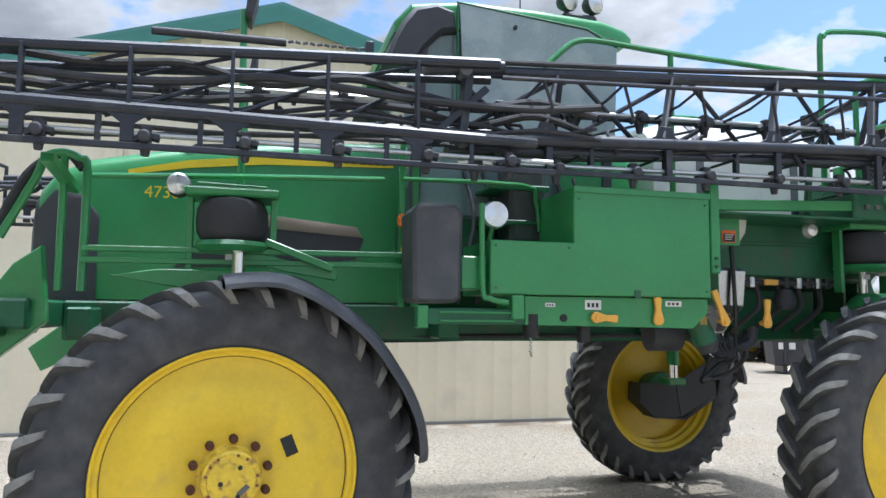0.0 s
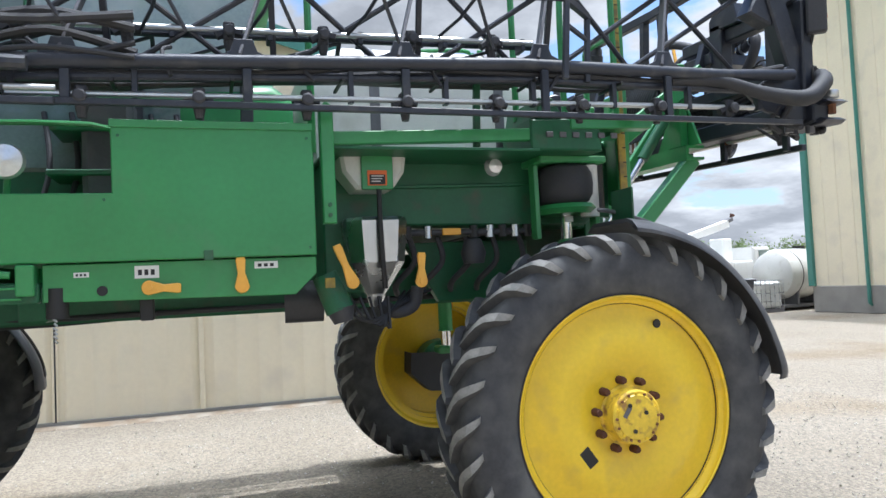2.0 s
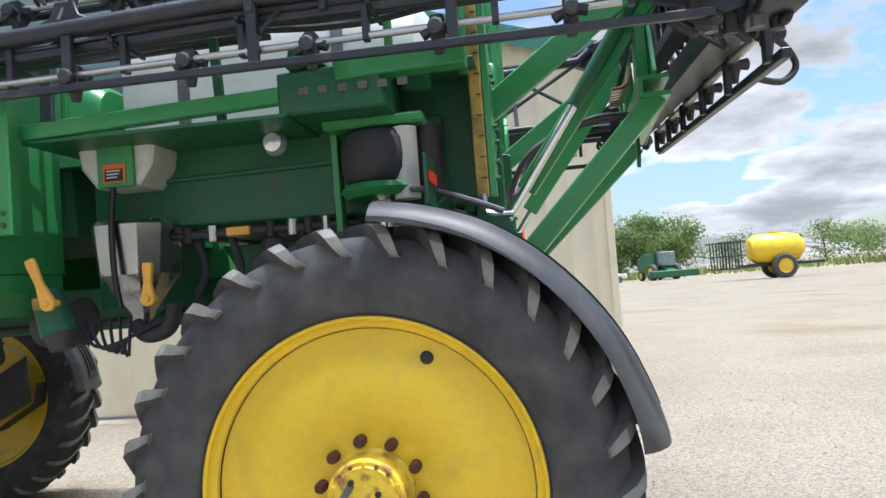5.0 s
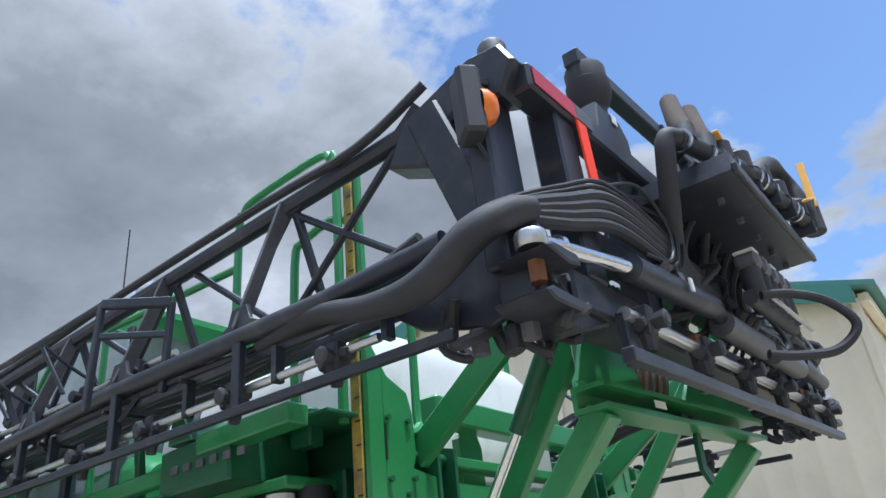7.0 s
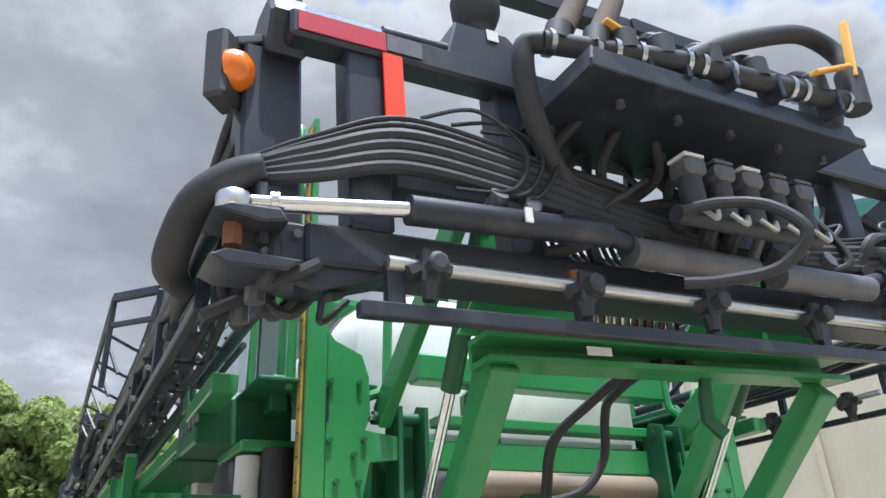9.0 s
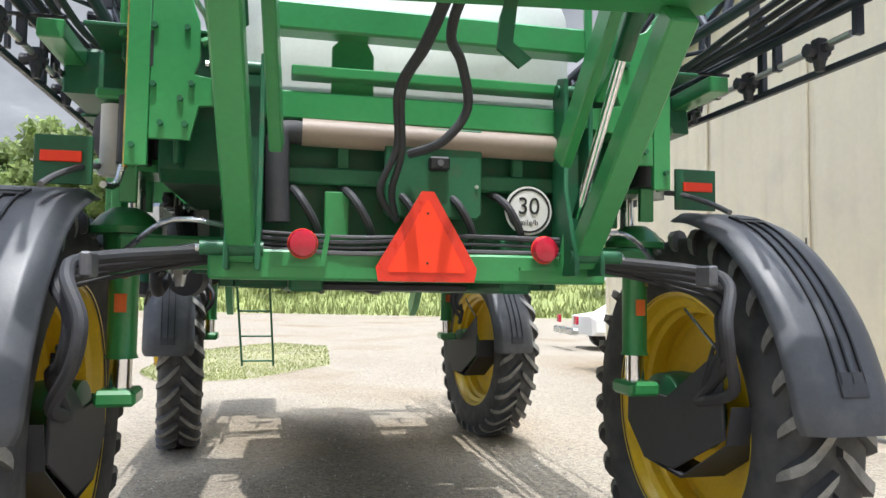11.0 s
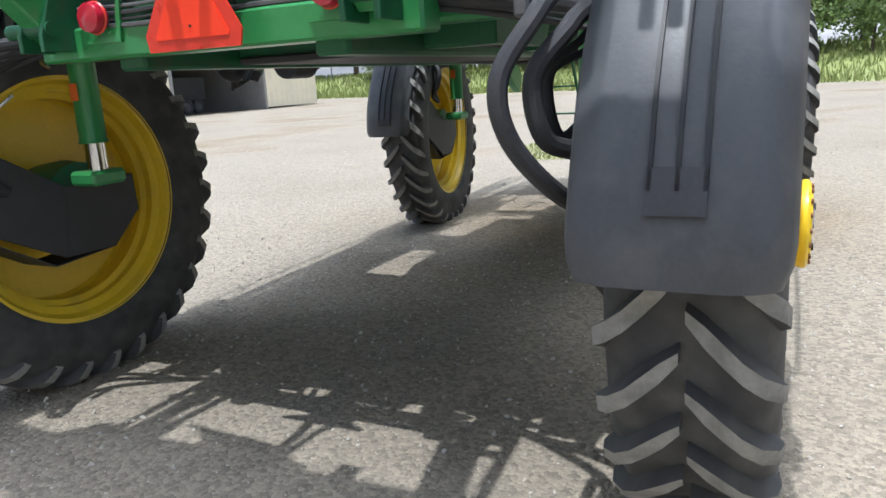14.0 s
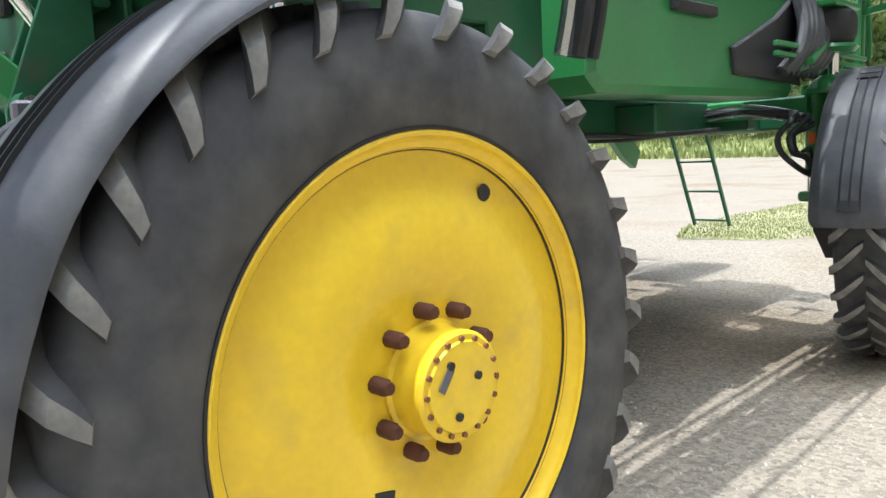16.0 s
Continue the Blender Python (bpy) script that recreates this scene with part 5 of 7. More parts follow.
# cab
B.place = lambda x, y, z: (x - .125, YC + (y - YC) * 1.03, z + .055 * min(1, max(0, z - 2.6)))
cab = part("cab", B().prism([(-3.08, 2.15), (-3.02, 2.75), (-1.62, 2.75), (-1.58, 2.0), (-3.05, 2.0)], 1, YC - .78, YC + .78, .03), GREEN_DARK, sprayer, "sprayer cab with a green roof and tinted glass")
part("cab_glass", B().prism([(-3.02, 2.30), (-3.10, 3.00), (-3.02, 3.56), (-1.62, 3.56), (-1.66, 2.30)], 1, YC - .80, YC + .80, .03), GLASS, cab, "tinted cab glass")
for flip in (False, True):
    y = YC - .81
    for x0, x1 in ((-3.02, -2.98), (-2.24, -2.22), (-1.66, -1.64)):
        part("cab_pillar", B(flip).beam((x0 - .02, y, 2.2), (x1, y, 3.58), .05, .07), BLACK_FLAT, cab)
    part("visor", B(flip).prism([(-3.23, 3.30), (-3.19, 3.42), (-3.13, 3.53), (-3.05, 3.63), (-2.90, 3.675), (-2.77, 3.64), (-2.75, 3.50), (-2.86, 3.48), (-2.98, 3.36), (-3.02, 3.28), (-3.12, 3.25)], 1, y - .05, y + .30, .03), BLACK_FLAT, cab, "dark roof visor")
    part("side_window", B(flip).prism([(-2.75, 3.685), (-1.83, 3.60), (-1.60, 3.50), (-1.62, 2.90), (-1.86, 2.86), (-2.70, 2.82)], 1, y - .055, y - .04, .004), PALE_GLASS, cab, "side glass panel painted pale as if reflecting sky")
    part("latch", B(flip).tube([(-2.36, y - .07, 3.56), (-2.36, y - .05, 3.56)], .014, 10), INK, cab)
    part("window_frame", B(flip).tube([(-2.76, y - .05, 2.75), (-2.76, y - .05, 3.69), (-1.83, y - .05, 3.61), (-1.60, y - .05, 3.51)], .011, 8), GREEN_DARK, cab)
part("cab_roof", loft(B(), [rounded(x, YC, hw, z0, z1, r) for x, hw, z0, z1, r in (
    (-3.16, .72, 3.50, 3.58, .03), (-3.06, .82, 3.50, 3.68, .06), (-2.7, .85, 3.52, 3.73, .07), (-2.2, .85, 3.54, 3.73, .07), (-1.7, .84, 3.55, 3.71, .06), (-1.50, .80, 3.57, 3.67, .04), (-1.42, .74, 3.60, 3.64, .015))]), GREEN, cab, "green rounded cab roof", 40)
for flip in (False, True):
    bk = part("lamp_bracket", B(flip).box((-1.95, YC - .74, 3.70), (-1.68, YC - .62, 3.78), .02), BLACK_FLAT, cab)
    for x in (-1.90, -1.70):
        m = Matrix.Translation((x, YC - .70, 3.875)) @ Matrix.Rotation(radians(22), 4, 'Z')
        lb = B(flip).lathe([(.0, .07), (.045, .065), (.075, .02), (.080, -.02), (.076, -.03)], (0, 0, 0), 24)
        lb.v = [tuple(m @ Vector(v)) for v in lb.v]
        l = part("work_lamp", lb, BLACK_FLAT, cab, "round roof work lamp")
        le = B(flip).lathe([(.076, -.028), (.05, -.042), (.0, -.046)], (0, 0, 0), 24)
        le.v = [tuple(m @ Vector(v)) for v in le.v]
        part("lens", le, SILVER_LENS, l)
        part("lamp_stalk", B(flip).tube([(x, YC - .68, 3.77), (x, YC - .69, 3.81)], .018, 8), INK, l)
part("antenna", B().tube([(-2.22, YC - .6, 3.72), (-2.22, YC - .6, 4.6)], .005, 6), INK, cab)
part("seat", B().box((-2.5, YC - .25, 2.45), (-2.0, YC + .25, 2.62), .05), INK, cab)
B.place = lambda x, y, z: (x - .12, y, z + .06)
for y, z0 in ((.98, 2.35), (2 * YC - .98, 2.35)):
    p = part("mirror_post", B().tube([(-4.11, y, z0), (-4.13, y, 3.50)], .022, 10), GREEN, sprayer, "green mirror post with a black mirror")
    part("mirror", B().prism([(-4.12, 3.44), (-4.08, 3.42), (-4.045, 3.56), (-4.035, 3.74), (-4.08, 3.79), (-4.105, 3.60)], 1, y - .12, y + .12, .015), BLACK_FLAT, p)
B.place = None

# left platform: lockers, black boxes, steps, decals, levers
B.place = lambda x, y, z: (x - .045, y - .06, z + .026)
lk = part("locker", B().prism([(-2.86, 1.765), (-2.86, 2.06), (-2.37, 2.06), (-2.37, 2.375), (-1.50, 2.375), (-1.50, 1.765)], 1, .19, .72, .006), GREEN, sprayer, "bright green stepped side locker")
part("locker_lip", B().box((-2.375, .178, 2.345), (-1.50, .189, 2.38), .003), GREEN, lk)
part("locker_hinge", B().box((-2.0, .182, 1.755), (-1.96, .189, 1.80), .002), GREEN_DARK, lk)
for x, z in ((-2.83, 2.03), (-2.40, 2.03), (-2.34, 2.31), (-1.53, 2.31), (-2.83, 1.80), (-1.53, 1.80)):
    part("locker_bolt", B().tube([(x, .192, z), (x, .184, z)], .007, 8), GREEN_DARK, lk)
part("lower_panel", B().prism([(-2.65, 1.60), (-2.65, 1.76), (-1.50, 1.76), (-1.50, 1.68), (-1.60, 1.585)], 1, .225, .70, .004), GREEN, sprayer, "green lower valve panel")
part("corner_panel", B().box((-3.01, .24, 1.79), (-2.865, .60, 1.97), .006), GREEN, sprayer)
for x, z, w, h in ((-2.24, 1.715, .10, .055), (-1.73, 1.728, .105, .032), (-2.50, 1.712, .06, .022)):
    l = part("valve_label", B().box((x - w / 2, .2225, z - h / 2), (x + w / 2, .2245, z + h / 2), .0005), LABEL_WHITE, sprayer)
    for k in range(3):
        part("print_bar", B().box((x - w * .36 + w * .26 * k, .2215, z - h * .25), (x - w * .2 + w * .26 * k, .2222, z + h * .2), .0002), INK, l)


def lever(x, y, z, ang, L=.13):
    m = Matrix.Translation((x, y, z)) @ Matrix.Rotation(radians(ang), 4, 'Y')
    b = B()
    poly = []
    for i in range(12):
        a = math.pi / 2 + math.pi * i / 11
        poly.append((.032 * math.cos(a), .032 * math.sin(a)))
    poly += [(L * .45, -.016), (L * .9, -.022), (L, -.018), (L, .018), (L * .9, .022), (L * .45, .016)]
    b.prism(poly, 1, -.012, .012, .004)
    b.v = [tuple(m @ Vector(v)) for v in b.v]
    o = part("valve_lever", b, ORANGE_YELLOW, sprayer, "amber plastic valve lever")
    part("lever_boss", B().tube([(x, y - .02, z), (x, y + .06, z)], .014, 10), ORANGE_YELLOW, o)


lever(-2.23, .205, 1.645, 3)
lever(-1.84, .205, 1.635, -92)
lever(-1.31, .33, 1.63, -112, .20)
lever(-.93, .43, 1.62, -88, .15)
part("coupler", B().tube([(-2.42, .22, 1.64), (-2.42, .26, 1.64)], .022, 12), INK, sprayer)

box1 = part("battery_box", B().prism([(-3.28, 1.74), (-3.29, 2.20), (-3.25, 2.245), (-3.05, 2.245), (-3.01, 2.20), (-3.02, 1.74), (-3.06, 1.715), (-3.25, 1.715)], 1, .20, .52, .02), FENDER, sprayer, "grey-black textured plastic box by the steps")
part("filter_canister", B().prism([(-2.56, 2.10), (-2.56, 2.60), (-2.32, 2.60), (-2.32, 2.10)], 1, .70, .98, .03), FENDER, sprayer, "dark plastic canister behind the locker")
st = part("step_beam", B().box((-3.22, .20, 1.60), (-2.66, .26, 1.685), .006), GREEN_DARK, sprayer, "green fold-out step beam")
part("step_rail", B().box((-3.14, .185, 1.615), (-2.72, .199, 1.625), .002), GREEN, st)
part("step_rail", B().box((-3.14, .185, 1.66), (-2.72, .199, 1.67), .002), GREEN, st)
part("step_hinge", B().box((-2.74, .17, 1.63), (-2.67, .27, 1.76), .006), GREEN, st)
part("step_hinge", B().box((-3.26, .19, 1.58), (-3.20, .27, 1.70), .006), GREEN, st)
part("side_handrail", B().tube([(-2.90, .22, 2.26), (-2.90, .20, 1.80), (-2.86, .19, 1.74), (-2.76, .19, 1.72)], .016, 8, 4), GREEN, sprayer)
cp = part("drain_coupler", B().tube([(-2.60, .26, 1.66), (-2.60, .26, 1.53)], .045, 14), INK, sprayer, "black drain coupler with a small chain")
for i in range(6):
    part("chain_link", B().tube([(-2.615 + .004 * (i % 2), .24, 1.53 - .018 * i), (-2.60, .245, 1.517 - .018 * i)], .005, 6), GALV, cp)
part("drop_bracket", B().box((-2.28, .30, 1.50), (-2.22, .36, 1.60), .006), INK, sprayer)
B.place = None
mi = part("side_mirror_lamp", B().lathe([(.0, .0), (.070, .004), (.078, .03), (.066, .06), (.0, .065)], (-2.84, .22, 2.24), 24), SILVER_LENS, sprayer, "round silver side lamp")
part("lamp_stalk", B().tube([(-2.84, .28, 2.20), (-2.86, .32, 2.06)], .014, 8), GREEN, mi)
for x in (-3.3, -3.22):
    part("cab_post", B().beam((x, .60, 1.72), (x, .60, 2.82), .035, .03), GREEN, sprayer)
part("marker_lamp", B().lathe([(.0, -.045), (.028, -.03), (.034, 0), (.028, .03), (.0, .045)], (-3.31, .53, 2.22), 16, 2), AMBER, sprayer, "amber marker lamp")
part("yellow_tag", B().box((-3.31, .555, 2.02), (-3.25, .575, 2.07), .004), YELLOW_TAPE, sprayer)
part("platform_rail", B().tube([(-3.30, .58, 2.475), (-2.55, .58, 2.48), (-2.45, .62, 2.40), (-2.42, .62, 2.20)], .014, 8, 3), GREEN, sprayer)
for i in range(4):
    part("cab_step", B().box((-2.80 + .02 * i, .62, 1.80 + .22 * i), (-2.35, .95, 1.83 + .22 * i), .006), GREEN_DARK, sprayer)
for i in range(7):
    x = -2.9 + .13 * i
    part("control_hose", B().tube([(x, .80, 1.75), (x + .05, .78, 2.0), (x + .12, .84, 2.3), (x + .08, .95, 2.62)], .014, 8, 5), RUBBER, sprayer)

# corner post and side rail behind the locker
part("corner_post", B().prism([(-1.50, 1.94), (-1.50, 2.50), (-1.47, 2.535), (-1.435, 2.51), (-1.435, 1.94)], 1, .185, .25, .006), GREEN, sprayer)
for z in (1.98, 2.03):
    part("post_bolt", B().tube([(-1.467, .182, z), (-1.467, .172, z)], .011, 6), GREEN_DARK, sprayer)
for flip in (False, True):
    part("deck_rail", B(flip).beam((-1.46, .30, 2.37), (-.31, .34, 2.42), .05, .068, c=.006), GREEN, sprayer, "green deck edge rail")
part("deck_plate", B().box((-1.45, .28, 2.32), (-.30, .95, 2.335), .003), GREEN_DARK, sprayer)

B.place = lambda x, y, z: (x - .03, y + .04, z + .018)
# chemical eductor: white hopper, green strap, polished cone
ed = part("eductor_hopper", B().prism([(-1.33, 2.34), (-1.31, 2.22), (-1.24, 2.13), (-1.04, 2.13), (-.975, 2.22), (-.955, 2.34)], 1, .46, .80, .02), POLY, sprayer, "white chemical hopper with a green strap")
part("strap_panel", B().box((-1.215, .44, 2.125), (-1.045, .462, 2.33), .004), GREEN, ed)
l = part("warning_label", B().box((-1.185, .434, 2.145), (-1.08, .4385, 2.225), .001), HAZARD, ed, "orange warning label with dark text block")
part("print_block", B().box((-1.175, .431, 2.15), (-1.09, .4335, 2.203), .0005), INK, l)
for k in range(3):
    part("print_bar", B().box((-1.165, .4295, 2.192 - .014 * k), (-1.10 - .008 * k, .4308, 2.197 - .014 * k), .0002), LABEL_WHITE, l)
cone = B()
secs = []
for z, hx, hy in ((1.98, .18, .20), (1.96, .188, .215), (1.74, .165, .20), (1.57, .055, .05), (1.50, .035, .035)):
    secs.append([(-1.13 + hx * math.cos(radians(a)) * (1 if a % 90 else 1), .60 + hy * math.sin(radians(a)), z) for a in (28, 58, 122, 152, 208, 238, 302, 332)])
loft(cone, secs[::-1])
part("mixing_cone", cone, GALV, sprayer, "polished metal mixing cone", 20)
part("cone_hose", B().tube([(-1.13, .42, 2.12), (-1.135, .40, 1.95), (-1.13, .395, 1.75), (-1.12, .41, 1.60)], .014, 8, 4), INK, sprayer)
part("suction_pipe", B().tube([(-1.12, .52, 1.52), (-1.05, .50, 1.47), (-.95, .50, 1.50), (-.92, .50, 1.60)], .035, 12, 5), RUBBER, sprayer)
part("pump_body", B().tube([(-1.44, .38, 1.68), (-1.37, .36, 1.50)], [.065, .075], 16), GREEN_DARK, sprayer, "dark pump with a yellow label")
part("pump_label", B().box((-1.45, .30, 1.615), (-1.40, .308, 1.665), .002), GAUGE, sprayer)
part("pump_cap", B().tube([(-1.37, .36, 1.51), (-1.355, .355, 1.44)], [.075, .05], 16), BLACK_FLAT, sprayer)
part("pump_motor", B().tube([(-1.62, .62, 1.55), (-1.42, .60, 1.55)], .11, 18), BLACK_FLAT, sprayer)
for i in range(6):
    part("cone_line", B().tube([(-1.35 + .05 * i, .45, 1.56), (-1.25 + .03 * i, .42, 1.44 - .01 * i), (-1.1, .44, 1.47), (-.98 + .03 * i, .55, 1.58)], .008, 6, 5), INK, sprayer)
# valve line under the side tank
vl = part("valve_manifold", B().tube([(-.98, .66, 1.905), (-.10, .66, 1.90)], .018, 10), BLACK_FLAT, sprayer, "row of black and silver plumbing valves")
for i, x in enumerate((-.92, -.80, -.52, -.42, -.34, -.26, -.18)):
    part("valve_body", B().tube([(x, .66, 1.87), (x, .66, 1.94)], .026, 10), GALV if i % 2 else INK, vl)
part("valve_plate", B().box((-.72, .62, 1.885), (-.61, .64, 1.925), .004), ORANGE_YELLOW, vl)
part("valve_bell", B().lathe([(.0, 1.72), (.06, 1.72), (.075, 1.78), (.05, 1.86), (.0, 1.88)], (-.52, .68, 0), 18, 2), BLACK_FLAT, vl)
for i in range(5):
    x = -.9 + .17 * i
    part("plumbing_hose", B().tube([(x, .70, 1.88), (x + .03, .72, 1.74), (x - .06, .8, 1.62), (x - .02, .95, 1.56)], .018, 8, 5), RUBBER, sprayer)

B.place = None
# tanks
tk = part("solution_tank", loft(B(), [rounded(x, YC, hw, z0, z1, r, 6) for x, hw, z0, z1, r in (
    (-1.46, .68, 2.15, 2.95, .25), (-1.40, .80, 2.0, 3.08, .30), (-1.2, .84, 1.95, 3.14, .32), (-.2, .84, 1.95, 3.14, .32), (.12, .80, 2.0, 3.08, .30), (.22, .68, 2.1, 2.95, .25))]), POLY, sprayer, "white plastic solution tank", 40)
for x in (-1.05, -.25):
    part("tank_strap", loft(B(), [rounded(x + dx, YC, .848, 1.94, 3.148, .322, 6) for dx in (-.03, .03)]), GREY_STEEL, tk)
part("tank_lid", B().tube([(-.6, YC, 3.13), (-.6, YC, 3.24)], .24, 24), INK, tk)
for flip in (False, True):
    # cradle sides take the darker green as the shade under the machine
    part("tank_cradle", B(flip).prism([(-1.42, 2.36), (.26, 2.37), (.26, 2.00), (.20, 1.95), (-1.05, 1.97), (-1.10, 1.60), (-1.42, 1.60)], 1, .72, 1.10, .01), GREEN_DARK, sprayer, "tank cradle side in green darkened for shade")
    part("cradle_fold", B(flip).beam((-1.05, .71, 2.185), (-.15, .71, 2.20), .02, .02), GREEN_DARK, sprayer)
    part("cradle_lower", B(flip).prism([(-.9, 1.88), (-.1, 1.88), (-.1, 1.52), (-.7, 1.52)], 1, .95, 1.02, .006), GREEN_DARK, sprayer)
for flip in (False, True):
    # added panel closes off the tank end, in the shade-darkened green
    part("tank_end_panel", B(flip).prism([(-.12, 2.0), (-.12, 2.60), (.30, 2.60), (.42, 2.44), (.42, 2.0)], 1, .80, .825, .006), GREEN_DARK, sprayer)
gh = part("rear_lamp", B().lathe([(.0, -.03), (.04, -.02), (.055, .02), (.0, .04)], (-.46, .55, 2.28), 18), SILVER_LENS, sprayer, "oval silver lamp under the deck")
part("rinse_tank", loft(B(), [rounded(x, 1.20, hw, 2.35, z1, .12) for x, hw, z1 in ((-2.22, .22, 2.74), (-2.1, .26, 2.82), (-1.65, .26, 2.84), (-1.53, .22, 2.76))]), GREEN, sprayer, "green rinse tank behind the cab", 40)
# fuel tank and ribbed duct on the other side
ft = part("fuel_tank", B().prism([(-3.95, 1.72), (-3.98, 2.40), (-1.65, 2.40), (-1.60, 1.78), (-1.70, 1.70)], 1, 2 * YC - 1.00, 2 * YC - .60, .04), GREEN, sprayer, "green side tank with a black ribbed duct")
part("tank_step", B().box((-2.75, 2 * YC - .60, 2.12), (-2.3, 2 * YC - .55, 2.18), .01), BLACK_FLAT, ft)
part("lower_cover", B().prism([(-3.02, 1.83), (-2.98, 1.98), (-3.6, 2.2), (-4.0, 2.42), (-4.0, 1.80)], 1, 2 * YC - .62, 2 * YC - .57, .01), BLACK_FLAT, ft)
for i in range(7):
    o = .085 * i
    part("duct_rib", B().tube([(-3.55 - o, 2 * YC - .52, 1.86), (-3.68 - o, 2 * YC - .46, 2.0), (-3.78 - o, 2 * YC - .48, 2.2), (-3.84 - o, 2 * YC - .58, 2.5)], .042, 10, 5), FENDER, ft)
for i in range(3):
    part("spring_hose", B().tube([(-1.45 - .12 * i, 2 * YC - .62, 2.5), (-1.43 - .12 * i, 2 * YC - .58, 2.15), (-1.40 - .12 * i, 2 * YC - .62, 1.85)], .03 if i != 1 else .045, 10, 5), RUBBER if i else GALV, sprayer)
for i in range(8):
    y = YC + (-.55 + .16 * i)
    part("belly_hose", B().tube([(-4.6, y, 1.56), (-3.2, y + .05, 1.53 - .02 * (i % 3)), (-1.8, y - .04, 1.54), (-.3, y, 1.55)], .016, 8, 5), RUBBER, sprayer)

# handrails, sight gauge and rear plates
part("sight_gauge", B().prism([(.400, 1.97), (.452, 1.97), (.454, 3.72), (.402, 3.72)], 1, .622, .634, .004), GAUGE, sprayer, "yellow weathered tank level gauge strip")
for i in range(17):
    part("gauge_mark", B().box((.426, .6185, 2.05 + .09 * i), (.451, .6215, 2.056 + .09 * i), .0005), INK, sprayer)
part("gauge_fitting", B().tube([(.43, .62, 1.98), (.44, .60, 1.90), (.55, .58, 1.885)], .014, 8, 3), GALV, sprayer)
for flip in (False, True):
    y = .60
    part("rear_post", B(flip).prism([(.634, 1.975), (.634, 2.80), (.634, 3.70), (.655, 3.70), (.665, 2.80), (.715, 2.74), (.715, 1.975)], 0, .455, .485, .003), GREEN, sprayer, "tall green rear post")
    part("rear_post", B(flip).box((.400, .640, 1.975), (.453, .662, 3.76), .003), GREEN, sprayer)
    pl = B(flip).prism([(.718, 2.08), (.718, 2.73), (.75, 2.69), (.865, 2.64), (.895, 2.55), (.90, 2.40), (.88, 2.34), (1.04, 2.315), (1.04, 2.23), (.90, 2.215), (.87, 2.08)], 0, .46, .484, .003)
    rp = part("rear_plate", pl, GREEN, sprayer, "green cut-out steel plate")
    for yy, zz in ((.73, 2.29), (.73, 2.52), (.85, 2.52), (.83, 2.24), (.87, 2.30), (.76, 2.14), (.85, 2.14), (.66, 2.05)):
        part("plate_bolt", B(flip).tube([(.485, yy, zz), (.503, yy, zz)], .012, 8), GREEN_DARK, rp)
    part("plate_slot", B(flip).box((.4845, .715, 2.36), (.487, .727, 2.50), .0005), INK, rp)
    for pts in ([(-.285, y, 2.55), (-.285, y, 3.58), (-.25, y, 3.69), (-.16, y, 3.735), (.27, y, 3.765), (.35, y, 3.72), (.385, y, 3.62), (.385, y, 2.5)],
                [(.06, y + .05, 2.55), (.06, y + .05, 3.30), (.12, y + .05, 3.40), (.30, y + .05, 3.44), (.40, y + .05, 3.40)],
                [(-1.476, y + .02, 2.36), (-1.476, y + .02, 3.435)],
                [(-2.36, y + .08, 3.28), (-2.24, y + .07, 3.40), (-2.13, y + .06, 3.475), (-1.95, y + .05, 3.485), (-1.476, y + .02, 3.445), (-.285, y, 3.40)],
                [(.44, .90, 2.48), (.44, .98, 2.52), (.42, 1.0, 2.60), (.42, 1.0, 3.05), (.40, .92, 3.12), (.40, .70, 3.12)]):
        part("handrail", B(flip).tube(pts, .020, 8, 4), GREEN, sprayer, "bent green tube handrail")
    part("hinge_block", B(flip).box((.12, .56, 2.45), (.24, .64, 2.60), .01), GREEN_DARK, sprayer)
    for i in range(6):
        part("deck_slot", B(flip).box((-.25 + .08 * i, .289, 2.40), (-.21 + .08 * i, .299, 2.43), .002), GREY_STEEL, sprayer)

# rear frame
part("rear_crossbeam", B().box((.36, .95, 1.545), (.485, 2 * YC - .95, 1.665), .01), GREEN, sprayer, "green rear crossbeam")
part("rear_crossbar", B().box((.30, 1.25, 2.395), (.40, 2 * YC - 1.0, 2.44), .006), GREEN, sprayer)
part("rear_crossbar", B().box((.30, 1.15, 2.58), (.42, 2 * YC - 1.0, 2.70), .01), GREEN, sprayer)
part("rear_crossbar", B().box((.28, 1.02, 2.215), (.38, 2 * YC - .82, 2.335), .008), GREEN, sprayer)
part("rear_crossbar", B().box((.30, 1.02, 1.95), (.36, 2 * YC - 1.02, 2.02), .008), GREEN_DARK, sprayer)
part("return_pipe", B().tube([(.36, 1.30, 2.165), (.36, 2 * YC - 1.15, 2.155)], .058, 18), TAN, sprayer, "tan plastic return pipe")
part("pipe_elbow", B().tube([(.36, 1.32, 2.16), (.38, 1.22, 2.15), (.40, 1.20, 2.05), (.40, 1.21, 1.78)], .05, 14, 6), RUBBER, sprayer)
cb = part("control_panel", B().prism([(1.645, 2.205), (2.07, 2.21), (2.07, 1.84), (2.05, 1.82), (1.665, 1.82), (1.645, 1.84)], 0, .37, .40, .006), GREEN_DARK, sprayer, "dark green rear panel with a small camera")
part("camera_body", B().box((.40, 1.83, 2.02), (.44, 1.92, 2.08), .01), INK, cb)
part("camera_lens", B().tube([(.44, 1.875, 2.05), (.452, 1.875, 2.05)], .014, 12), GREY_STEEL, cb)
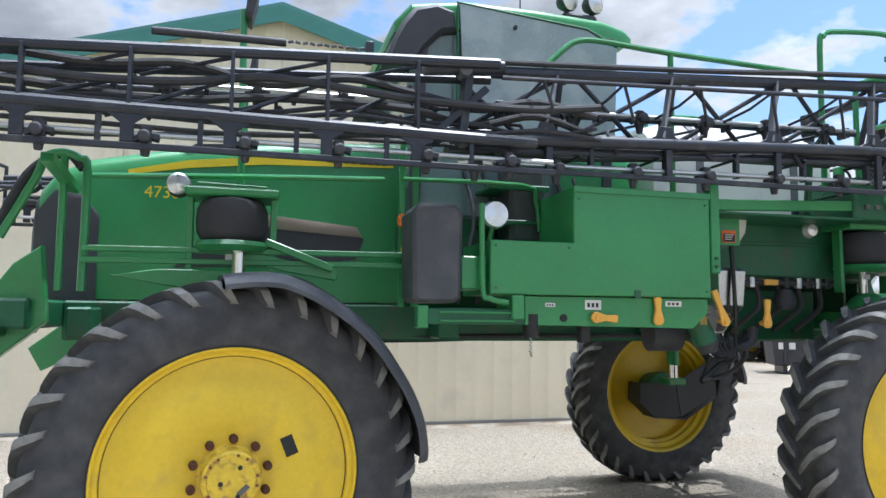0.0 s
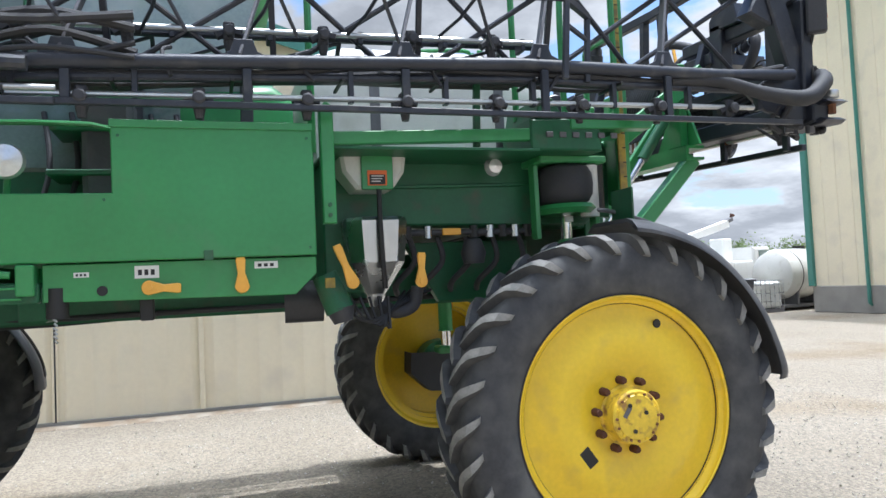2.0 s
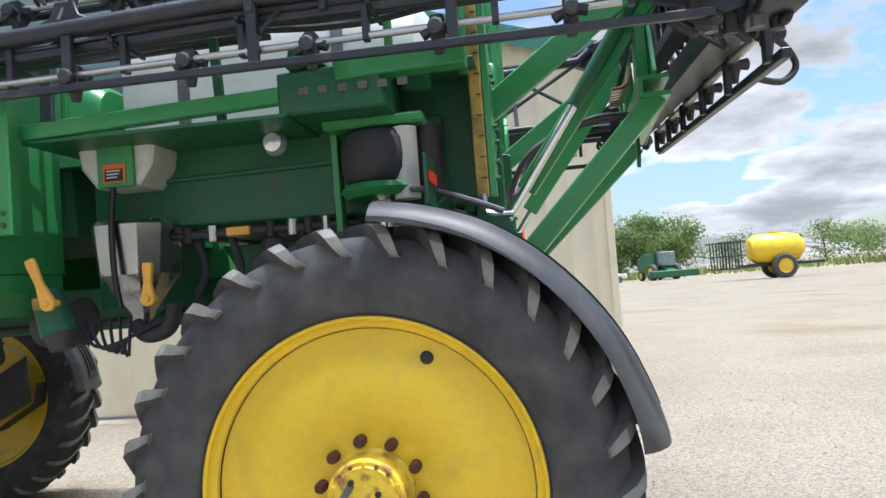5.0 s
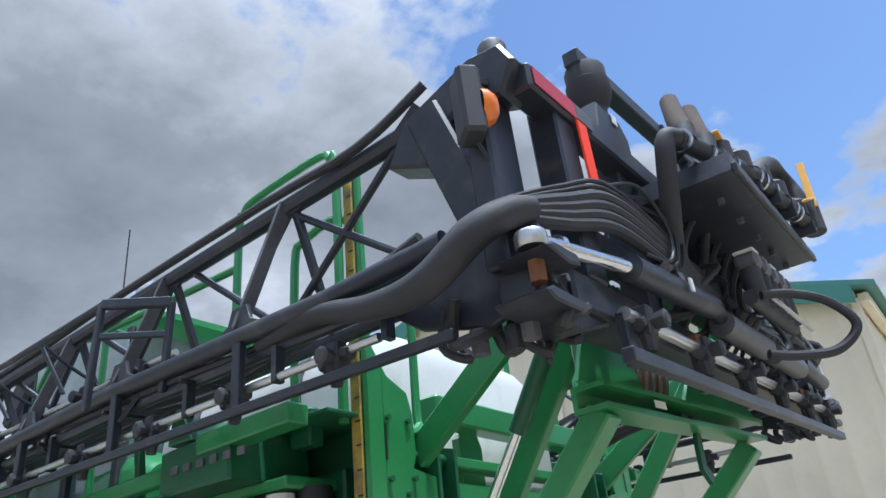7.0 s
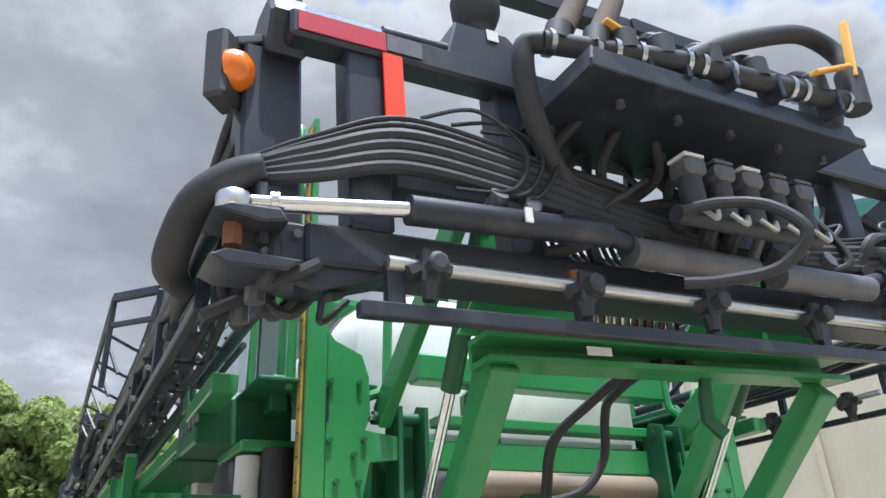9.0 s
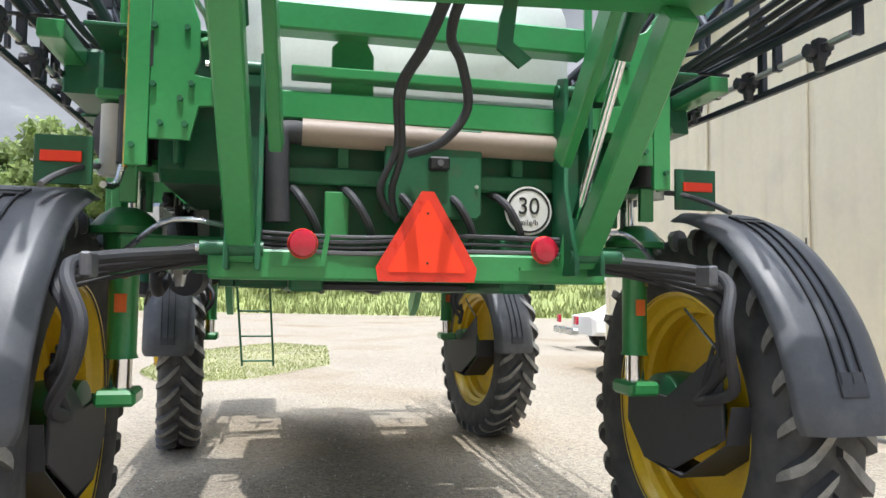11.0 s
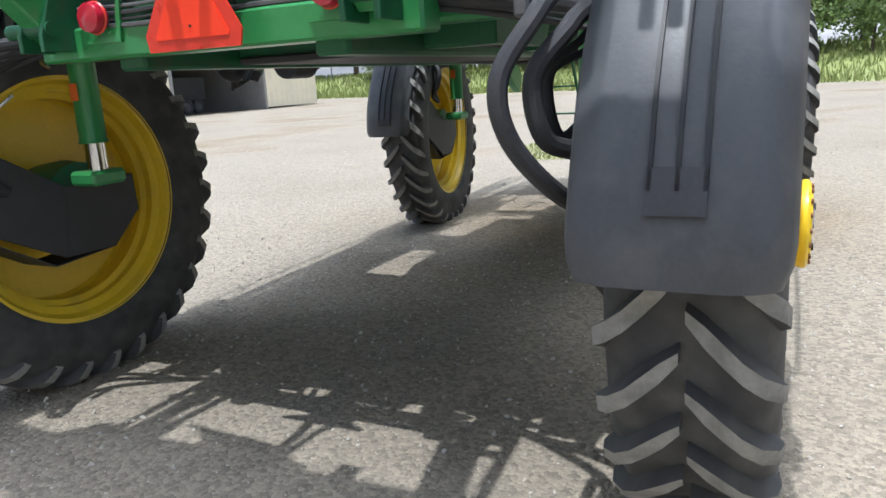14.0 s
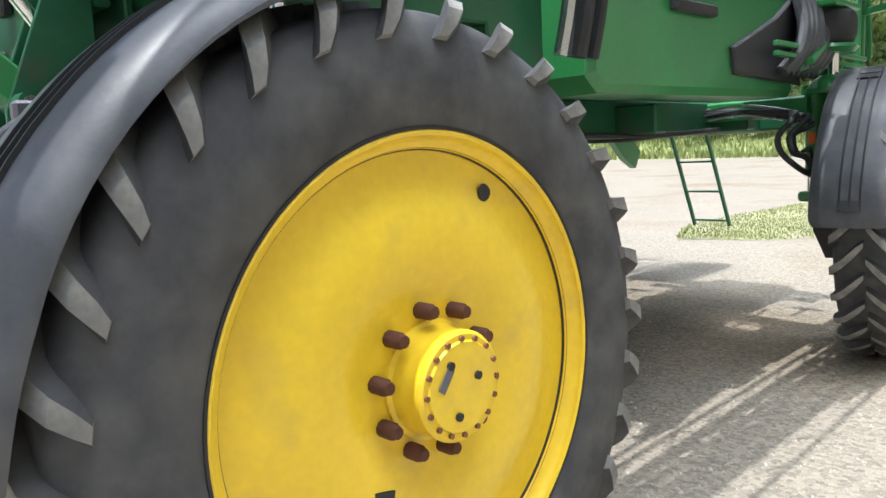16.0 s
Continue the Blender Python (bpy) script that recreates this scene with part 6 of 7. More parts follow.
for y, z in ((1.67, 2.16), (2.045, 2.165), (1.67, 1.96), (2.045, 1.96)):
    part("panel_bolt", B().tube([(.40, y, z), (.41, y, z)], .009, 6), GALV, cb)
# added panel hides the tank behind, in the shade-darkened green
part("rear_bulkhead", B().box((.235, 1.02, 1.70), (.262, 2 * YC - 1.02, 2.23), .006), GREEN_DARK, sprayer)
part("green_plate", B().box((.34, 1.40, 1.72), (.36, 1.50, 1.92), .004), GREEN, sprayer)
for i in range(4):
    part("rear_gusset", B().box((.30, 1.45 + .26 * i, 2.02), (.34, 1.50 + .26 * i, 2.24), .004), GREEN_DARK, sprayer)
part("rear_tower", B().prism([(1.42, 2.24), (1.42, 2.55), (1.47, 2.60), (1.56, 2.60), (1.60, 2.52), (1.60, 2.24)], 0, .28, .33, .005), GREEN, sprayer)
for i in range(4):
    z = 1.675 + .022 * i
    part("rear_line", B().tube([(.44, 1.05, z), (.49, 1.5, z - .02), (.47, 2.0, z + .01 * (i % 3)), (.44, 2.5, z)], .007 if i % 2 else .010, 6, 5), RUBBER if i % 3 else GREY_STEEL, sprayer)
for i in range(5):
    y = 1.25 + .22 * i
    part("rear_hose", B().tube([(.30, y, 1.95), (.42, y + .05, 1.88), (.40, y + .12, 1.75), (.30, y + .1, 1.66)], .018, 8, 5), RUBBER, sprayer)
for i in range(2):
    part("feed_hose", B().tube([(1.30, 1.70 + .03 * i, 2.47), (1.05, 1.74 + .02 * i, 2.50), (.80, 1.72 + .02 * i, 2.42), (.62, 1.66 + .02 * i, 2.30), (.50, 1.68 + .02 * i, 2.10 - .02 * i), (.44, 1.62 + .05 * i, 1.92), (.40, 1.7, 1.80)], .015, 10, 6), RUBBER, sprayer)
part("feed_hose", B().tube([(1.30, 1.82, 2.47), (1.10, 1.80, 2.50), (.85, 1.82, 2.45), (.70, 1.90, 2.40), (.60, 1.95, 2.25), (.55, 1.86, 2.12), (.45, 1.74, 2.08)], .020, 10, 6), RUBBER, sprayer)

# slow-moving-vehicle emblem, speed disc, tail lamps
def tri(cy, cz, w, h, cut):
    return [(cy - w / 2 + cut * .2, cz), (cy + w / 2 - cut * .2, cz), (cy + w / 2, cz + cut), (cy + cut * .45, cz + h), (cy - cut * .45, cz + h), (cy - w / 2, cz + cut)]


smv = part("slow_vehicle_emblem", B().prism(tri(1.80, 1.545, .415, .365, .055), 0, .555, .562), RED_DARK, sprayer, "orange slow vehicle triangle with a dark red border")
part("emblem_centre", B().prism(tri(1.80, 1.582, .315, .290, .012), 0, .562, .566), ORANGE, smv, "fluorescent orange centre")
part("emblem_bracket", B().box((.50, 1.77, 1.56), (.555, 1.83, 1.88), .004), GREEN, smv)
for z in (1.62, 1.82):
    part("emblem_rivet", B().tube([(.566, 1.80, z), (.569, 1.80, z)], .005, 8), INK, smv)
sg = part("speed_disc", B().lathe([(.0, .385), (.108, .385), (.108, .391), (.0, .391)], (0, 2.288, 1.868), 48, 0), LABEL_WHITE, sprayer, "round white 30 mile per hour speed disc")
part("disc_ring", B().lathe([(.090, .392), (.090, .3935), (.099, .3935), (.099, .392)], (0, 2.288, 1.868), 48, 0), INK, sg)
text_part("disc_number", "30", .105, pose(.394, 2.288, 1.885, 90, 0, 90), INK, sg)
text_part("disc_unit", "mile/h", .036, pose(.394, 2.288, 1.815, 90, 0, 90), INK, sg)
for y in (1.309, 2 * 1.812 - 1.309):
    l = part("tail_lamp", B().lathe([(.0, .50), (.05, .50), (.056, .515), (.056, .535), (.05, .55), (.025, .557), (.0, .558)], (0, y, 1.688), 26, 0), RED, sprayer, "round red tail lamp")
    part("lamp_ring", B().lathe([(.056, .512), (.060, .516), (.056, .522)], (0, y, 1.688), 26, 0), RED_DARK, l)
    part("lamp_bracket", B().prism([(y - .10, 1.60), (y + .09, 1.60), (y + .12, 1.82), (y + .105, 1.82), (y + .07, 1.62), (y - .10, 1.615)], 0, .488, .498), GREEN, l)
for flip in (False, True):
    tr = part("tail_reflector", B(flip).box((.247, .275, 2.01), (.258, .43, 2.055), .003), ORANGE, sprayer, "orange tail reflector strip")
    part("tail_plate", B(flip).box((.232, .25, 1.92), (.246, .47, 2.12), .004), GREEN_DARK, tr)
for flip in (False, True):
    part("white_cylinder", B(flip).tube([(.12, .52, 1.98), (.12, .52, 2.28)], .055, 16), POLY, sprayer)
    part("rear_tank", B(flip).tube([(.20, .62, 2.02), (.20, .62, 2.30)], .07, 16), INK, sprayer)

# lift linkage
for flip in (False, True):
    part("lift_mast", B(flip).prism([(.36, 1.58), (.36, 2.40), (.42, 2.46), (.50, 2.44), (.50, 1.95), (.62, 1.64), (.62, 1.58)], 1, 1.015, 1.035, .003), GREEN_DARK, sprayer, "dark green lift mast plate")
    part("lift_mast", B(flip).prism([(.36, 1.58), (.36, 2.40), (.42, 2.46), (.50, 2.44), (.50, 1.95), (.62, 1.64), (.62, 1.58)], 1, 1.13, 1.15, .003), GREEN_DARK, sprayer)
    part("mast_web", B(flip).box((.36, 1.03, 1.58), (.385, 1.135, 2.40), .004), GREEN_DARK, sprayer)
    part("lower_arm", B(flip).beam((.51, 1.08, 1.64), (1.34 if flip else 1.25, 1.09 if flip else 1.04, 2.42), .105, .10, c=.008), GREEN, sprayer, "green parallel lift arm")
    part("upper_arm", B(flip).beam((.43, .97, 2.40), (1.30, .93, 3.02), .05, .12, c=.006), GREEN, sprayer, "green upper lift arm")
    part("upper_arm", B(flip).beam((.60, 1.20, 2.05), (1.30, 1.13, 2.98), .05, .10, c=.006), GREEN, sprayer)
    for p in ((.43, 2.40), (.58, 1.66)):
        part("pivot_pin", B(flip).tube([(p[0], .93, p[1]), (p[0], 1.16, p[1])], .028, 12), GREEN_DARK, sprayer)
        part("pin_cap", B(flip).tube([(p[0], .915, p[1]), (p[0], .93, p[1])], .016, 8), GALV, sprayer)
    cy = part("lift_cylinder", B(flip).tube([(.86, 1.06, 2.42), (1.20, 1.03, 2.92)], .038, 14), GREEN_DARK, sprayer, "hydraulic lift cylinder with a bright rod")
    part("cylinder_rod", B(flip).tube([(.46, 1.075, 1.84), (.86, 1.06, 2.42)], .022, 14), CHROME, cy)

TILT = radians(2.2)
RACK = Matrix.Translation((1.28, YC + .03, 2.67)) @ Matrix.Rotation(radians(-3.5), 4, 'Z') @ Matrix.Rotation(radians(1.6), 4, 'X') @ Matrix.Translation((-1.37, -YC, -2.6))


def lean(b):
    """The carrier hangs a little to one side."""
    b.v = [tuple(RACK @ Vector(v)) for v in b.v]
    return b


def rk(name, b, material, parent=None, label="", smooth=35):
    if b.flip:
        b.v, b.f, b.flip = [(x, 2 * YC - y, z) for x, y, z in b.v], [q[::-1] for q in b.f], False
    return part(name, lean(b), material, parent or sprayer, label, smooth)


# green carrier: channel, uprights, gussets
rk("carrier_channel", B().prism([(1.30, 2.36), (1.30, 2.46), (1.44, 2.46), (1.44, 2.44), (1.32, 2.44), (1.32, 2.38), (1.44, 2.38), (1.44, 2.36)], 1, .93, 2.56), GREEN, None, "green carrier channel")
for y0, y1 in ((.99, 1.16), (2.02, 2.12), (2.40, 2.57)):
    rk("carrier_upright", B().box((1.30, y0, 2.46), (1.36, y1, 3.05), .008), GREEN)
rk("carrier_gusset", B().prism([(1.75, 2.46), (2.75, 2.46), (2.60, 2.52), (2.30, 2.78), (2.05, 2.80)], 0, 1.36, 1.38, .003), GREEN)
rk("carrier_gusset", B().prism([(.86, 2.46), (1.40, 2.46), (1.22, 2.72), (1.0, 2.74)], 0, 1.36, 1.38, .003), GREEN)
rk("carrier_hook", B().prism([(1.84, 2.30), (1.86, 2.36), (1.90, 2.36), (1.88, 2.22), (1.94, 2.17), (1.90, 2.14), (1.83, 2.20)], 0, 1.34, 1.36), GREEN_DARK)
rk("crossbar_label", B().box((1.442, 1.30, 2.395), (1.445, 1.40, 2.425), .0005), LABEL_WHITE)
for i in range(14):
    y = 1.35 + .035 * i
    rk("hose_fitting", B().tube([(1.20, y, 2.50), (1.28, y, 2.52), (1.30, y + .02, 2.62)], .010, 6, 3), STAINLESS if i % 2 else BRASS_RUST)
for i in range(12):
    y = 1.45 + .04 * i
    rk("carrier_hose", B().tube([(1.25, y, 2.58), (1.30, y - .05, 2.72), (1.25, y - .2, 2.86), (1.30, y - .25, 3.0)], .011, 6, 4), RUBBER)

# black boom rack: lower beam, hinge housings, posts, top beams
RACK = Matrix.Translation((.005, YC + .065, 2.595)) @ Matrix.Rotation(TILT, 4, 'X') @ Matrix.Translation((0, -YC, -2.6))
rk("rack_beam", B().box((1.40, .22, 2.585), (1.56, 2 * YC - .22, 2.70), .01), BLACK, None, "black steel boom rack beam")
rk("rack_beam", B().box((1.42, .45, 2.86), (1.52, 2 * YC - .45, 2.94), .008), BLACK)
rk("guard_bar", B().box((1.60, .33, 2.43), (1.64, 2 * YC - .33, 2.47), .004), BLACK, None, "flat black guard bar")
sp = rk("spray_pipe", B().tube([(1.60, .42, 2.59), (1.60, 2 * YC - .42, 2.59)], .021, 12), STAINLESS, None, "stainless rear spray pipe")
for y in (.42, 1.02, 1.55, 2.1, 2.6, 3.1):
    rk("guard_bracket", B().box((1.57, y, 2.44), (1.60, y + .05, 2.60), .004), BLACK)


def nozzle_mesh():
    b = B()
    b.box((-.026, -.026, -.06), (.026, .026, .04), .008)
    b.tube([(0, 0, -.05), (0, 0, -.10)], [.028, .018], 8)
    b.tube([(0, -.018, -.015), (0, -.065, -.015), (0, -.072, -.015)], [.022, .030, .020], 8)
    b.tube([(0, .018, -.015), (0, .045, -.02)], [.014, .018], 8)
    b.tube([(.0, 0, .0), (.062, 0, -.012)], [.018, .024], 6)
    b.tube([(0, 0, .0), (-.060, 0, -.03)], [.018, .022], 6)
    return b.mesh("nozzle_body", BLACK_FLAT, 30)


NOZZLE = nozzle_mesh()


def nozzle(parent, p, turn=0.0):
    o = new("nozzle_body", NOZZLE)
    o.parent = parent
    o.matrix_basis = pose(*p, 0, 0, turn)
    return o


for i in range(6):
    y = .53 + .508 * i
    q = RACK @ Vector((1.615, y, 2.59))
    nozzle(sp, q, 90)

for flip in (False, True):
    # hinge corner: folded plate housing and fold cylinder
    hh = rk("hinge_housing", B(flip).prism([(.05, 2.56), (.05, 2.66), (.16, 2.70), (.46, 2.70), (.46, 2.58), (.25, 2.52)], 0, 1.42, 1.54, .01), BLACK, None, "black hinge housing")
    rk("hinge_plate", B(flip).prism([(.98, 2.72), (1.12, 2.80), (1.30, 2.90), (1.54, 2.80), (1.56, 2.62), (1.35, 2.56), (1.12, 2.62)], 1, .10, .13, .006), BLACK, hh)
    for x, y, z in ((1.55, .04, 2.635), (1.50, .31, 2.60), (1.60, 1.02, 2.60)):
        rk("hinge_pin", B(flip).tube([(x, y, z - .03), (x, y, z + .035)], .024, 6), BRASS_RUST, hh, "rusted hinge pin")
    for k, (yy, zz) in enumerate(((.12, 2.60), (.20, 2.66), (.30, 2.62), (.40, 2.66))):
        rk("housing_bolt", B(flip).tube([(1.538, yy, zz), (1.556, yy, zz)], .013, 6), GREY_STEEL, hh)
    rk("hinge_ear", B(flip).prism([(-.02, 2.67), (.02, 2.69), (.14, 2.69), (.16, 2.66), (.10, 2.65)], 0, 1.46, 1.62, .006), BLACK, hh)
    rk("hinge_ear", B(flip).prism([(-.02, 2.56), (.02, 2.58), (.20, 2.57), (.16, 2.54), (.02, 2.54)], 0, 1.44, 1.60, .006), BLACK, hh)
    for k in range(7):
        q = random.Random(90 + k)
        x, y = 1.22 + .05 * k, q.uniform(.04, .34)
        rk("hinge_hose", B(flip).tube([(x, y, 2.66), (x + q.uniform(-.06, .06), y + q.uniform(-.08, .08), 2.56), (x + .03, y + q.uniform(-.06, .1), 2.48 + q.uniform(0, .04)), (x + q.uniform(-.12, .1), y + .1, 2.58)], q.choice((.010, .014, .018)), 8, 5), RUBBER, hh)
    for k in range(4):
        rk("hinge_fitting", B(flip).tube([(1.30 + .08 * k, .12 + .05 * (k % 2), 2.50), (1.30 + .08 * k, .12 + .05 * (k % 2), 2.57)], .026, 8), BLACK_FLAT if k % 2 else GREY_STEEL, hh)
    cyl = rk("fold_cylinder", B(flip).tube([(1.63, .475, 2.735), (1.66, 1.12, 2.745)], .042, 18), BLACK, None, "black fold cylinder with a bright rod")
    rk("cylinder_rod", B(flip).tube([(1.56, .08, 2.722), (1.63, .475, 2.735)], .023, 16), CHROME, cyl)
    rk("rod_eye", B(flip).lathe([(.0, 2.700), (.040, 2.700), (.044, 2.708), (.044, 2.736), (.040, 2.744), (.0, 2.744)], (1.548, .04, 0), 20, 2), STAINLESS, cyl)
    rk("rod_collar", B(flip).tube([(1.572, .125, 2.723), (1.576, .145, 2.724)], .032, 16), CHROME, cyl)
    rk("cylinder_tag", B(flip).box((1.695, .80, 2.72), (1.703, .825, 2.765), .001), LABEL_WHITE, cyl)
    cyl2 = rk("level_cylinder", B(flip).tube([(1.66, 1.20, 2.70), (1.67, 1.72, 2.69)], .048, 18), GREY_STEEL, None, "grey levelling cylinder")
    rk("cylinder_end", B(flip).tube([(1.66, 1.12, 2.745), (1.66, 1.22, 2.72)], .03, 12), BLACK, cyl2)
    # posts and top beam with tape
    rk("rack_post", B(flip).box((1.46, .34, 2.70), (1.56, .47, 3.32), .008), BLACK)
    rk("rack_post", B(flip).box((1.38, .07, 2.70), (1.46, .24, 3.30), .01), BLACK)
    rk("rack_post", B(flip).box((1.44, .86, 2.60), (1.54, .98, 3.40), .008), BLACK)
    tb = rk("top_beam", B(flip).box((1.48, .17, 3.27), (1.58, 1.35, 3.365), .01), BLACK, None, "black top beam with reflective tape")
    rk("red_tape", B(flip).box((1.581, .19, 3.285), (1.585, .46, 3.35), .001), RED_TAPE, tb, "faded red reflective tape")
    rk("silver_tape", B(flip).box((1.581, .462, 3.29), (1.585, .58, 3.35), .001), GREY_STEEL, tb)
    rk("orange_strip", B(flip).box((1.58, .445, 3.045), (1.59, .508, 3.275), .002), ORANGE, tb, "fluorescent orange marker strip")
    rk("stay_rod", B(flip).tube([(1.53, .22, 3.395), (1.53, .48, 3.395)], .016, 10), CHROME, tb)
    rk("stay_barrel", B(flip).tube([(1.53, .47, 3.395), (1.53, .82, 3.40)], .026, 12), BLACK, tb)
    rk("shoulder_arm", B(flip).prism([(1.04, 3.21), (1.12, 3.35), (1.40, 3.45), (1.52, 3.44), (1.56, 3.36), (1.50, 3.25), (1.36, 3.30), (1.24, 3.22), (1.20, 3.14)], 1, .12, .24, .012), BLACK, tb, "angled black shoulder arm")
    rk("shoulder_arm", B(flip).beam((1.21, .15, 3.34), (1.38, .15, 2.84), .10, .13, (1, 0, 0), c=.01), BLACK, tb)
    rk("top_pin", B(flip).tube([(1.46, .19, 3.42), (1.46, .19, 3.49), (1.46, .19, 3.51)], [.048, .048, .036], 16), BLACK_FLAT, tb)
    turn = Matrix.Translation((1.44, .02, 3.19)) @ Matrix.Rotation(radians(48), 4, 'Z')
    lb = B(flip).obox(turn, (.035, .055, .115), .012)
    am = rk("marker_lamp", lb, BLACK_FLAT, None, "black lamp housing with an amber lens")
    le = B(flip).lathe([(.062, .03), (.060, .05), (.045, .075), (.02, .088), (.0, .090)], (0, 0, -.01), 20, 0)
    le.v = [tuple(turn @ Vector(v)) for v in le.v]
    rk("amber_lens", le, AMBER, am)
    rk("lamp_arm", B(flip).beam((1.44, .05, 3.30), (1.46, .20, 3.34), .03, .03), BLACK, am)
    rk("lamp_wire", B(flip).tube([(1.43, .02, 3.12), (1.45, .09, 2.98), (1.44, .06, 2.82), (1.46, .12, 2.78)], .008, 6, 4), INK, am)
    rk("suspension_bump", B(flip).lathe([(.0, 3.50), (.05, 3.50), (.052, 3.545), (.068, 3.565), (.085, 3.61), (.088, 3.665), (.080, 3.672), (.082, 3.73), (.076, 3.745), (.0, 3.747)], (1.51, .845, 0), 24, 2), RUBBER, None, "black rubber suspension bumper")
    rk("bumper_plate", B(flip).prism([(.68, 3.36), (.72, 3.50), (.92, 3.50), (.98, 3.44), (.98, 3.36)], 0, 1.44, 1.57, .006), BLACK)
    rk("top_rail", B(flip).beam((1.50, .76, 3.77), (1.54, 2.02, 3.76), .07, .07, c=.006), BLACK)
    rk("rail_post", B(flip).beam((1.53, 1.66, 3.73), (1.53, 1.64, 3.36), .06, .06), BLACK)
    rk("white_tag", B(flip).box((1.572, .835, 3.455), (1.576, .88, 3.50), .001), LABEL_WHITE)
    # thick sleeve of hoses swinging round the corner into the wing
    rk("hose_sleeve", B(flip).tube([(1.53, .12, 2.85), (1.49, .05, 2.83), (1.42, -.03, 2.77), (1.26, -.06, 2.67), (1.02, .0, 2.70), (.75, .05, 2.77), (.45, .08, 2.76)], [.036, .046, .050, .048, .040, .034, .026], 14, 6), RUBBER, None, "thick braided hose sleeve")
    for i in range(6):
        o = .044 * i if i < 4 else .15 + .028 * (i - 3)
        rk("rack_hose", B(flip).tube([(1.48, .08, 2.83 + o * .3), (1.56, .25, 2.835 + o * .6), (1.61, .48, 2.875 + o * .78), (1.63, .80, 2.845 + o * .75), (1.63, 1.15, 2.80 + o * .6), (1.61, 1.60, 2.77 + o * .5)], .021 if i < 4 else .008, 8, 7), RUBBER)
    for i in range(3):
        rk("wire_loop", B(flip).tube([(1.60, .55 + .1 * i, 3.06), (1.64, .72 + .08 * i, 3.10 - .03 * i), (1.66, .86 + .06 * i, 2.98), (1.66, .80 + .05 * i, 2.84), (1.64, .62 + .1 * i, 2.82)], .007, 6, 7), INK)

# manifold tray, pipes, valves
tray = rk("manifold_tray", B().prism([(.94, 3.14), (.96, 3.22), (2.14, 3.22), (2.18, 3.14)], 0, 1.42, 1.91, .006), BLACK, None, "black manifold tray")
rk("tray_edge", B().box((1.905, .94, 3.13), (1.925, 2.18, 3.165), .004), BLACK, tray)


def run(y):
    """Middle of the manifold pipe above the tray, at y across the machine."""
    k = min(1.0, max(0.0, (y - .90) / .45))
    return 1.77 + .13 * k + .07 * max(0.0, y - 1.35), 3.315 - .04 * k


mp = rk("manifold_pipe", B().tube([(*run(y)[:1], y, run(y)[1]) for y in (.90, 1.1, 1.35, 1.6, 1.85, 2.12)], .036, 14, 3), BLACK_FLAT, None, "black plumbing manifold with clamps")
for y in (.91, 1.05, 1.11, 1.19, 1.34, 1.40, 1.52, 1.79, 1.85, 2.06):
    x, z = run(y)
    rk("hose_clamp", B().tube([(x, y, z), (x + .002, y + .018, z)], .045, 14), GALV, mp)
for y, k in ((.95, 0), (1.07, 1)):
    x, z = run(y)
    rk("valve_seat", B().tube([(x, y - .01, z), (x, y + .01, z + .07)], .042, 12), BLACK_FLAT, mp)
    rk("relief_valve", B().tube([(x, y + .02, z + .06), (x - .03, y + .08, z + .15), (x - .06, y + .18, z + .31), (x - .065, y + .19, z + .325), (x - .07, y + .205, z + .345)], [.040, .040, .037, .022, .020], 16), VALVE_BROWN, mp, "brown cylindrical valve")
for pts in ([(1.91, 1.36, 3.28), (1.91, 1.52, 3.38), (1.90, 1.75, 3.50), (1.90, 2.00, 3.60), (1.90, 2.15, 3.61), (1.93, 2.20, 3.52), (1.97, 2.14, 3.36)], [(1.77, .90, 3.315), (1.74, .855, 3.31), (1.72, .85, 3.22), (1.68, .90, 3.08), (1.62, 1.02, 2.93), (1.60, 1.20, 2.82)]):
    rk("manifold_hose", B().tube(pts, .036, 12, 6), RUBBER, mp)
rk("valve_riser", B().tube([(1.97, 2.11, 3.24), (1.97, 2.13, 3.40), (1.97, 2.13, 3.42)], [.048, .048, .03], 12), BLACK_FLAT, mp)
for (x, y, z), (dy, dz) in (((2.0, 2.10, 3.36), (.065, .27)), ((2.0, 2.08, 3.40), (-.22, -.09)), ((1.86, 1.08, 3.385), (.12, -.04))):
    rk("valve_lever", B().beam((x, y, z), (x, y + dy, z + dz), .012, .034, (1, 0, 0), c=.004), ORANGE_YELLOW, mp, "yellow valve lever")
vb = rk("section_valve_bank", B().tube([(1.76, 1.32, 2.80), (1.76, 1.98, 2.80)], .03, 12), BLACK_FLAT, None, "bank of section valves with grey caps")
for i in range(5):
    y = 1.40 + .13 * i
    rk("valve_cap", B().box((1.73, y - .045, 2.93), (1.82, y + .045, 2.99), .015), GREY_STEEL, vb)
    rk("valve_lid", B().box((1.735, y - .043, 2.99), (1.815, y + .043, 3.003), .006), LABEL_WHITE if i in (0, 2) else GREY_STEEL, vb)
    rk("valve_body", B().tube([(1.77, y, 2.93), (1.77, y, 2.80)], .040, 12), BLACK_FLAT, vb)
    rk("valve_clip", B().tube([(1.82, y - .035, 2.80), (1.84, y, 2.76), (1.82, y + .035, 2.80)], .009, 6, 4), STAINLESS, vb)
rk("return_loop", B().tube([(1.80, 1.31, 2.79), (1.885, 1.375, 2.785), (1.99, 1.44, 2.735), (2.05, 1.48, 2.635), (1.97, 1.44, 2.555), (1.85, 1.35, 2.55), (1.77, 1.28, 2.565)], .018, 10, 7), RUBBER, None, "grey hose loop")
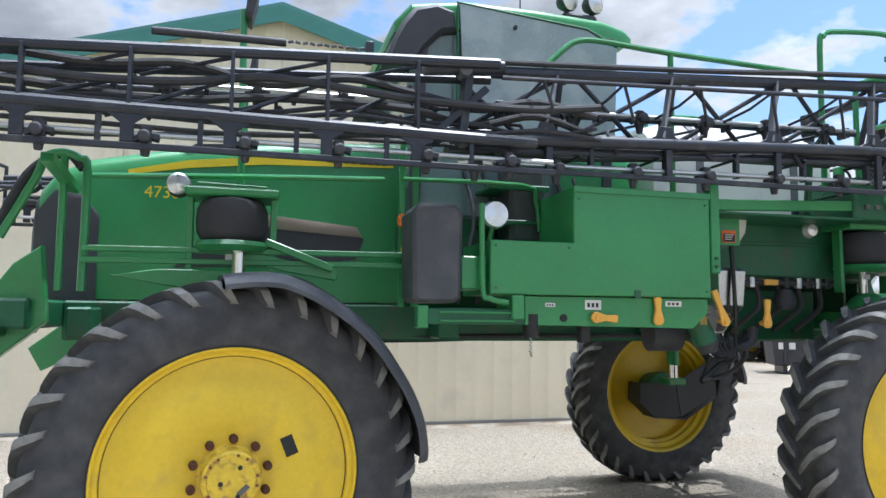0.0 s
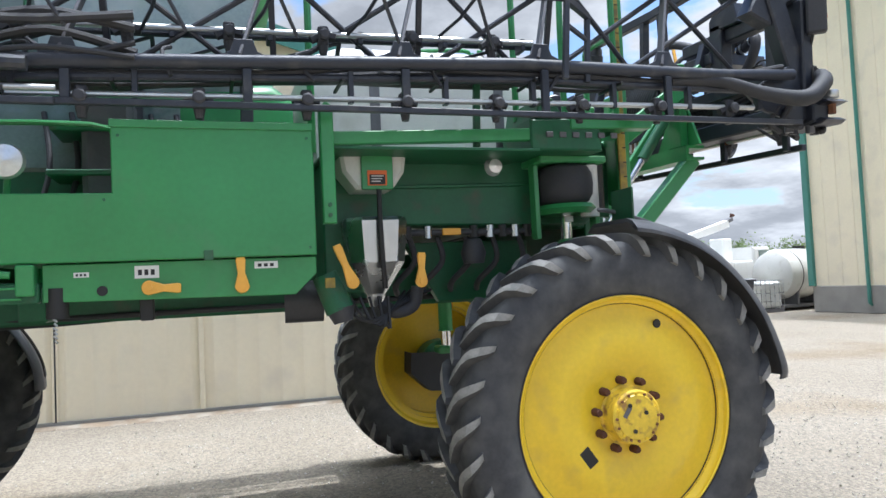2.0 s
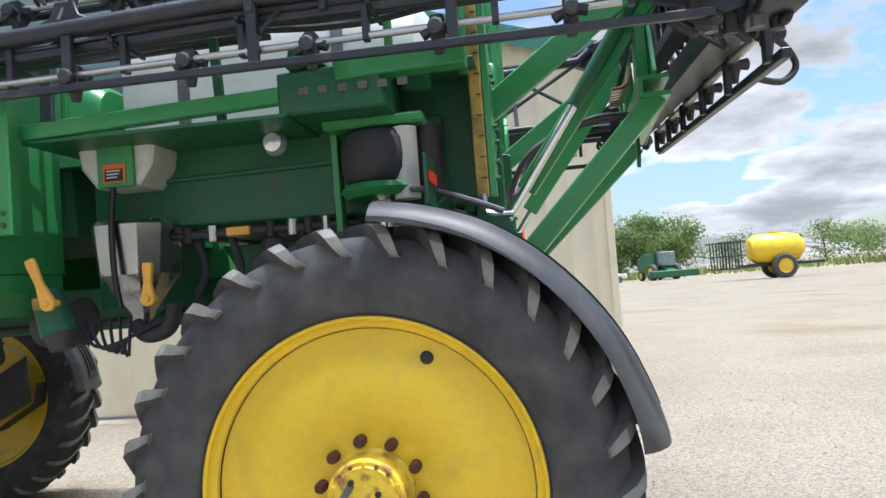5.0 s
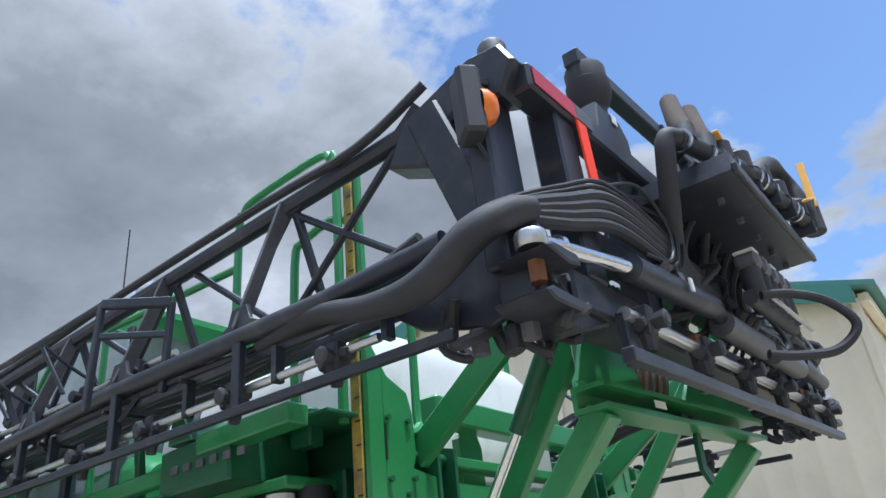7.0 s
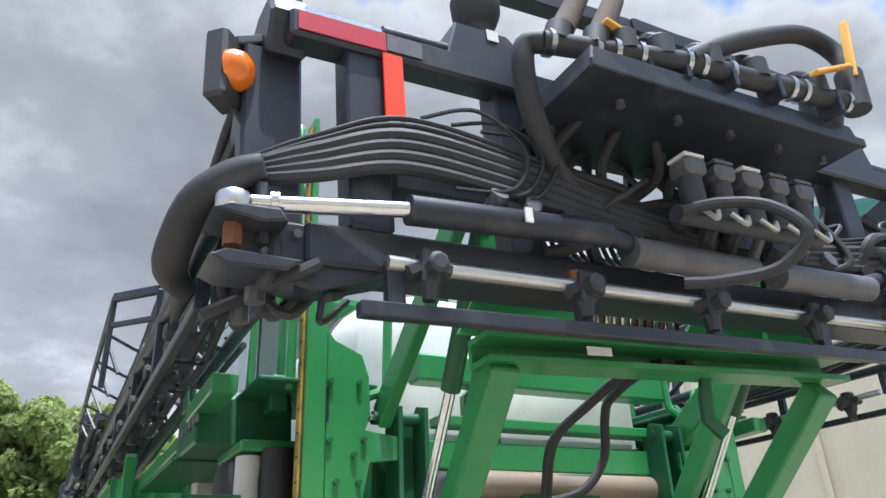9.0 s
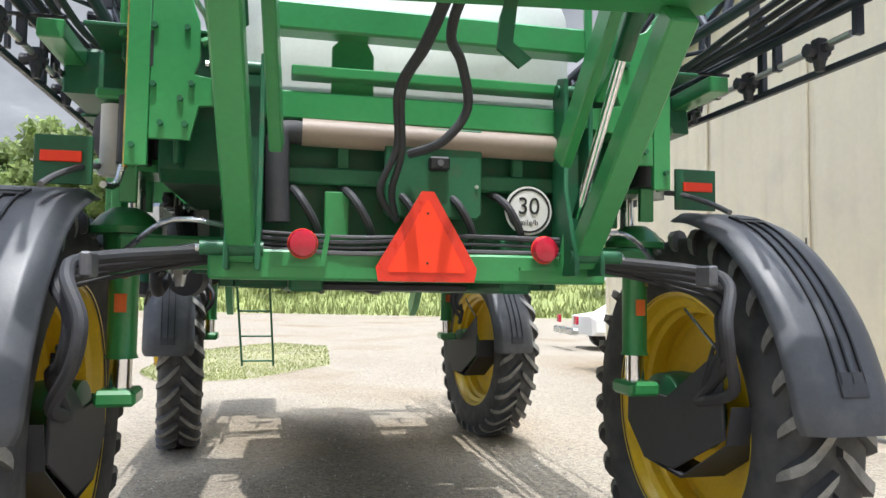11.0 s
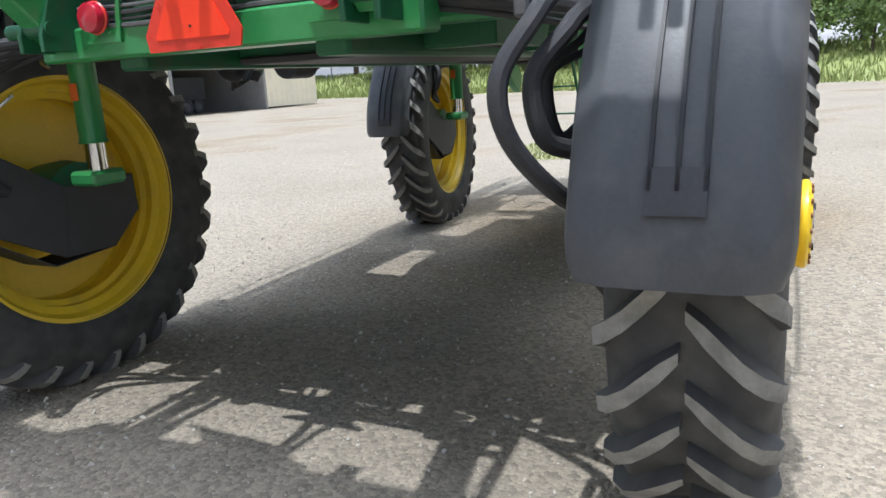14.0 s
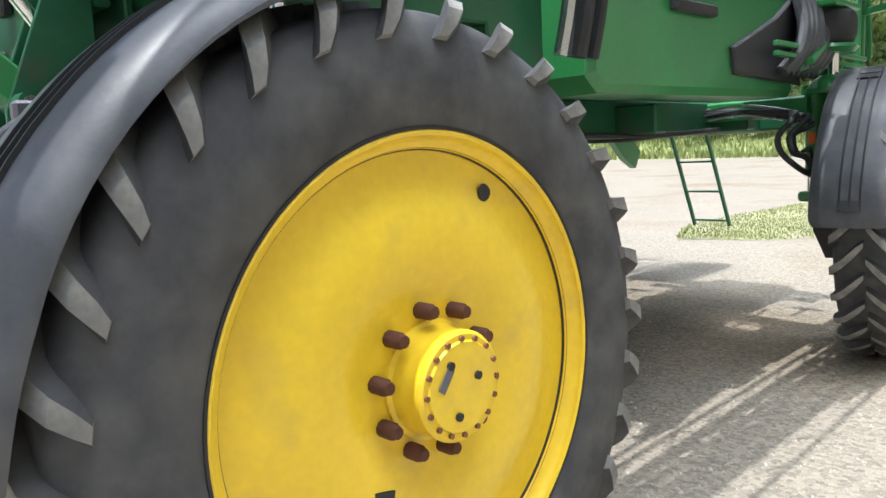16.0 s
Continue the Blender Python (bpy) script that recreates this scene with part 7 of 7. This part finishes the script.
for i in range(16):
    y0 = .95 + .13 * i
    s = random.Random(40 + i)
    rk("tangle_hose", B().tube([(1.50, y0, 2.72), (1.58 + s.uniform(-.04, .08), y0 + s.uniform(-.1, .2), 2.80 + s.uniform(-.05, .1)), (1.62 + s.uniform(-.05, .08), y0 + s.uniform(.0, .35), 2.88 + s.uniform(-.08, .12)), (1.55, y0 + s.uniform(.1, .5), 2.98 + s.uniform(-.05, .2)), (1.48, y0 + .3, 3.16)], s.choice((.010, .014, .018, .022)), 8, 6), RUBBER)
for i in range(18):
    s = random.Random(80 + i)
    y = .75 + .12 * i
    rk("fitting", B().tube([(1.58, y, 2.74 + s.uniform(0, .1)), (1.66, y + s.uniform(-.03, .03), 2.75 + s.uniform(0, .1))], s.choice((.02, .028, .034)), 8), s.choice((BLACK_FLAT, GREY_STEEL, BLACK_FLAT)))
for i in range(9):
    y = 1.05 + .19 * i
    rk("tray_hanger", B().beam((1.46, y, 2.94), (1.46, y + .04, 3.16), .03, .03), BLACK)
for i in range(7):
    s = random.Random(60 + i)
    y = 1.05 + .16 * i
    rk("drop_hose", B().tube([(1.78, y, 3.16), (1.66, y + .05, 3.16), (1.60, y + s.uniform(-.1, .1), 3.04), (1.58, y + s.uniform(-.1, .1), 2.92)], .018, 8, 5), RUBBER)
for y in (1.16, 1.28, 1.46, 1.66, 1.94):
    x, z = run(y)
    rk("pipe_valve", B().tube([(x, y, z), (x, y, z + .07), (x, y, z + .085)], [.046, .046, .03], 12), BLACK_FLAT, mp)
    rk("pipe_saddle", B().box((x - .05, y + .05, 3.20), (x + .045, y + .07, z + .02), .006), BLACK, mp)
    rk("elbow_hose", B().tube([(x, y, z + .08), (x - .08, y + .02, z + .14), (x - .2, y + .05, z + .10), (x - .28, y + .06, z - .05)], .020, 8, 5), RUBBER, mp)
for i in range(10):
    y = 1.02 + .12 * i
    rk("bolt_head", B().tube([(1.60 + .2 * (i % 2), y, 3.115), (1.60 + .2 * (i % 2), y, 3.142)], .014, 6), GREY_STEEL, tray)
# rear centre handrail hoops and struts up to the rack
for y in (1.05, 2 * YC - 1.05):
    rk("rack_strut", B().beam((1.34, y, 2.95), (1.46, y, 3.30), .06, .06), BLACK)


# ---- boom wings, folded along both sides ----
def wing(flip):
    B.place = lambda x, y, z: (x, y + .05, z)
    w = part("boom_wing", B(flip).tube([(1.28, .06, 2.76), (.80, .06, 2.735), (-.46, .06, 2.735), (-2.89, .04, 2.63), (-3.15, .03, 2.615)], .034, 12), BLACK, sprayer, "folded black spray boom wing")

    def wp(name, b, material=BLACK, label=""):
        return part(name, b, material, w, label)

    def zt(x):
        return 3.235 + .066 * x if x > -3.2 else 3.02
    def zb(x):
        return 2.735 if x > -.4 else 2.735 + .044 * (x + .4)
    wp("top_chord", B(flip).tube([(1.16, .18, 3.36), (1.06, .18, 3.285), (-3.2, .16, zt(-3.19))], .036, 10), BLACK, "black upper truss chord")
    wp("top_hose", B(flip).tube([(1.20, .15, 3.42), (.9, .13, 3.30), (.4, .15, zt(.4) + .045), (-.6, .14, zt(-.6) + .05), (-1.6, .15, zt(-1.6) + .045), (-3.2, .13, zt(-3.1) + .045)], .018, 8, 4), RUBBER)
    wp("rear_chord", B(flip).tube([(1.25, .36, 2.76), (-.46, .36, 2.74), (-3.1, .34, 2.62)], .028, 10))
    wp("lower_chord", B(flip).tube([(1.20, .10, 2.665), (-.46, .10, 2.665), (-3.15, .08, 2.565)], .022, 10))
    wp("guard_rail", B(flip).box((-2.9, .02, 2.455), (1.30, .05, 2.485), .004), BLACK, "flat black guard rail")
    for i in range(7):
        x = .40 - .745 * i
        if x < -3.0:
            break
        zt0, zb0 = zt(x + .1), zb(x)
        wp("inclined_strut", B(flip).beam((x + .10, .16, zt0 - .01), (x - .03, .06, zb0 + .03), .055, .016, (1, 0, 0), c=.003), GREY_STEEL, "grey inclined truss strut")
        wp("strut_gusset", B(flip).prism([(x - .15, zb0 + .015), (x - .07, zb0 + .055), (x - .05, zb0 + .11), (x + .03, zb0 + .11), (x + .05, zb0 + .055), (x + .13, zb0 + .015)], 1, .045, .062, .003), BLACK)
        wp("strut", B(flip).beam((x + .13, .17, zt0 - .01), (x + .15, .35, zb0 + .02), .03, .03))
        wp("head_gusset", B(flip).prism([(x - .02, zt0 + .0), (x + .04, zt0 - .055), (x + .16, zt0 - .055), (x + .24, zt0 + .01)], 1, .165, .185, .003), BLACK)
        wp("diagonal", B(flip).tube([(x + .12, .18, zt0 - .02), (x - .60, .34, zb(x - .6) + .03)], .015, 8))
        wp("diagonal", B(flip).tube([(x - .62 + .12, .18, zt(x - .5) - .03), (x + .02, .35, zb0 + .03)], .015, 8))
        wp("floor_brace", B(flip).tube([(x, .06, zb0), (x - .37, .35, zb0)], .011, 6))
        wp("rail_hanger", B(flip).box((x - .02, .028, 2.47), (x + .02, .058, zb0 - .03), .003))
    wp("diagonal", B(flip).tube([(.50, .18, 3.23), (1.06, .30, 2.84)], .015, 8))
    wp("diagonal", B(flip).tube([(.30, .30, 2.80), (1.06, .18, 3.27)], .015, 8))
    # nozzle pipe under the wing
    pipe = wp("spray_pipe", B(flip).tube([(1.0, .08, 2.56), (-3.1, .06, 2.50)], .015, 10), STAINLESS, "bright spray pipe")
    for i in range(9):
        x = .82 - .4775 * i
        nozzle(w, (x, (2 * YC - .13) if flip else .13, 2.56 + .0146 * (x - 1.0)), 0)
        wp("pipe_clip", B(flip).box((x + .2, .06, 2.545 + .0146 * (x - 1)), (x + .225, .10, 2.66), .002))
    # hoses laid along the lower chord
    for i in range(4):
        pts = [(1.2, .05 + .06 * i, 2.80), (.6, .10 + .05 * i, 2.70 + .015 * i)]
        s = random.Random(11 + i)
        pts += [(x, .09 + .06 * i, zb(x) + s.uniform(-.07, .0)) for x in (0, -.6, -1.2, -1.8, -2.4, -3.0)]
        wp("boom_hose", B(flip).tube(pts, .017, 8, 4), RUBBER)
    for i in range(7):
        x = .1 - .5 * i
        wp("cable_tie", B(flip).box((x - .008, .02, zb(x) - .09), (x + .008, .26, zb(x) - .075), .002), INK)
    # outer section: carries on to the front, lower and lighter, joint in the middle
    jt = wp("wing_joint", B(flip).beam((-3.10, .015, 2.58), (-3.05, .03, 3.0), .05, .05), BLACK, "black wing hinge joint")
    wp("joint_link", B(flip).beam((-3.25, .0, 2.62), (-2.95, .02, 2.90), .03, .04))
    wp("joint_link", B(flip).tube([(-3.30, .02, 2.98), (-2.85, .04, 3.03)], .04, 12))
    for z in (2.60, 2.98):
        wp("joint_pin", B(flip).tube([(-3.08, -.03, z), (-3.08, .07, z)], .035, 12), GREY_STEEL)
    F = -6.3
    def ot(x):
        return 2.995 + .052 * (x + 3.15)
    def ob(x):
        return 2.60 - .012 * (x + 3.15)
    wp("outer_top_chord", B(flip).tube([(-2.9, -.04, 3.02), (F, -.04, ot(F))], .030, 10))
    wp("outer_top_chord", B(flip).tube([(-2.9, .12, 2.98), (F, .12, ot(F) - .06)], .024, 10))
    wp("outer_lower_chord", B(flip).tube([(-2.7, -.06, 2.595), (F, -.06, ob(F))], .032, 10))
    wp("outer_rail", B(flip).box((F, -.09, 2.425), (-2.6, -.06, 2.455), .004))
    op = wp("outer_pipe", B(flip).tube([(-2.6, -.05, 2.50), (F, -.05, 2.505)], .014, 10), STAINLESS, "bright spray pipe")
    for i in range(8):
        x = -2.85 - .45 * i
        nozzle(w, (x, 2 * YC if flip else 0, 2.50), 0)
        wp("pipe_clip", B(flip).box((x - .22, -.065, 2.45), (x - .195, -.035, 2.60), .002))
    for i in range(7):
        x = -3.35 - .46 * i
        wp("outer_strut", B(flip).beam((x, -.05, ot(x)), (x, -.06, ob(x)), .05, .018, (1, 0, 0), c=.003))
        wp("strut_gusset", B(flip).prism([(x - .10, ob(x) - .02), (x - .03, ob(x) - .07), (x - .03, 2.46), (x + .03, 2.46), (x + .03, ob(x) - .07), (x + .10, ob(x) - .02)], 1, -.075, -.06, .002), BLACK)
        wp("outer_diagonal", B(flip).tube([(x, -.04, ot(x) - .02), (x - .44, .10, ot(x - .44) - .08)], .011, 6))
        wp("outer_diagonal", B(flip).tube([(x, .12, ot(x) - .08), (x - .44, -.05, ob(x - .44) + .02)], .011, 6))
    # tip section folded back along the wing
    tipz = 2.865
    wp("tip_chord", B(flip).tube([(-6.2, .30, tipz - .07), (-.2, .36, tipz + .07)], .020, 10))
    wp("tip_chord", B(flip).tube([(-6.2, .44, tipz - .17), (-.2, .48, tipz - .02)], .018, 10))
    tp = wp("tip_pipe", B(flip).tube([(-6.1, .24, tipz - .05), (-.3, .26, tipz + .055)], .015, 10), STAINLESS, "bright spray pipe")
    for i in range(12):
        x = -.55 - .45 * i
        nozzle(w, (x, (2 * YC - .30) if flip else .30, tipz + .05 + .0181 * (x + .3)), 0)
        if i % 2 == 0:
            wp("tip_strut", B(flip).beam((x + .1, .34, tipz + .07 + .023 * (x + .2)), (x + .1, .47, tipz - .02 + .025 * (x + .2)), .02, .03))
        wp("tip_diagonal", B(flip).tube([(x + .1, .35, tipz + .06 + .023 * x), (x - .33, .47, tipz - .04 + .025 * x)], .010, 6))
        wp("pipe_clip", B(flip).box((x + .18, .25, tipz + .02 + .0181 * x), (x + .205, .34, tipz + .085 + .0181 * x), .003))
    for i in range(3):
        s = random.Random(31 + i)
        wp("tip_hose", B(flip).tube([(x, .28 + .05 * i, tipz - .10 - .03 * i + s.uniform(-.03, .03) + .02 * x) for x in (-.4, -1.0, -1.6, -2.2, -2.8, -3.4, -4.2, -5.0, -6.0)], .014, 8, 4), RUBBER)
    for i in range(5):
        s = random.Random(53 + i)
        zc = 2.64 + .05 * i
        wp("boom_hose", B(flip).tube([(x, -.02 + .05 * (i % 3), zc + s.uniform(-.05, .05)) for x in (-2.3, -2.65, -3.0, -3.35, -3.7, -4.1, -4.5, -4.9, -5.4, -5.9)], s.choice((.013, .018, .022)), 8, 5), RUBBER)
    for i in range(10):
        s = random.Random(70 + i)
        x = -.3 - .62 * i
        wp("nozzle_drop", B(flip).tube([(x, .14, 2.80 + .02 * x), (x + s.uniform(-.08, .08), .09, 2.72), (x + s.uniform(-.05, .05), .05, 2.60)], .010, 6, 4), RUBBER)
    # damper with chain on top of the outer part
    dm = wp("damper", B(flip).tube([(-4.65, -.02, 3.02), (-4.02, -.02, 3.025)], .020, 12), BLACK_FLAT, "black damper with a chain")
    for i in range(11):
        wp("chain_link", B(flip).tube([(-4.01 + .036 * i, -.02, 3.03 + .006 * (i % 2)), (-3.985 + .036 * i, -.02, 3.03 + .006 * ((i + 1) % 2))], .008, 6), GREY_STEEL)
    wp("chain_anchor", B(flip).box((-3.62, -.05, 2.96), (-3.58, .01, 3.07), .004))
    # open end frame of the folded tip section, with its light outer rail
    wp("end_frame", B(flip).beam((-.27, -.10, 3.03), (-.06, .07, 3.02), .03, .04))
    wp("end_frame", B(flip).beam((-.27, -.10, 3.03), (-.30, -.10, 2.62), .025, .03, (1, 0, 0)))
    wp("end_frame", B(flip).beam((-.06, .07, 3.02), (-.08, .07, 2.66), .025, .03, (1, 0, 0)))
    wp("end_frame", B(flip).beam((-.28, -.10, 2.90), (-.07, .07, 2.89), .02, .025))
    wp("outer_tip_rail", B(flip).tube([(-.27, -.10, 3.03), (-1.4, -.10, 2.985), (-2.9, -.09, 2.93)], .013, 8))
    for i in range(5):
        x = -.75 - .48 * i
        zz = 3.03 + .038 * (x + .27)
        wp("tip_brace", B(flip).tube([(x, -.10, zz), (x - .04, .05, zz - .06), (x - .10, .22, zz - .10)], .009, 6))
        wp("tip_brace", B(flip).tube([(x, -.10, zz), (x + .10, -.02, 2.78)], .009, 6))
    # cage at the tip
    for z in (2.45, 2.95):
        wp("tip_frame", B(flip).tube([(F, -.08, z), (F - .05, .2, z), (F, .45, z)], .016, 8))
    for y in (-.08, .45):
        wp("tip_frame", B(flip).tube([(F, y, 2.45), (F, y, 2.95)], .016, 8))
    B.place = None
    # cradle under the wing
    part("boom_cradle", B(flip).prism([(-.30, 2.52), (-.28, 2.62), (-.20, 2.62), (-.14, 2.52)], 1, .30, .75, .006), GREEN_DARK, sprayer)
    part("boom_cradle", B(flip).beam((-5.1, .15, 2.40), (-5.1, .70, 2.34), .06, .05), GREEN, sprayer)
    part("boom_prop", B(flip).beam((-.62, .40, 2.36), (-.62, .36, 2.70), .035, .035), GREEN_DARK, sprayer)


wing(False)
wing(True)
